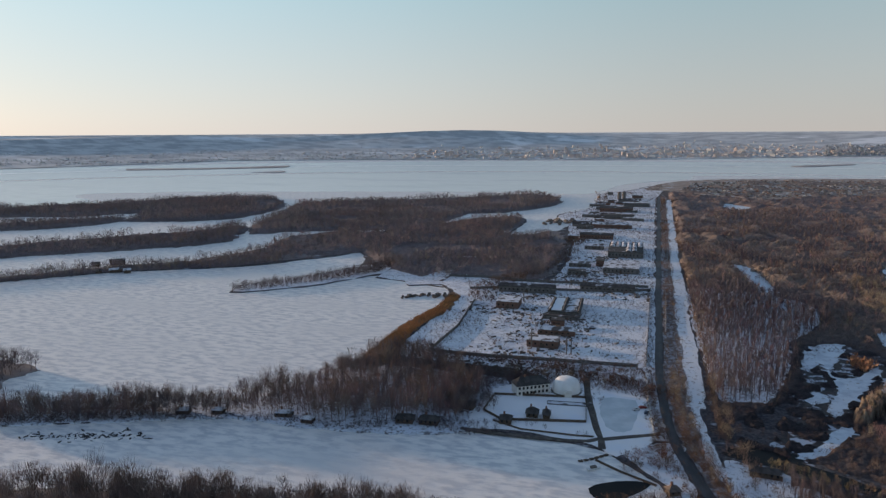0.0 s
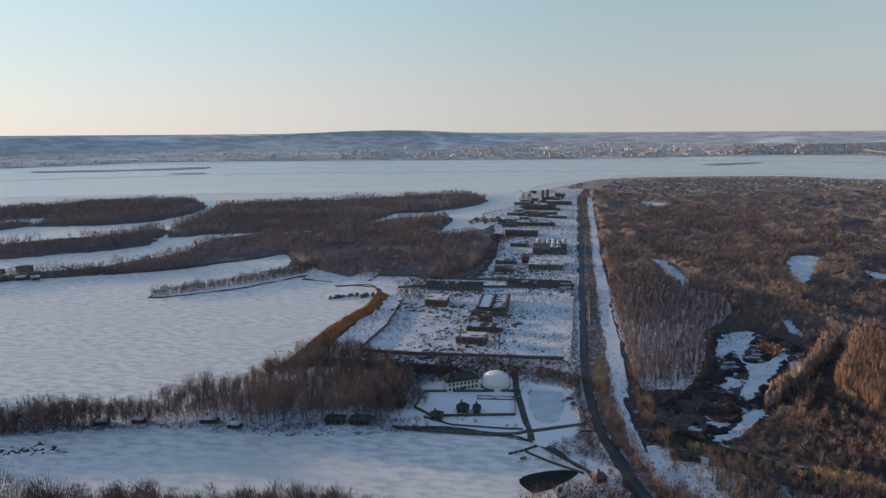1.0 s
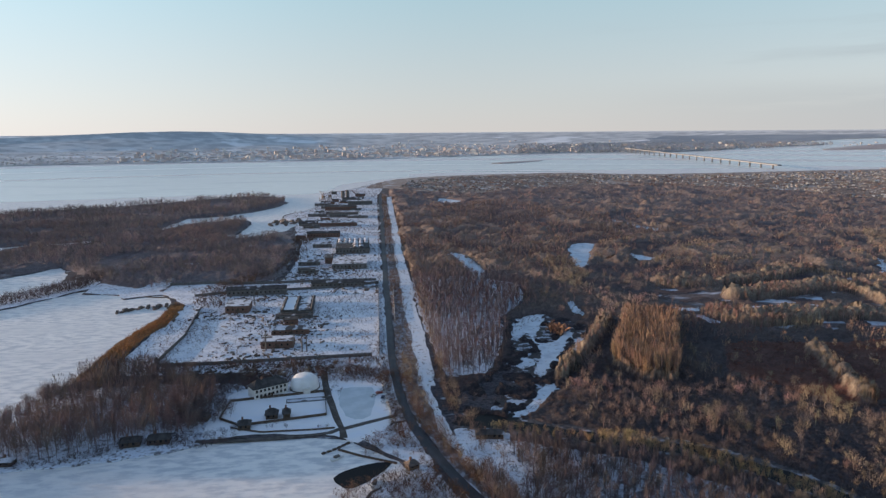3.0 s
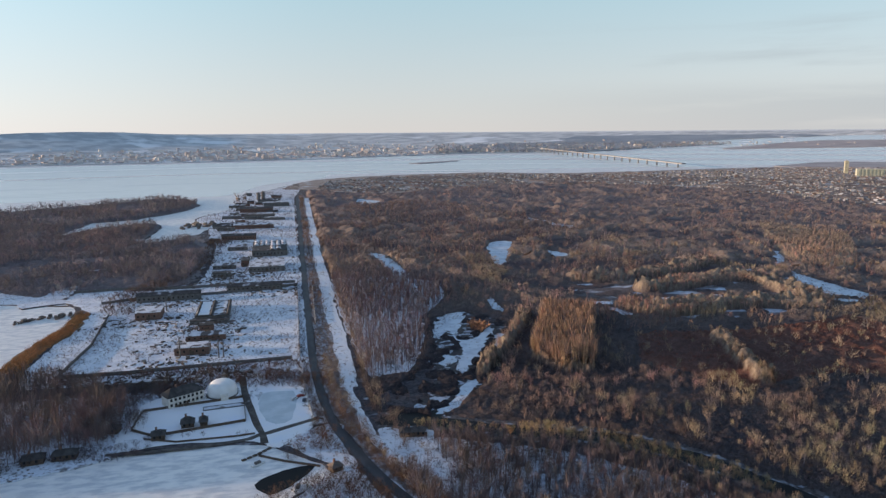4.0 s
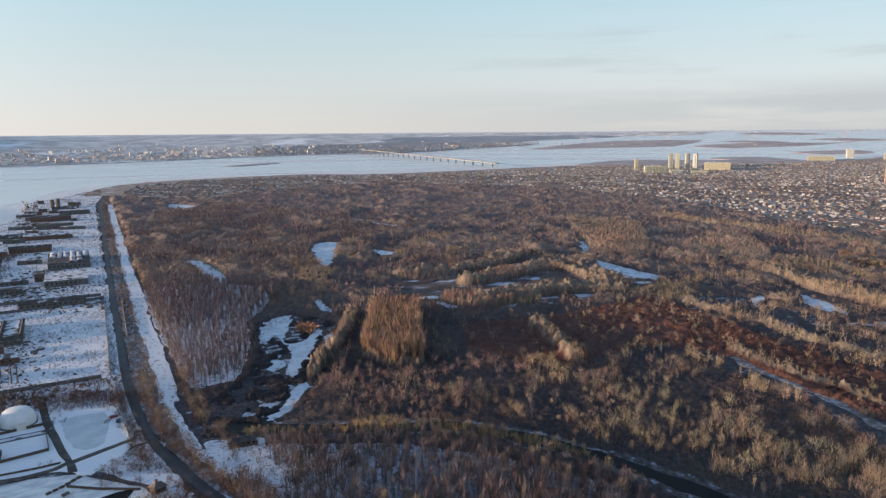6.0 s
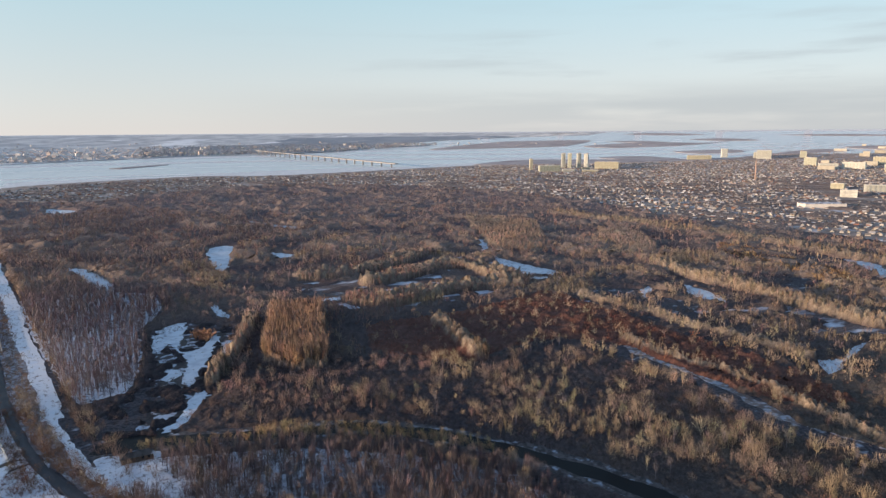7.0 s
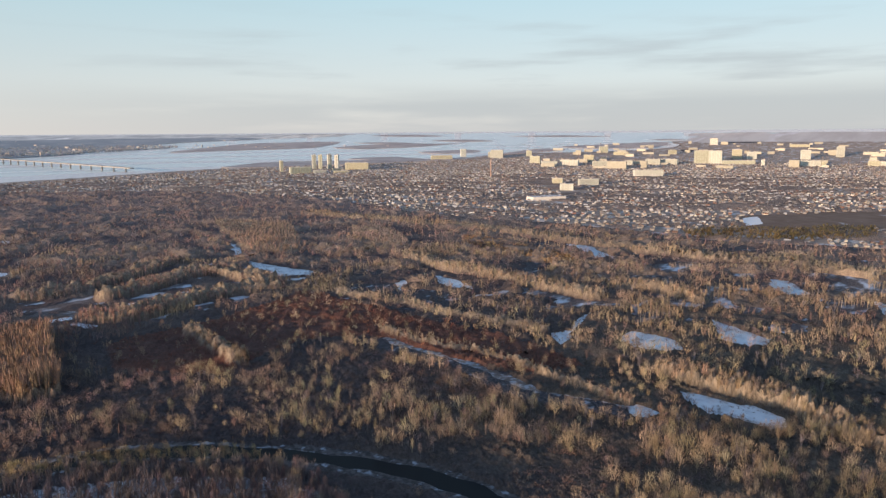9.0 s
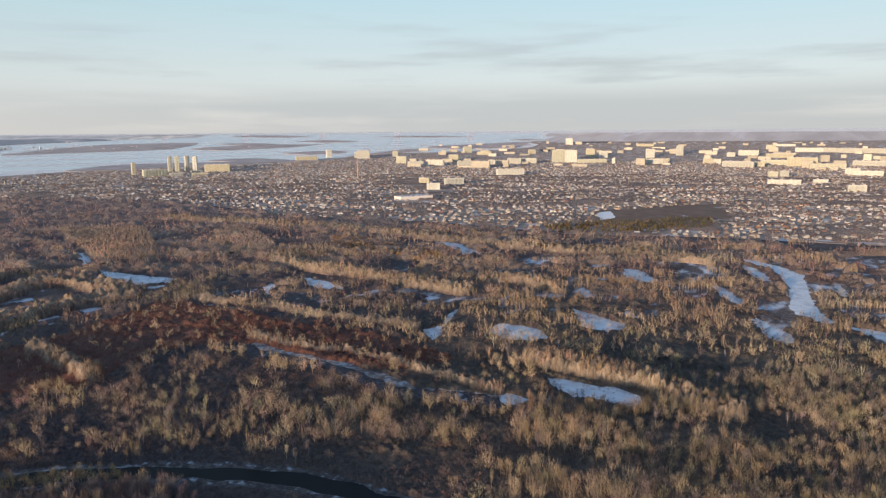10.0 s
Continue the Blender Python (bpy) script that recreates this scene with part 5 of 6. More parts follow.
def tint_named(name, tri, tint):
    me = tint_mesh(name, tri, tint)
    me.materials.clear()
    me.materials.append(M_HOUSE)
    return me


def town():
    rng = np.random.default_rng(304)
    spots = town_spots()
    r = np.hypot(spots[:, 0], spots[:, 1])
    order = np.argsort(r)
    spots = spots[order]
    pairs = house_meshes()
    words = ("white plastered", "beige plastered", "red brick", "grey block", "cream plastered", "brown timber")
    roofs = ("snowy", "dark", "black", "pale", "brown", "snowy")
    for x, y, turn in spots[:280]:
        i = int(rng.integers(6))
        ob = new("house")
        ob.matrix_basis = Matrix.LocRotScale((x, y, 0.85), Euler((0, 0, turn)), (float(rng.uniform(4.6, 7.6)), float(rng.uniform(3.8, 5.4)), float(rng.uniform(2.8, 4.3))))
        tagged(ob, "small " + words[i] + " house with a " + roofs[i] + " gabled roof", "house", "houses at the edge of the town")
        for name, me in zip(("wall", "roof"), pairs[i]):
            c = new(name, me)
            c.parent = ob
    q = spots[280:]
    n = len(q)
    # Three walls in ten are brightened as if sunlit, the others dulled.
    wc = WALLS[rng.integers(6, size=n)] * np.where(rng.random((n, 1)) < 0.3, 1.3, rng.uniform(0.5, 0.95, (n, 1)))
    rc = np.where(rng.random((n, 1)) < 0.10, np.array([(0.64, 0.63, 0.63)]), ROOFS[rng.integers(7, size=n)] * rng.uniform(0.7, 1.2, (n, 1)))
    t, c = settle(unit_house(), q[:, 0], q[:, 1], q[:, 2], rng.uniform(3.8, 7.0, n), rng.uniform(3.4, 5.2, n), rng.uniform(2.6, 4.4, n), wc * 0.95, rc * 0.9)
    soup("town_houses", t, c, M_HOUSE, "thousands of small houses with snowy and dark roofs", "houses")
    garden = [(60, 1830), (225, 1660), (465, 1790), (805, 1830), (1010, 1580), (1095, 1240), (1080, 1005), (965, 640), (985, 445), (930, 215), (960, 40), (1000, -300), (2300, -900), (2300, 1900), (1840, 2280), (980, 2200), (680, 2330), (280, 2260)]

    def hedge(gx, gy):
        lane = patchy(0.94 * gx + 0.34 * gy, 0.3 * (0.94 * gy - 0.34 * gx), 30, 307)
        return np.where((lane > 0.52) & ~inside([(1215, 230), (1415, 35), (1170, 0), (1060, 195)], gx, gy), 1.2 + 3.4 * patchy(gx, gy, 22, 308), 0.0)

    thicket("garden_hedges", garden, ((900, 2300, 9.0),), hedge, lambda gx, gy: mixed(patchy(gx, gy, 50, 309), (0.20, 0.16, 0.15), (0.33, 0.265, 0.23)), "brown bare garden hedges and trees between the houses", "bushes", 310)
    x, y = np.tile(spots[:, 0], 2), np.tile(spots[:, 1], 2)
    x, y = x + rng.uniform(-13, 13, len(x)), y + rng.uniform(-13, 13, len(x))
    k = rng.random(len(x)) < 0.26
    plant("garden_trees", rows_of(x[k], y[k], 7, "round", (0.21, 0.165, 0.138), 305, 0.3), "bare garden trees between the houses", "trees", 306)


town()

BLOCKS_A = [(3410, 1975, 61, 35), (3610, 1855, 30, 40), (2825, 1420, 46, 39), (2605, 1245, 64, 26), (2670, 1185, 76, 31), (3105, 1280, 47, 38), (2655, 1040, 72, 28), (4390, 1710, 58, 50), (2820, 985, 32, 24), (2895, 910, 59, 30), (2960, 860, 68, 28), (2140, 685, 90, 26), (1720, 795, 28, 20), (1555, 695, 32, 19), (1725, 710, 52, 21), (3095, 765, 57, 68), (3110, 710, 55, 68), (7055, 1635, 71, 77), (3655, 735, 46, 58), (3670, 670, 43, 43), (3075, 610, 128, 20), (3040, 510, 13, 28)]
BLOCKS_B = [(4230, 1215, 47, 32), (3980, 1440, 86, 24), (3030, 345, 80, 27), (3715, 440, 43, 55), (2990, 290, 15, 27), (4075, 325, 37, 67), (3130, 135, 38, 26), (3140, 100, 36, 23), (2825, 15, 115, 28), (2885, -55, 42, 24), (3040, -120, 107, 25), (2925, -205, 103, 43), (2780, -275, 114, 23), (2275, -85, 26, 20), (2285, -115, 24, 22), (1955, -100, 77, 16), (2045, -190, 34, 12), (2425, -310, 40, 26), (2410, -350, 73, 18), (1790, -240, 37, 18), (3030, -445, 125, 25), (6310, 795, 145, 26)]
BLOCKS_C = [(5455, -175, 62, 36), (6355, -310, 156, 21), (3950, 60, 39, 26), (4135, -25, 101, 34), (4810, -400, 217, 31), (4620, -605, 372, 34), (3830, -165, 125, 25), (1795, 1945, 11, 41), (1750, 1800, 78, 23), (2045, 1795, 89, 27), (3015, 2060, 113, 21), (3415, 2180, 33, 43), (3335, 1910, 69, 41), (2000, 1980, 15, 56), (2010, 1955, 15, 56), (2025, 1920, 15, 57), (2040, 1895, 15, 55), (1790, 1850, 46, 13), (1830, 1880, 34, 19), (1800, 1755, 44, 10), (1850, 1700, 52, 8), (1905, 1770, 30, 12)]


def apartments():
    rng = np.random.default_rng(311)
    tints = (((0.51, 0.52, 0.42), "cream"), ((0.47, 0.485, 0.44), "pale grey"), ((0.60, 0.615, 0.56), "white"), ((0.49, 0.475, 0.365), "sand-coloured"))
    for i, (x, y, length, height) in enumerate(BLOCKS_A + BLOCKS_B + BLOCKS_C):
        height *= 0.8 if i < len(BLOCKS_A + BLOCKS_B) + 7 else 1.0
        k = float(drawn_in(np.array(x), np.array(y)))
        tint, word = tints[int(rng.integers(4))]
        deep = min(14.0, length * 1.1)
        ob = new("apartment_building")
        ob.matrix_basis = Matrix.LocRotScale((x * k, y * k, LEVEL * (1 - k) + 0.8 * k), Euler((0, 0, -math.atan2(x, y) + float(rng.uniform(-0.35, 0.35)))), (k, k, k))
        tagged(ob, f"{word} panel apartment building of about {max(3, round(height / 3))} storeys", "apartment building", "apartment blocks of the town")
        h = length / 2
        def made(name, bm, col):
            c = part(name, bm, M_BLOCK, ob)
            at = c.data.attributes.new("tint", "FLOAT_COLOR", "POINT")
            at.data.foreach_set("color", np.tile(np.array([*col, 1.0], np.float32), len(c.data.vertices)))
        made("wall", boxes((-h, -deep / 2, 0, h, deep / 2, height)), tint)
        made("roof", boxes((-h - 0.3, -deep / 2 - 0.3, height, h + 0.3, deep / 2 + 0.3, height + 0.8)), (0.5, 0.49, 0.48))
        bm = bmesh.new()
        for s in np.arange(-h + 8, h - 4, 22.0):
            box(bm, s, -2.5, height + 0.8, s + 5, 2.5, height + 3.4)
        if not bm.verts:
            box(bm, -2, -2, height + 0.8, 2, 2, height + 3.0)
        for s in np.arange(-h + 5, h - 6, 10.5):
            made("balcony", boxes((s, -deep / 2 - 1.3, 2.4, s + 4.4, -deep / 2 - 0.13, height - 1.5)), tuple(0.78 * c for c in tint))
        made("stair_head", bm, (0.42, 0.38, 0.34))
        for f in range(max(2, round(height / 3))):
            z = 1.2 + f * 3.0
            if z + 1.4 < height:
                made("storey_glazing", boxes((-h + 1, -deep / 2 - 0.12, z, h - 1, -deep / 2 - 0.02, z + 1.1)), tuple(0.6 * c for c in tint))


apartments()


def city_soup():
    """Blocks behind the town and the whole city on the far bank."""
    rng = np.random.default_rng(321)
    n = 110
    b, r = np.radians(rng.uniform(64, 100, n)), 2700 + 5500 * rng.random(n) ** 1.4
    x, y = r * np.sin(b), r * np.cos(b)
    t1, c1 = settle(unit_block(), x, y, -b + rng.uniform(-0.4, 0.4, n), rng.uniform(18, 75, n), rng.uniform(12, 16, n), rng.choice([9, 12, 16, 16, 16, 28], n), np.array([(0.48, 0.455, 0.38)]) * rng.uniform(0.7, 1.15, (n, 1)), np.tile((0.5, 0.48, 0.46), (n, 1)), 1.0)
    m = 4200
    bb, rr = np.radians(rng.uniform(60, 101, m)), 2500 + 6000 * rng.random(m) ** 1.3
    plant("far_trees", rows_of(rr * np.sin(bb), rr * np.cos(bb), 9, "bush", (0.22, 0.185, 0.18), 322, 0.35), "bare trees between the far houses of the town", "trees", 323)
    soup("town_blocks", t1, c1, M_BLOCK, "low cream blocks and works behind the town", "buildings")
    n = 3600
    b = np.radians(np.concatenate([rng.normal(2, 14, 3200), rng.uniform(-48, 34, 400)]))
    rim = np.interp(np.degrees(b), [-50, -41, -34, -25, -17, -7, 4, 16, 21, 27, 33], [3630, 3760, 4060, 3990, 3870, 3840, 4090, 4830, 4960, 5400, 7000])
    r = rim + 60 + rng.exponential(3000, n)
    x, y = r * np.sin(b), r * np.cos(b)
    tall = rng.random(n) < 0.06
    tall &= np.degrees(b) > -19
    hgt = np.where(tall, rng.choice([14, 18, 24], n), rng.uniform(3, 7, n) * np.where(np.degrees(b) < -19, 0.6, 1.0))
    # Wall colours sit near the bank's tone: haze put into them.
    wc = np.where(rng.random((n, 1)) < 0.6, np.array([(0.60, 0.555, 0.54)]), np.array([(0.54, 0.46, 0.435)])) * rng.uniform(0.8, 1.15, (n, 1))
    turn = -b + rng.uniform(-0.5, 0.5, n)
    length, deep = np.where(tall, rng.uniform(14, 34, n), rng.uniform(8, 26, n)), rng.uniform(10, 16, n)
    m = 8500
    fb = np.radians(rng.uniform(-50, 24, m))
    fr = np.interp(np.degrees(fb), [-50, -41, -34, -25, -17, -7, 4, 16, 21, 27, 33], [3630, 3760, 4060, 3990, 3870, 3840, 4090, 4830, 4960, 5400, 7000]) + 40 + 5200 * rng.random(m) ** 1.5
    fx, fy = fr * np.sin(fb), fr * np.cos(fb)
    k = patchy(fx, fy, 420, 325) > np.where(np.degrees(fb) < -14, 0.48, 0.36)
    # The pale grey tint is painted haze, far lighter than bare twigs.
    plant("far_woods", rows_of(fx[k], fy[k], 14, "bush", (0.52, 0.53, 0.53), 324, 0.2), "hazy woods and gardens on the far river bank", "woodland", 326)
    m = 2600
    fb = np.radians(rng.uniform(12, 35, m))
    fr = np.interp(np.degrees(fb), [4, 16, 21, 27, 33, 36], [4090, 4830, 4960, 5400, 7000, 8000]) + 60 + 3500 * rng.random(m) ** 1.6
    # Haze makes this tint blue; it is put into the colour.
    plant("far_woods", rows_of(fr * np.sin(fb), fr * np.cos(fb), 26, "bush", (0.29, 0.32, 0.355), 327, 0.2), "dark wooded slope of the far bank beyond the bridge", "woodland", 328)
    single = np.flatnonzero(tall)[:240]
    rest = np.ones(n, bool)
    rest[single] = False
    rc = np.tile((0.55, 0.55, 0.57), (n, 1)) * rng.uniform(0.8, 1.2, (n, 1))
    t2, c2 = settle(unit_block(), x[rest], y[rest], turn[rest], length[rest], deep[rest], hgt[rest], wc[rest], rc[rest], 3.0)
    soup("far_city", t2, c2, M_BLOCK, "hazy city of pale blocks along the far bank", "buildings")
    shapes = []
    # Tower colours carry the same painted haze.
    for col in ((0.62, 0.60, 0.58), (0.56, 0.48, 0.44), (0.74, 0.71, 0.68)):
        pair = [tint_mesh(nm, tri, tint) for nm, tri, tint in zip(("wall", "roof"), unit_block(), (col, (0.55, 0.55, 0.57)))]
        for me in pair:
            me.materials.clear()
            me.materials.append(M_BLOCK)
        shapes.append(pair)
    for i in single:
        k = float(drawn_in(x[i], y[i]))
        c = int(rng.integers(3))
        ob = new("tower_block")
        ob.matrix_basis = Matrix.LocRotScale((x[i] * k, y[i] * k, LEVEL * (1 - k) + 3 * k), Euler((0, 0, float(turn[i]))), (float(length[i] * k), float(deep[i] * k), float(hgt[i] * k)))
        tagged(ob, ("pale grey", "brownish", "off-white")[c] + " tower block in the city on the far bank", "tower block", "tower blocks across the river")
        for me in shapes[c]:
            q = new(me.name.split(".")[0], me)
            q.parent = ob


city_soup()


# ======== bridge ========
def bridge():
    a, b = np.array((1500.0, 2430.0)), np.array((1745.0, 4650.0))
    ob = tagged(new("road_bridge"), "long pale concrete road bridge across the frozen river", "bridge")
    n = 44
    t = np.linspace(0, 1, n + 1)
    p = a + (b - a) * t[:, None]
    d = (b - a) / np.linalg.norm(b - a)
    s = np.array([d[1], -d[0]])
    z = 16 + 12 * t
    rows = [spread(*(p + s * w).T, z + h) for w, h in ((-8, -0.6), (-8, 3.2), (8, 3.2), (8, -0.6))]
    faces = [(r * (n + 1) + i, ((r + 1) % 4) * (n + 1) + i, ((r + 1) % 4) * (n + 1) + i + 1, r * (n + 1) + i + 1) for r in range(4) for i in range(n)]
    mesh_object("deck", np.vstack(rows), faces, M_DECK, ob)
    for i in range(1, n, 2):
        q = p[i]
        c = [spread(np.array(q[0] + e * s[0] * 3.2 + f * d[0] * 1.2), np.array(q[1] + e * s[1] * 3.2 + f * d[1] * 1.2), np.array(h)) for h in (0.0, z[i] - 0.6) for e, f in ((-1, -1), (1, -1), (1, 1), (-1, 1))]
        mesh_object("pier", c, [(0, 1, 5, 4), (1, 2, 6, 5), (2, 3, 7, 6), (3, 0, 4, 7)], M_DECK, ob)


bridge()


# ======== factory grounds ========
def shed(name, x, y, w, d, h, turn, roof, wall_mat, roof_mat, label, windows=True, roof_h=1.6, group=""):
    """A long building with its front edge's left corner at x, y."""
    ob = thing(name, x, y, 0.75, turn, label, "industrial building", group)
    part("wall", boxes((0, 0, 0, w, 0.4, h), (0, d - 0.4, 0, w, d, h), (0, 0.4, 0, 0.4, d - 0.4, h), (w - 0.4, 0.4, 0, w, d - 0.4, h)), wall_mat, ob)
    bm = bmesh.new()
    if roof == "flat":
        box(bm, -0.3, -0.3, h, w + 0.3, d + 0.3, h + 0.5)
    else:
        along = w >= d
        m, o = (d / 2, 0.5) if along else (w / 2, 0.5)
        if along:
            prof = [(-o, -o, h - 0.1), (-o, m, h + roof_h), (-o, d + o, h - 0.1)]
            far_side = [(w + o, b, c) for _, b, c in prof]
        else:
            prof = [(-o, -o, h - 0.1), (m, -o, h + roof_h), (w + o, -o, h - 0.1)]
            far_side = [(a, d + o, c) for a, _, c in prof]
        lo = [(a, b, c + 0.35) for a, b, c in prof]
        lf = [(a, b, c + 0.35) for a, b, c in far_side]
        v = [bm.verts.new(q) for q in prof + far_side + lo + lf]
        for f in ((0, 1, 4, 3), (1, 2, 5, 4), (6, 9, 10, 7), (7, 10, 11, 8), (0, 3, 9, 6), (2, 8, 11, 5), (0, 6, 7, 1), (1, 7, 8, 2), (3, 4, 10, 9), (4, 5, 11, 10), (0, 2, 5, 3)):
            bm.faces.new([v[i] for i in f])
        g = bmesh.ops.recalc_face_normals(bm, faces=bm.faces)
    part("roof", bm, roof_mat, ob)
    if windows:
        gap = max(4.0, w / 14)
        for k in range(int((w - 2) / gap)):
            c = 1.5 + k * gap
            a, b, lo, hi = c, c + gap * 0.34, h * 0.38, h * 0.68
            win = part("window", boxes((a, -0.1, lo, a + 0.2, 0.1, hi), (b - 0.2, -0.1, lo, b, 0.1, hi), (a + 0.2, -0.1, lo, b - 0.2, 0.1, lo + 0.2), (a + 0.2, -0.1, hi - 0.2, b - 0.2, 0.1, hi)), M_WOOD, ob)
            part("pane", boxes((a + 0.2, -0.04, lo + 0.2, b - 0.2, 0.04, hi - 0.2)), M_GLASS, win, "dark glass")
        part("door", boxes((w * 0.5 - 1.4, -0.12, 0, w * 0.5 + 1.4, 0.05, min(3.0, h * 0.6))), M_WOOD, ob)
    return ob


FACTORY = "buildings of the old factory"
hall = shed("factory_hall", -76, 551, 25, 50, 4.6, 1.5, "flat", M_CONC, M_TAR, "long grey factory hall with snow between dark roof-lights", True, 1.6, FACTORY)
for x0, x1 in ((2.2, 10.2), (14.0, 22.6)):
    bm = bmesh.new()
    n = 10
    edge = [(x0 + 0.35 * math.sin(2.1 * k + x0), x1 + 0.4 * math.sin(1.7 * k), 3 + 4.4 * k) for k in range(n + 1)]
    low = [[bm.verts.new((a, y, 5.12)), bm.verts.new((b, y, 5.12))] for a, b, y in edge]
    high = [[bm.verts.new((a + 0.3, y, 5.4)), bm.verts.new((b - 0.3, y, 5.4))] for a, b, y in edge]
    for k in range(n):
        bm.faces.new((high[k][0], high[k][1], high[k + 1][1], high[k + 1][0]))
        bm.faces.new((low[k][0], high[k][0], high[k + 1][0], low[k + 1][0]))
        bm.faces.new((low[k][1], low[k + 1][1], high[k + 1][1], high[k][1]))
    for k in (0, n):
        bm.faces.new((low[k][0], low[k][1], high[k][1], high[k][0]))
    bmesh.ops.recalc_face_normals(bm, faces=bm.faces)
    part("roof_snow", bm, M_CLEAN if x0 < 5 else M_ROOFSNOW, hall, "snow lying between the roof ridges")
for x0 in (0.2, 10.8, 23.2):
    bm = bmesh.new()
    v = [bm.verts.new(q) for q in ((x0, 1, 5.12), (x0 + 2.6 * (x0 > 5) + 1.5 * (x0 < 5), 1, 5.12), (x0 + 1.2, 1, 6.3), (x0, 49, 5.12), (x0 + 2.6 * (x0 > 5) + 1.5 * (x0 < 5), 49, 5.12), (x0 + 1.2, 49, 6.3))]
    for f in ((0, 2, 5, 3), (1, 4, 5, 2), (0, 1, 2), (3, 5, 4), (0, 3, 4, 1)):
        bm.faces.new([v[k] for k in f])
    part("roof_light", bm, M_TAR, hall, "dark raised roof-light")
shed("annex", -79, 544, 29, 6, 2.8, 1.5, "flat", M_CONC, M_TAR, "low grey annex in front of the factory hall", True, 1, FACTORY)
shed("brick_workshop", -123, 568, 19, 22, 6.0, 2, "flat", M_BRICK, M_ROOFSNOW, "red brick workshop with a snowy flat roof", True, 1, FACTORY)
shed("storehouse", -134, 630, 53, 12, 5.5, 3, "gable", M_CONC, M_TAR, "long low grey storehouse with a dark roof", True, 2, FACTORY)
shed("ruined_shed", -70, 526, 10, 8, 4, 2, "flat", M_BRICK, M_TAR, "small ruined brick shed among weeds", True, 1, FACTORY)
shed("stable", -76, 499, 27, 8, 4, 2, "gable", M_BRICK, M_ROOFSNOW, "low brick outbuilding with a snowy ridge roof", True, 1.6, FACTORY)
shed("boiler_house", -79, 467, 22, 12, 5.2, 0, "flat", M_BRICK, M_ROOFSNOW, "dark brick boiler house with a snowy flat roof", True, 1, FACTORY)
vault = shed("vaulted_hall", -46, 842, 41, 76, 6.5, 1, "flat", M_CONC, M_TAR, "large hall with a row of snowy roof vaults", True, 1, FACTORY)
for i in range(6):
    for j in range(2):
        if j == 0 and i not in (3, 4):
            continue
        bm = bmesh.new()
        n = 8
        x0, y0, wd, ln = 1.5 + i * 6.6, 4 + j * 36, 5.8, 33
        ring = [[bm.verts.new((x0 + wd / 2 - wd / 2 * math.cos(math.pi * k / n), yy, 7.0 + 1.7 * math.sin(math.pi * k / n))) for k in range(n + 1)] for yy in (y0, y0 + ln)]
        for k in range(n):
            bm.faces.new((ring[0][k], ring[0][k + 1], ring[1][k + 1], ring[1][k]))
        bm.faces.new(ring[0])
        bm.faces.new(ring[1][::-1])
        part("roof_vault", bm, M_ROOFSNOW, vault, "snow-covered roof vault")
shed("warehouse", -45, 744, 37, 46, 6, 1, "flat", M_CONC, M_ROOFSNOW, "wide warehouse with a snow-covered flat roof", True, 1, FACTORY)
shed("garage", -80, 726, 18, 10, 4.5, 1, "flat", M_CONC, M_TAR, "low grey garage block in the snow", True, 1, FACTORY)
shed("garage", -84, 771, 24, 9, 4.5, 1, "gable", M_CONC, M_ROOFSNOW, "low garage with a snowy ridge roof", True, 1.2, FACTORY)
shed("storehouse", -93, 983, 46, 12, 6, 1, "gable", M_BRICK, M_TAR, "long brick storehouse with a dark roof", True, 2.2, FACTORY)
shed("storehouse", -78, 893, 24, 14, 5, 1, "gable", M_CONC, M_ROOFSNOW, "grey storehouse with a snowy roof", True, 2, FACTORY)
shed("brick_shed", -55, 780, 9, 22, 6.5, 1, "flat", M_BRICK, M_TAR, "dark brick shed beside the warehouse", True, 1, FACTORY)
shed("storehouse", -60, 655, 50, 10, 4.5, 1, "gable", M_CONC, M_TAR, "low dark storehouse along the yard wall", True, 1.6, FACTORY)
shed("storehouse", -85, 1100, 60, 14, 6, 1, "gable", M_BRICK, M_ROOFSNOW, "long brick storehouse with a snowy roof", True, 2, FACTORY)
shed("storehouse", -75, 1220, 50, 18, 7, 1, "flat", M_CONC, M_TAR, "grey storehouse near the port", True, 2, FACTORY)
shed("storehouse", -90, 1330, 60, 22, 7, 1, "gable", M_BRICK, M_TAR, "dark brick storehouse near the port", True, 2, FACTORY)
shed("storehouse", -50, 1430, 50, 18, 8, 1, "flat", M_CONC, M_ROOFSNOW, "grey port storehouse with a snowy roof", True, 2, FACTORY)


def port_sheds():
    rng = np.random.default_rng(331)
    for k in range(30):
        y = float(rng.uniform(880, 1760))
        x = float(rng.uniform(-118, -32))
        w, d = float(rng.uniform(10, 34)), float(rng.uniform(7, 12))
        dark = rng.random() < 0.6
        shed("port_shed", x, y, min(w, 2 - x), d, float(rng.uniform(3, 6)), float(rng.uniform(-4, 4)), "gable" if rng.random() < 0.6 else "flat", M_BRICK if rng.random() < 0.5 else M_CONC, M_TAR if dark else M_ROOFSNOW, "low port shed with a " + ("dark" if dark else "snowy") + " roof", rng.random() < 0.4, 1.5, "sheds of the port")


port_sheds()


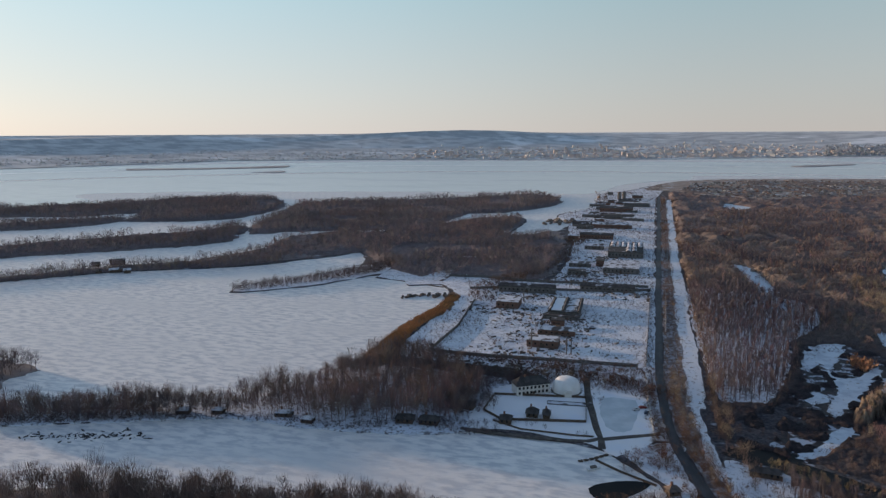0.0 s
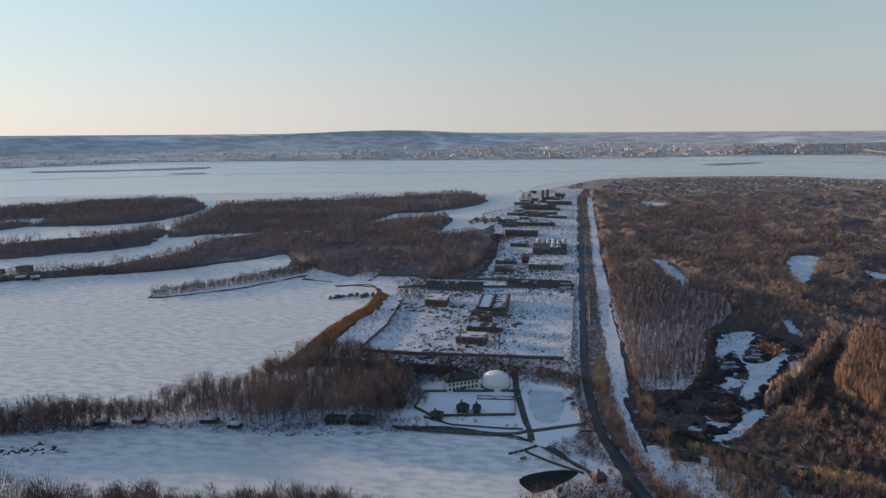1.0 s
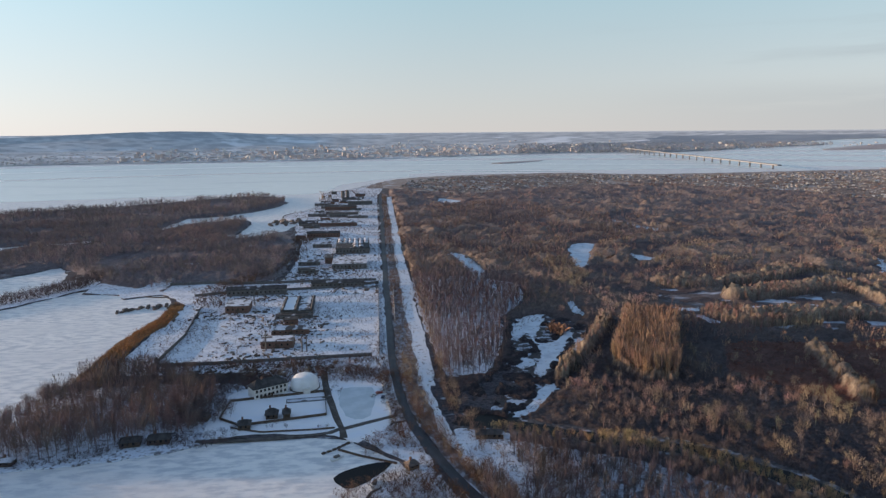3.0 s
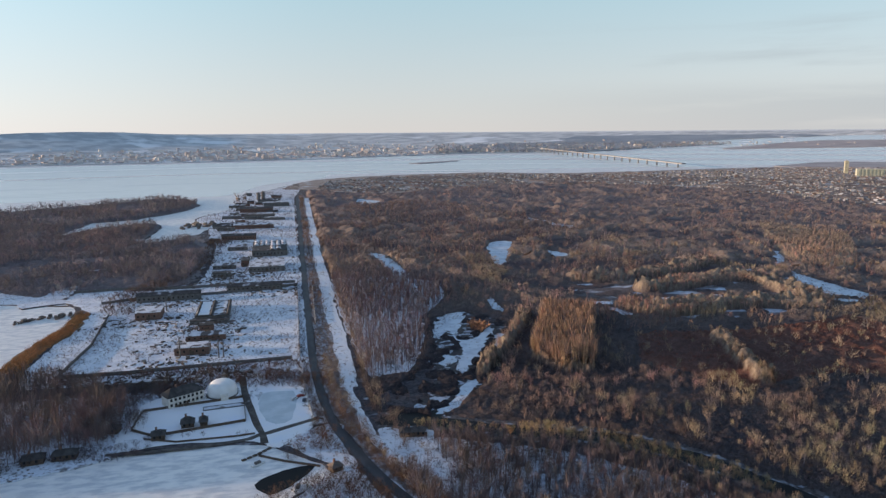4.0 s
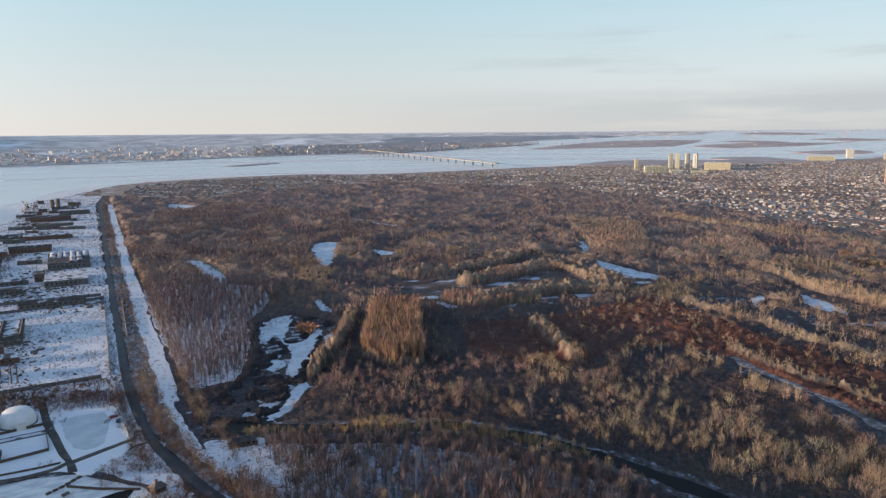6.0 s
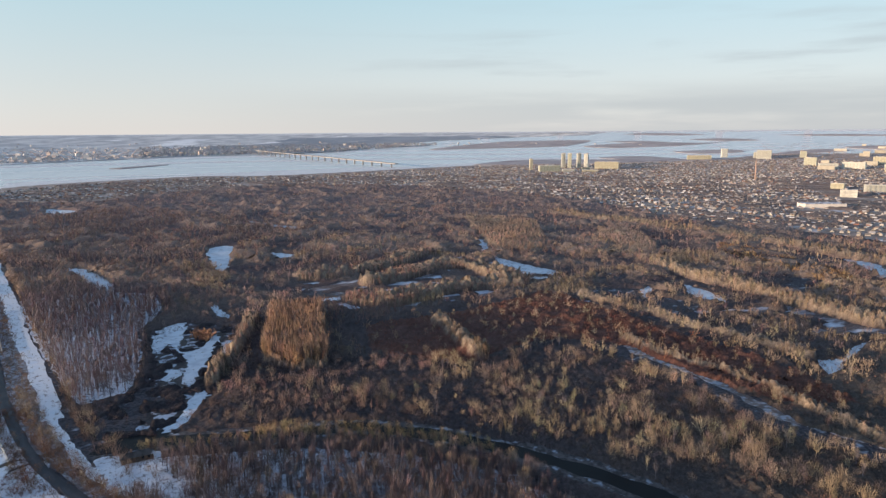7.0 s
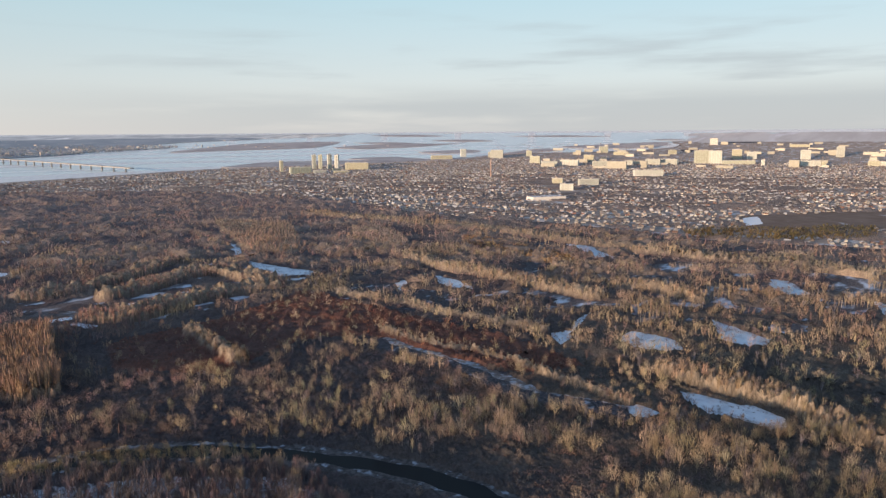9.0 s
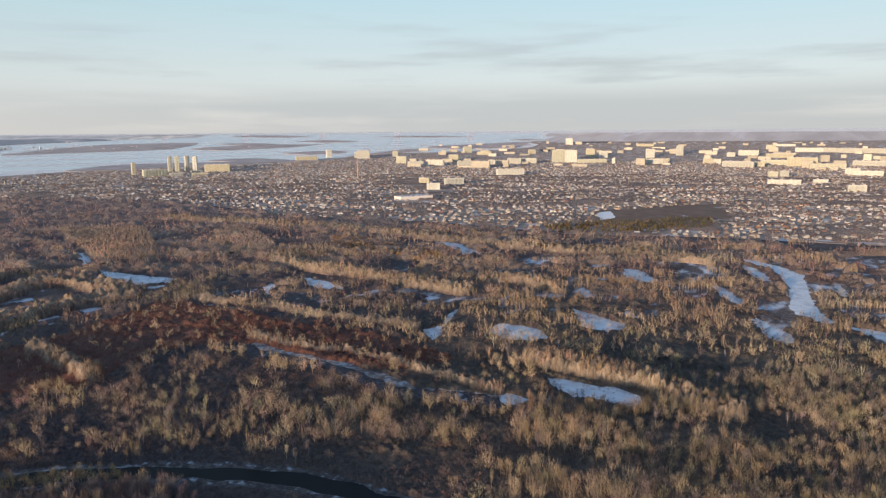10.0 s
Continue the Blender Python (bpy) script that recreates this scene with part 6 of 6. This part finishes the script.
def chimney(x, y, h, r, material, label):
    ob = thing("chimney", x, y, 0.7, 0, label, "chimney")
    n = 10
    bm = bmesh.new()
    rings = [[bm.verts.new((rr * math.cos(6.2832 * k / n), rr * math.sin(6.2832 * k / n), z)) for k in range(n)] for z, rr in ((0, r), (h, r * 0.65))]
    for k in range(n):
        bm.faces.new((rings[0][k], rings[0][(k + 1) % n], rings[1][(k + 1) % n], rings[1][k]))
    bm.faces.new(rings[1])
    part("shaft", bm, material, ob)
    bm = bmesh.new()
    for z in (h - 0.6, h * 0.6):
        box(bm, -r * 0.85, -r * 0.85, z, r * 0.85, r * 0.85, z + 0.4)
    part("collar", bm, M_STEEL, ob)


# A paler copy of the brick with sunlight put into the colour.
M_BRICKPALE = two_tone("sunlit pale red brick", (0.40, 0.27, 0.21), (0.48, 0.35, 0.28), 0.5, 0.35, 0.65, 0.9)
for x, y, h in ((-75, 464, 14), (-50, 457, 11), (-47, 458, 10), (-104, 596, 10)):
    chimney(x, y, h, 0.5, M_CONC, "thin weathered chimney of the old factory")
chimney(1875, 1095, 58, 1.9, M_BRICKPALE, "tall thin reddish chimney standing in the town")
shed("sports_hall", 1270, 640, 76, 30, 8, -35, "flat", M_PLASTER, M_ROOFSNOW, "long pale sports hall at the town's edge", False, 1)

for x, y, w, d, h, roof in ((-592, 640, 16, 8, 5.0, M_TAR), (-606, 628, 8, 6, 3.5, M_TAR), (-562, 606, 12, 5, 2.8, M_ROOFSNOW), (-545, 608, 7, 5, 3.0, M_ROOFSNOW), (-575, 600, 6, 4, 2.2, M_TAR)):
    shed("boathouse", x, y, w, d, h, 40, "gable", M_WOOD, roof, "small dark timber boathouse on the snowy shore", True, 1.5, "boathouses by the lake")


# fences and walls of panels
def fence(line, height, material, label, length=3.0, thick=0.18):
    ob = thing("fence", line[0][0], line[0][1], 0.7, 0, label, "fence")
    src, post = None, None
    for (ax, ay), (bx, by) in zip(line[:-1], line[1:]):
        n = max(1, round(math.hypot(bx - ax, by - ay) / length))
        turn = math.degrees(math.atan2(by - ay, bx - ax))
        for i in range(n):
            x, y = ax + (bx - ax) * i / n - line[0][0], ay + (by - ay) * i / n - line[0][1]
            if src is None:
                src = part("panel", boxes((0.15, -thick / 2, 0.05, length - 0.05, thick / 2, height)), material, ob)
                post = part("post", boxes((-0.1, -thick * 0.8, 0, 0.1, thick * 0.8, height + 0.15)), material, ob)
                src.matrix_basis = post.matrix_basis = pose(x, y, 0, 0, 0, turn)
            else:
                share("panel", src, ob, pose(x, y, 0, 0, 0, turn))
                share("post", post, ob, pose(x, y, 0, 0, 0, turn))


fence([(-142, 438), (-103, 437), (-59, 440), (-3, 443)], 2.4, M_CONC, "grey concrete panel wall in front of the factory grounds")
fence([(-142, 438), (-139, 503), (-147, 589)], 2.4, M_CONC, "grey concrete panel wall along the reed bed")
fence([(-163, 633), (-137, 643), (-73, 649), (-30, 654), (4, 670)], 2.4, M_CONC, "grey concrete panel wall across the factory grounds", 4.0)
fence([(-199, 685), (-163, 688), (-111, 680), (-60, 683), (2, 682)], 2.6, M_CONC, "grey concrete panel wall behind the factory hall", 4.0)
fence([(2, 445), (3, 560), (4, 680)], 2.2, M_CONC, "grey concrete panel wall beside the road", 4.0)
fence([(-82, 348), (-81, 372), (-64, 375), (-30, 381), (-27, 347), (-70, 338), (-82, 348)], 1.5, M_WOOD, "dark timber fence round the snowy garden", 3.0)
fence([(3, 428), (3, 400), (5, 365), (7, 340)], 1.6, M_PLASTER, "pale concrete fence beside the road", 3.0)
fence([(15.5, 529), (16.5, 590), (18, 660)], 1.8, M_PLASTER, "sunlit pale fence on the far verge of the road", 4.0)
fence([(-74, 336), (-58, 329), (-30, 329), (-22, 330)], 1.0, M_WOOD, "dark timber fence along the bay shore", 3.0)


# ======== the estate by the bay ========
def dome():
    ob = thing("air_dome", -42, 389, 0.75, 12, "white air-supported dome hall standing in snow", "dome")
    bm = bmesh.new()
    n, m = 28, 10
    rings = []
    for j in range(m):
        a = math.pi / 2 * j / m
        rr, z = math.cos(a) ** 0.5, math.sin(a) ** 0.85
        rings.append([bm.verts.new((8.2 * rr * math.cos(6.2832 * k / n), 8.2 * rr * math.sin(6.2832 * k / n), 8.4 * z)) for k in range(n)])
    top = bm.verts.new((0, 0, 8.45))
    for j in range(m - 1):
        for k in range(n):
            bm.faces.new((rings[j][k], rings[j][(k + 1) % n], rings[j + 1][(k + 1) % n], rings[j + 1][k]))
    for k in range(n):
        bm.faces.new((rings[-1][k], rings[-1][(k + 1) % n], top))
    for f in bm.faces:
        f.smooth = True
    part("skin", bm, M_FABRIC, ob)
    bm = bmesh.new()
    for k in range(n):
        a, b = 6.2832 * k / n, 6.2832 * (k + 1) / n
        bar(bm, (8.4 * math.cos(a), 8.4 * math.sin(a), 0.3), (8.4 * math.cos(b), 8.4 * math.sin(b), 0.3), 0.6)
    part("anchor_ring", bm, M_CONC, ob)
    part("entrance", boxes((-2, -10.2, 0, 2, -7.6, 3)), M_PLASTER, ob)


dome()


def manor(x, y, turn, w, d, h, rh, wall_mat, roof_mat, name, label, floors=2):
    ob = thing(name, x, y, 0.75, turn, label, "house")
    part("wall", boxes((0, 0, 0, w, d, h)), wall_mat, ob)
    bm = bmesh.new()
    o = 0.6
    v = [bm.verts.new(q) for q in ((-o, -o, h), (w + o, -o, h), (w + o, d + o, h), (-o, d + o, h), (d * 0.35, d / 2, h + rh), (w - d * 0.35, d / 2, h + rh))]
    for f in ((0, 1, 5, 4), (1, 2, 5), (2, 3, 4, 5), (3, 0, 4), (0, 3, 2, 1)):
        bm.faces.new([v[i] for i in f])
    top = part("roof", bm, roof_mat, ob)
    for f in range(floors):
        z = 0.9 + f * 2.8
        for k in range(int(w / 2.4)):
            a = 0.8 + k * 2.4
            win = part("window", boxes((a, -0.1, z, a + 0.12, 0.06, z + 1.5), (a + 1.18, -0.1, z, a + 1.3, 0.06, z + 1.5), (a + 0.12, -0.1, z, a + 1.18, 0.06, z + 0.12), (a + 0.12, -0.1, z + 1.38, a + 1.18, 0.06, z + 1.5)), M_WOOD, ob)
            part("pane", boxes((a + 0.12, -0.05, z + 0.12, a + 1.18, 0.05, z + 1.38)), M_GLASS, win, "dark glass")
    part("door", boxes((w / 2 - 0.6, -0.1, 0, w / 2 + 0.6, 0.02, 2.1)), M_WOOD, ob)
    part("chimney", boxes((w * 0.3, d * 0.45, h + rh * 0.4, w * 0.3 + 0.9, d * 0.45 + 0.9, h + rh + 1.2)), M_BRICK, top, "brick chimney")
    return ob


manor(-68, 373, 32, 20, 9, 5.8, 4.0, M_PLASTER, M_TAR, "manor_house", "white two-storey house with a steep dark hipped roof")
manor(-58, 345, 5, 6, 6, 2.4, 2.8, M_WOOD, M_TAR, "garden_pavilion", "dark timber garden pavilion with a pointed roof", 1)
manor(-49, 344, 5, 3.5, 7, 3.0, 2.2, M_WOOD, M_TAR, "garden_hut", "tall dark timber hut in the snowy garden", 1)
for x, y, w, t in ((-122, 319, 9, 8), (-110, 321, 10, 4), (-103, 346, 7, 20), (-94, 347, 6, -10), (-70, 333, 6, 5)):
    manor(x, y, t, w, 6, 2.6, 2.0, M_WOOD, M_TAR, "cottage", "dark timber shore cottage with a low roof", 1)
for x, y, w, t in ((-187, 309, 9, 10), (-170, 306, 6, 0), (-240, 297, 7, 15), (-222, 303, 6, 10), (-340, 270, 9, 20)):
    manor(x, y, t, w, 5, 2.3, 1.2, M_WOOD, M_ROOFSNOW, "boat_house", "dark timber boat house with a snowy roof at the ice", 1)
manor(13, 281, 25, 5, 4.5, 2.2, 1.8, M_WOOD, M_STEEL, "gatehouse", "small dark timber gatehouse with a rusty roof by the road", 1)
manor(47, 309, -5, 13, 5, 2.6, 1.6, M_WOOD, M_TAR, "park_lodge", "long timber lodge with a dark roof by the stream", 1)


def basin():
    ob = thing("garden_pool", -50, 366, 0.76, 6, "covered rectangular garden pool with a raised dark rim", "pool")
    part("rim", boxes((0, 0, 0, 22, 0.5, 0.5), (0, 4.5, 0, 22, 5, 0.5), (0, 0.5, 0, 0.5, 4.5, 0.5), (21.5, 0.5, 0, 22, 4.5, 0.5)), M_CONC, ob)
    part("cover", boxes((0.5, 0.5, 0, 21.5, 4.5, 0.3)), M_ROOFSNOW, ob)


basin()


def pier(points, width, label):
    ob = thing("jetty", points[0][0], points[0][1], 0.02, 0, label, "jetty")
    for (ax, ay), (bx, by) in zip(points[:-1], points[1:]):
        n = max(1, int(math.hypot(bx - ax, by - ay) / 2.2))
        turn = math.degrees(math.atan2(by - ay, bx - ax))
        for i in range(n):
            x, y = ax + (bx - ax) * i / n - points[0][0], ay + (by - ay) * i / n - points[0][1]
            c = part("pontoon", boxes((0.05, -width / 2, 0, 2.1, width / 2, 0.6)), M_WOOD, ob)
            c.matrix_basis = pose(x, y, 0, 0, 0, turn)


pier([(-14, 314), (-20, 308), (-27, 303)], 1.3, "dark timber jetty frozen into the bay")
pier([(-19, 307), (-8, 299), (8, 290)], 1.1, "dark timber jetty leading to the open water")
pier([(-250, 662), (-205, 640), (-190, 636)], 2.0, "dark timber jetty at the boat harbour")
pier([(-300, 655), (-270, 676), (-245, 700)], 2.0, "dark timber jetty beside the peninsula")


def boat(x, y, turn, length, label, paint=M_STEEL):
    ob = thing("boat", x, y, 0.02, turn, label, "boat", "boats frozen into the ice")
    bm = bmesh.new()
    w, h, n = length * 0.15, length * 0.13, 7
    rows = []
    for i in range(n):
        t = i / (n - 1)
        ww = w * (1 - max(0, t - 0.45) ** 2 * 3.2)
        rows.append([bm.verts.new((length * (t - 0.5), s * ww * f, z)) for s, f, z in ((-1, 1, h), (-1, 0.6, 0), (1, 0.6, 0), (1, 1, h))])
    for a, b in zip(rows[:-1], rows[1:]):
        for k in range(3):
            bm.faces.new((a[k], a[k + 1], b[k + 1], b[k]))
        bm.faces.new((a[3], a[0], b[0], b[3]))
    bm.faces.new(rows[0])
    bm.faces.new(rows[-1][::-1])
    part("hull", bm, paint, ob)
    part("cabin", boxes((-length * 0.25, -w * 0.65, h, length * 0.15, w * 0.65, h + length * 0.13)), M_CONC, ob)
    part("windscreen", boxes((length * 0.15, -w * 0.55, h, length * 0.17, w * 0.55, h + length * 0.1)), M_GLASS, ob)


boat(-2, 272, 80, 8, "white hull laid up on the snowy shore", M_PAINT)
boat(-19, 298, 35, 7, "small white motor boat frozen in beside the jetty", M_PAINT)
_rng = random.Random(7)
for i in range(9):
    boat(-214 + i * 5 + _rng.uniform(-1, 1), 588 + i * 2.2 + _rng.uniform(-4, 4), _rng.uniform(60, 120), _rng.uniform(8, 14), "laid-up river boat in the frozen harbour")
for i in range(10):
    boat(-165 + i * 5, 1130 + (i * 37) % 60, _rng.uniform(0, 180), _rng.uniform(12, 22), "laid-up river vessel in the frozen inlet")


# ======== poles along the road ========
def utility_poles():
    bm = bmesh.new()
    for z0, z1, w in ((0, 4, 0.14), (4, 8.2, 0.11)):
        box(bm, -w, -w, z0, w, w, z1)
    first = thing("utility_pole", 23, 340, 0.7, 0, "weathered timber utility pole beside the road", "pole", "poles along the road")
    part("post", bm, M_WOOD, first)
    part("crossarm", boxes((-1.1, -0.07, 7.4, 1.1, 0.07, 7.58)), M_WOOD, first)
    bm = bmesh.new()
    for x in (-1.0, -0.4, 0.4, 1.0):
        box(bm, x - 0.06, -0.06, 7.58, x + 0.06, 0.06, 7.8)
    part("insulator", bm, M_PLASTER, first)
    for k in range(1, 20):
        y = 340 + 42 * k
        copy_thing(first, pose(float(np.interp(y, [340, 420, 600, 1100, 1400], [23, 21, 19.5, 23, 26])), y, 0.7, 0, 0, 3 * math.sin(k)))


utility_poles()


# ======== parked cars ========
# The cars are made up, in place of small coloured structures.
def parked_car(x, y, turn, colour, word):
    paint, nt, bs = surface(word + " car paint", 0.35)
    bs.inputs["Base Color"].default_value = (*colour, 1)
    ob = thing("parked_car", x, y, 0.8, turn, word + " car by the estate, standing in for a coloured structure", "car", "cars parked by the estate")
    bm = bmesh.new()
    side = [(-2.1, 0.35), (-2.15, 0.8), (-1.75, 0.95), (-1.25, 1.45), (0.55, 1.45), (1.1, 0.98), (2.05, 0.85), (2.15, 0.35)]
    rows = [[bm.verts.new((px, sy * (0.72 if pz > 1.2 else 0.86), pz)) for px, pz in side] for sy in (-1, 1)]
    n = len(side)
    for k in range(n):
        bm.faces.new((rows[0][k], rows[0][(k + 1) % n], rows[1][(k + 1) % n], rows[1][k]))
    bm.faces.new(rows[0][::-1])
    bm.faces.new(rows[1])
    part("body", bm, paint, ob)
    for sy in (-1, 1):
        part("side_window", boxes((-1.2, sy * 0.83 - 0.02, 1.0, 0.7, sy * 0.83 + 0.02, 1.32)), M_GLASS, ob, "dark glass")
    for wx in (-1.35, 1.35):
        for sy in (-1, 1):
            bm = bmesh.new()
            bmesh.ops.create_cone(bm, cap_ends=True, segments=12, radius1=0.33, radius2=0.33, depth=0.22, matrix=Matrix.Translation((wx, sy * 0.8, 0.33)) @ Matrix.Rotation(math.pi / 2, 4, "X"))
            part("wheel", bm, M_TAR, ob, "dark wheel")


for x, y, turn, colour, word in ((1.0, 374.5, 20, (0.30, 0.05, 0.04), "red"), (-2.5, 371.0, 35, (0.55, 0.55, 0.56), "silver"), (3.0, 368.0, 80, (0.05, 0.06, 0.09), "dark blue"), (11.5, 352.0, 98, (0.60, 0.60, 0.58), "white")):
    parked_car(x, y, turn, colour, word)


# ======== port ========
def crane(x, y, turn, h):
    ob = thing("port_crane", x, y, 0.6, turn, "dark steel portal crane on the quay", "crane", "port cranes")
    bm = bmesh.new()
    for sx, sy in ((-4, -4), (4, -4), (4, 4), (-4, 4)):
        bar(bm, (sx, sy, 0), (sx * 0.5, sy * 0.5, h * 0.45), 0.9)
    part("portal", bm, M_STEEL, ob)
    part("cab", boxes((-3, -2.5, h * 0.45, 3.5, 2.5, h * 0.62)), M_STEEL, ob)
    bm = bmesh.new()
    bar(bm, (2, 0, h * 0.58), (h * 0.75, 0, h * 1.05), 1.0)
    bar(bm, (-1, 0, h * 0.6), (-1, 0, h * 0.95), 0.8)
    bar(bm, (-1, 0, h * 0.95), (h * 0.75, 0, h * 1.05), 0.4)
    part("jib", bm, M_STEEL, ob)


crane(-104, 1500, 120, 22)
crane(-92, 1530, 70, 20)
for i, (x, y, h) in enumerate(((-66, 1592, 15), (-56, 1598, 16))):
    ob = thing("silo", x, y, 0.6, 0, "grey concrete grain silo at the port", "silo", "port silos")
    bm = bmesh.new()
    bmesh.ops.create_cone(bm, cap_ends=True, segments=14, radius1=4, radius2=4, depth=h, matrix=Matrix.Translation((0, 0, h / 2)))
    part("barrel", bm, M_CONC, ob)
    bm = bmesh.new()
    bmesh.ops.create_cone(bm, cap_ends=True, segments=14, radius1=4.2, radius2=0.6, depth=2, matrix=Matrix.Translation((0, 0, h + 1.001)))
    part("cap", bm, M_STEEL, ob)

# scrub, reeds and rubble of the factory grounds and the estate
scrub = [zone(INDUSTRY, 4.0, 2.0, "bush", (0.12, 0.09, 0.078), 401, (BROWN, 0.4), ([(-80, 340), (-82, 378), (-30, 384), (-26, 340)], [(-25, 340), (-20, 385), (2, 385), (2, 340)]), (13, 0.44))]
scrub.append(zone(INDUSTRY, 11, 4.5, "round", (0.15, 0.11, 0.095), 410, None, ([(-86, 325), (-82, 400), (6, 400), (6, 325)],)))
scrub.append(zone([(-128, 402), (-95, 432), (-5, 436), (0, 404), (-60, 400)], 2.8, 3.2, "bush", (0.12, 0.09, 0.08), 411, (RED, 0.2), (), (12, 0.3)))
scrub.append(zone([(-128, 402), (-95, 432), (-5, 436), (0, 404), (-60, 400)], 8, 7, "round", (0.14, 0.105, 0.095), 412, (TAN, 0.2)))
scrub.append(band([(-142, 432), (-60, 432), (-3, 436)], 14, 3.2, 4, "bush", (0.17, 0.11, 0.085), 402))
scrub.append(band([(-100, 400), (-70, 405), (-20, 410), (0, 400)], 22, 3.2, 3.5, "bush", (0.16, 0.105, 0.085), 403))
scrub.append(zone([(-179, 412), (-182, 465), (-181, 505), (-173, 555), (-175, 610), (-164, 600), (-161, 540), (-168, 500), (-167, 460), (-157, 410)], 1.5, 2.8, "bush", (0.34, 0.19, 0.09), 404))
scrub.append(band([(-4, 300), (8, 310), (10, 350), (4, 400), (4, 470)], 9, 3.0, 2.6, "bush", (0.17, 0.12, 0.09), 405))
scrub.append(band([(-5, 262), (10, 270), (20, 255), (5, 235)], 26, 3.2, 5, "bush", (0.15, 0.105, 0.085), 406))
scrub.append(band([(-140, 600), (-150, 650), (-120, 720), (-100, 820), (-95, 960)], 26, 5, 5, "bush", (0.16, 0.11, 0.09), 407))
scrub.append(zone([(-112, 325), (-88, 332), (-74, 350), (-84, 374), (-72, 396), (-110, 404)], 5, 7.5, "round", (0.15, 0.12, 0.125), 413, (BROWN, 0.4)))
scrub.append(zone([(-104, 332), (-84, 334), (-78, 352), (-84, 376), (-70, 396), (-58, 404), (-104, 412)], 4.6, 6.5, "round", (0.17, 0.13, 0.125), 415, (DARK, 0.3), (), (14, 0.35)))
scrub.append(zone([(-104, 332), (-84, 334), (-80, 352), (-86, 376), (-72, 396), (-58, 404), (-104, 412)], 4.0, 2.4, "bush", DARK, 416, (BROWN, 0.3), (), (10, 0.4)))
scrub.append(band([(-104, 321), (-90, 318), (-78, 319), (-70, 325)], 6, 3.0, 3.6, "bush", (0.13, 0.095, 0.09), 417, (DARK, 0.4)))
scrub.append(band([(-96, 328), (-78, 330), (-72, 336)], 7, 2.6, 2.6, "bush", DARK, 414))
plant("scrub", np.vstack(scrub), "brown weeds, reeds and low scrub in the snow", "bushes", 409)


def rubble():
    """Broken concrete and scrap strewn round the factory buildings."""
    rng = np.random.default_rng(501)
    n = 1100
    near = np.array([(-76, 545), (-123, 564), (-70, 520), (-76, 495), (-79, 462), (-45, 738), (-80, 722), (-110, 625), (-20, 650), (-60, 690), (-46, 835), (-90, 975), (-60, 425), (-100, 425)])
    c = near[rng.integers(len(near), size=n)]
    x, y = c[:, 0] + rng.normal(6, 20, n), c[:, 1] + rng.normal(-3, 11, n)
    x = np.minimum(x, 2)
    col = np.where(rng.random((n, 1)) < 0.7, np.array([(0.10, 0.085, 0.075)]), np.array([(0.24, 0.22, 0.20)]))
    t, cc = settle(unit_block(), x, y, rng.uniform(0, 3.14, n), rng.uniform(0.6, 4.5, n), rng.uniform(0.4, 1.4, n), rng.uniform(0.3, 1.3, n), col, col, 0.7)
    n = 90
    s = rng.random(n)
    x, y = -298 + 60 * s + rng.normal(0, 3.0, n), 253 + 19 * s + rng.normal(0, 3.0, n)
    dark = np.tile((0.05, 0.044, 0.042), (n, 1)) * rng.uniform(0.6, 1.5, (n, 1))
    t3, c3 = settle(unit_block(), x, y, rng.uniform(0, 3.14, n), rng.uniform(0.8, 3.5, n), rng.uniform(0.3, 1.0, n), rng.uniform(0.1, 0.4, n), dark, dark, 0.0)
    soup("driftwood", t3, c3, M_BLOCK, "dark driftwood and reed mats frozen into the bay ice", "driftwood")
    soup("rubble", t, cc, M_BLOCK, "broken concrete and scrap in the snow", "rubble")


rubble()
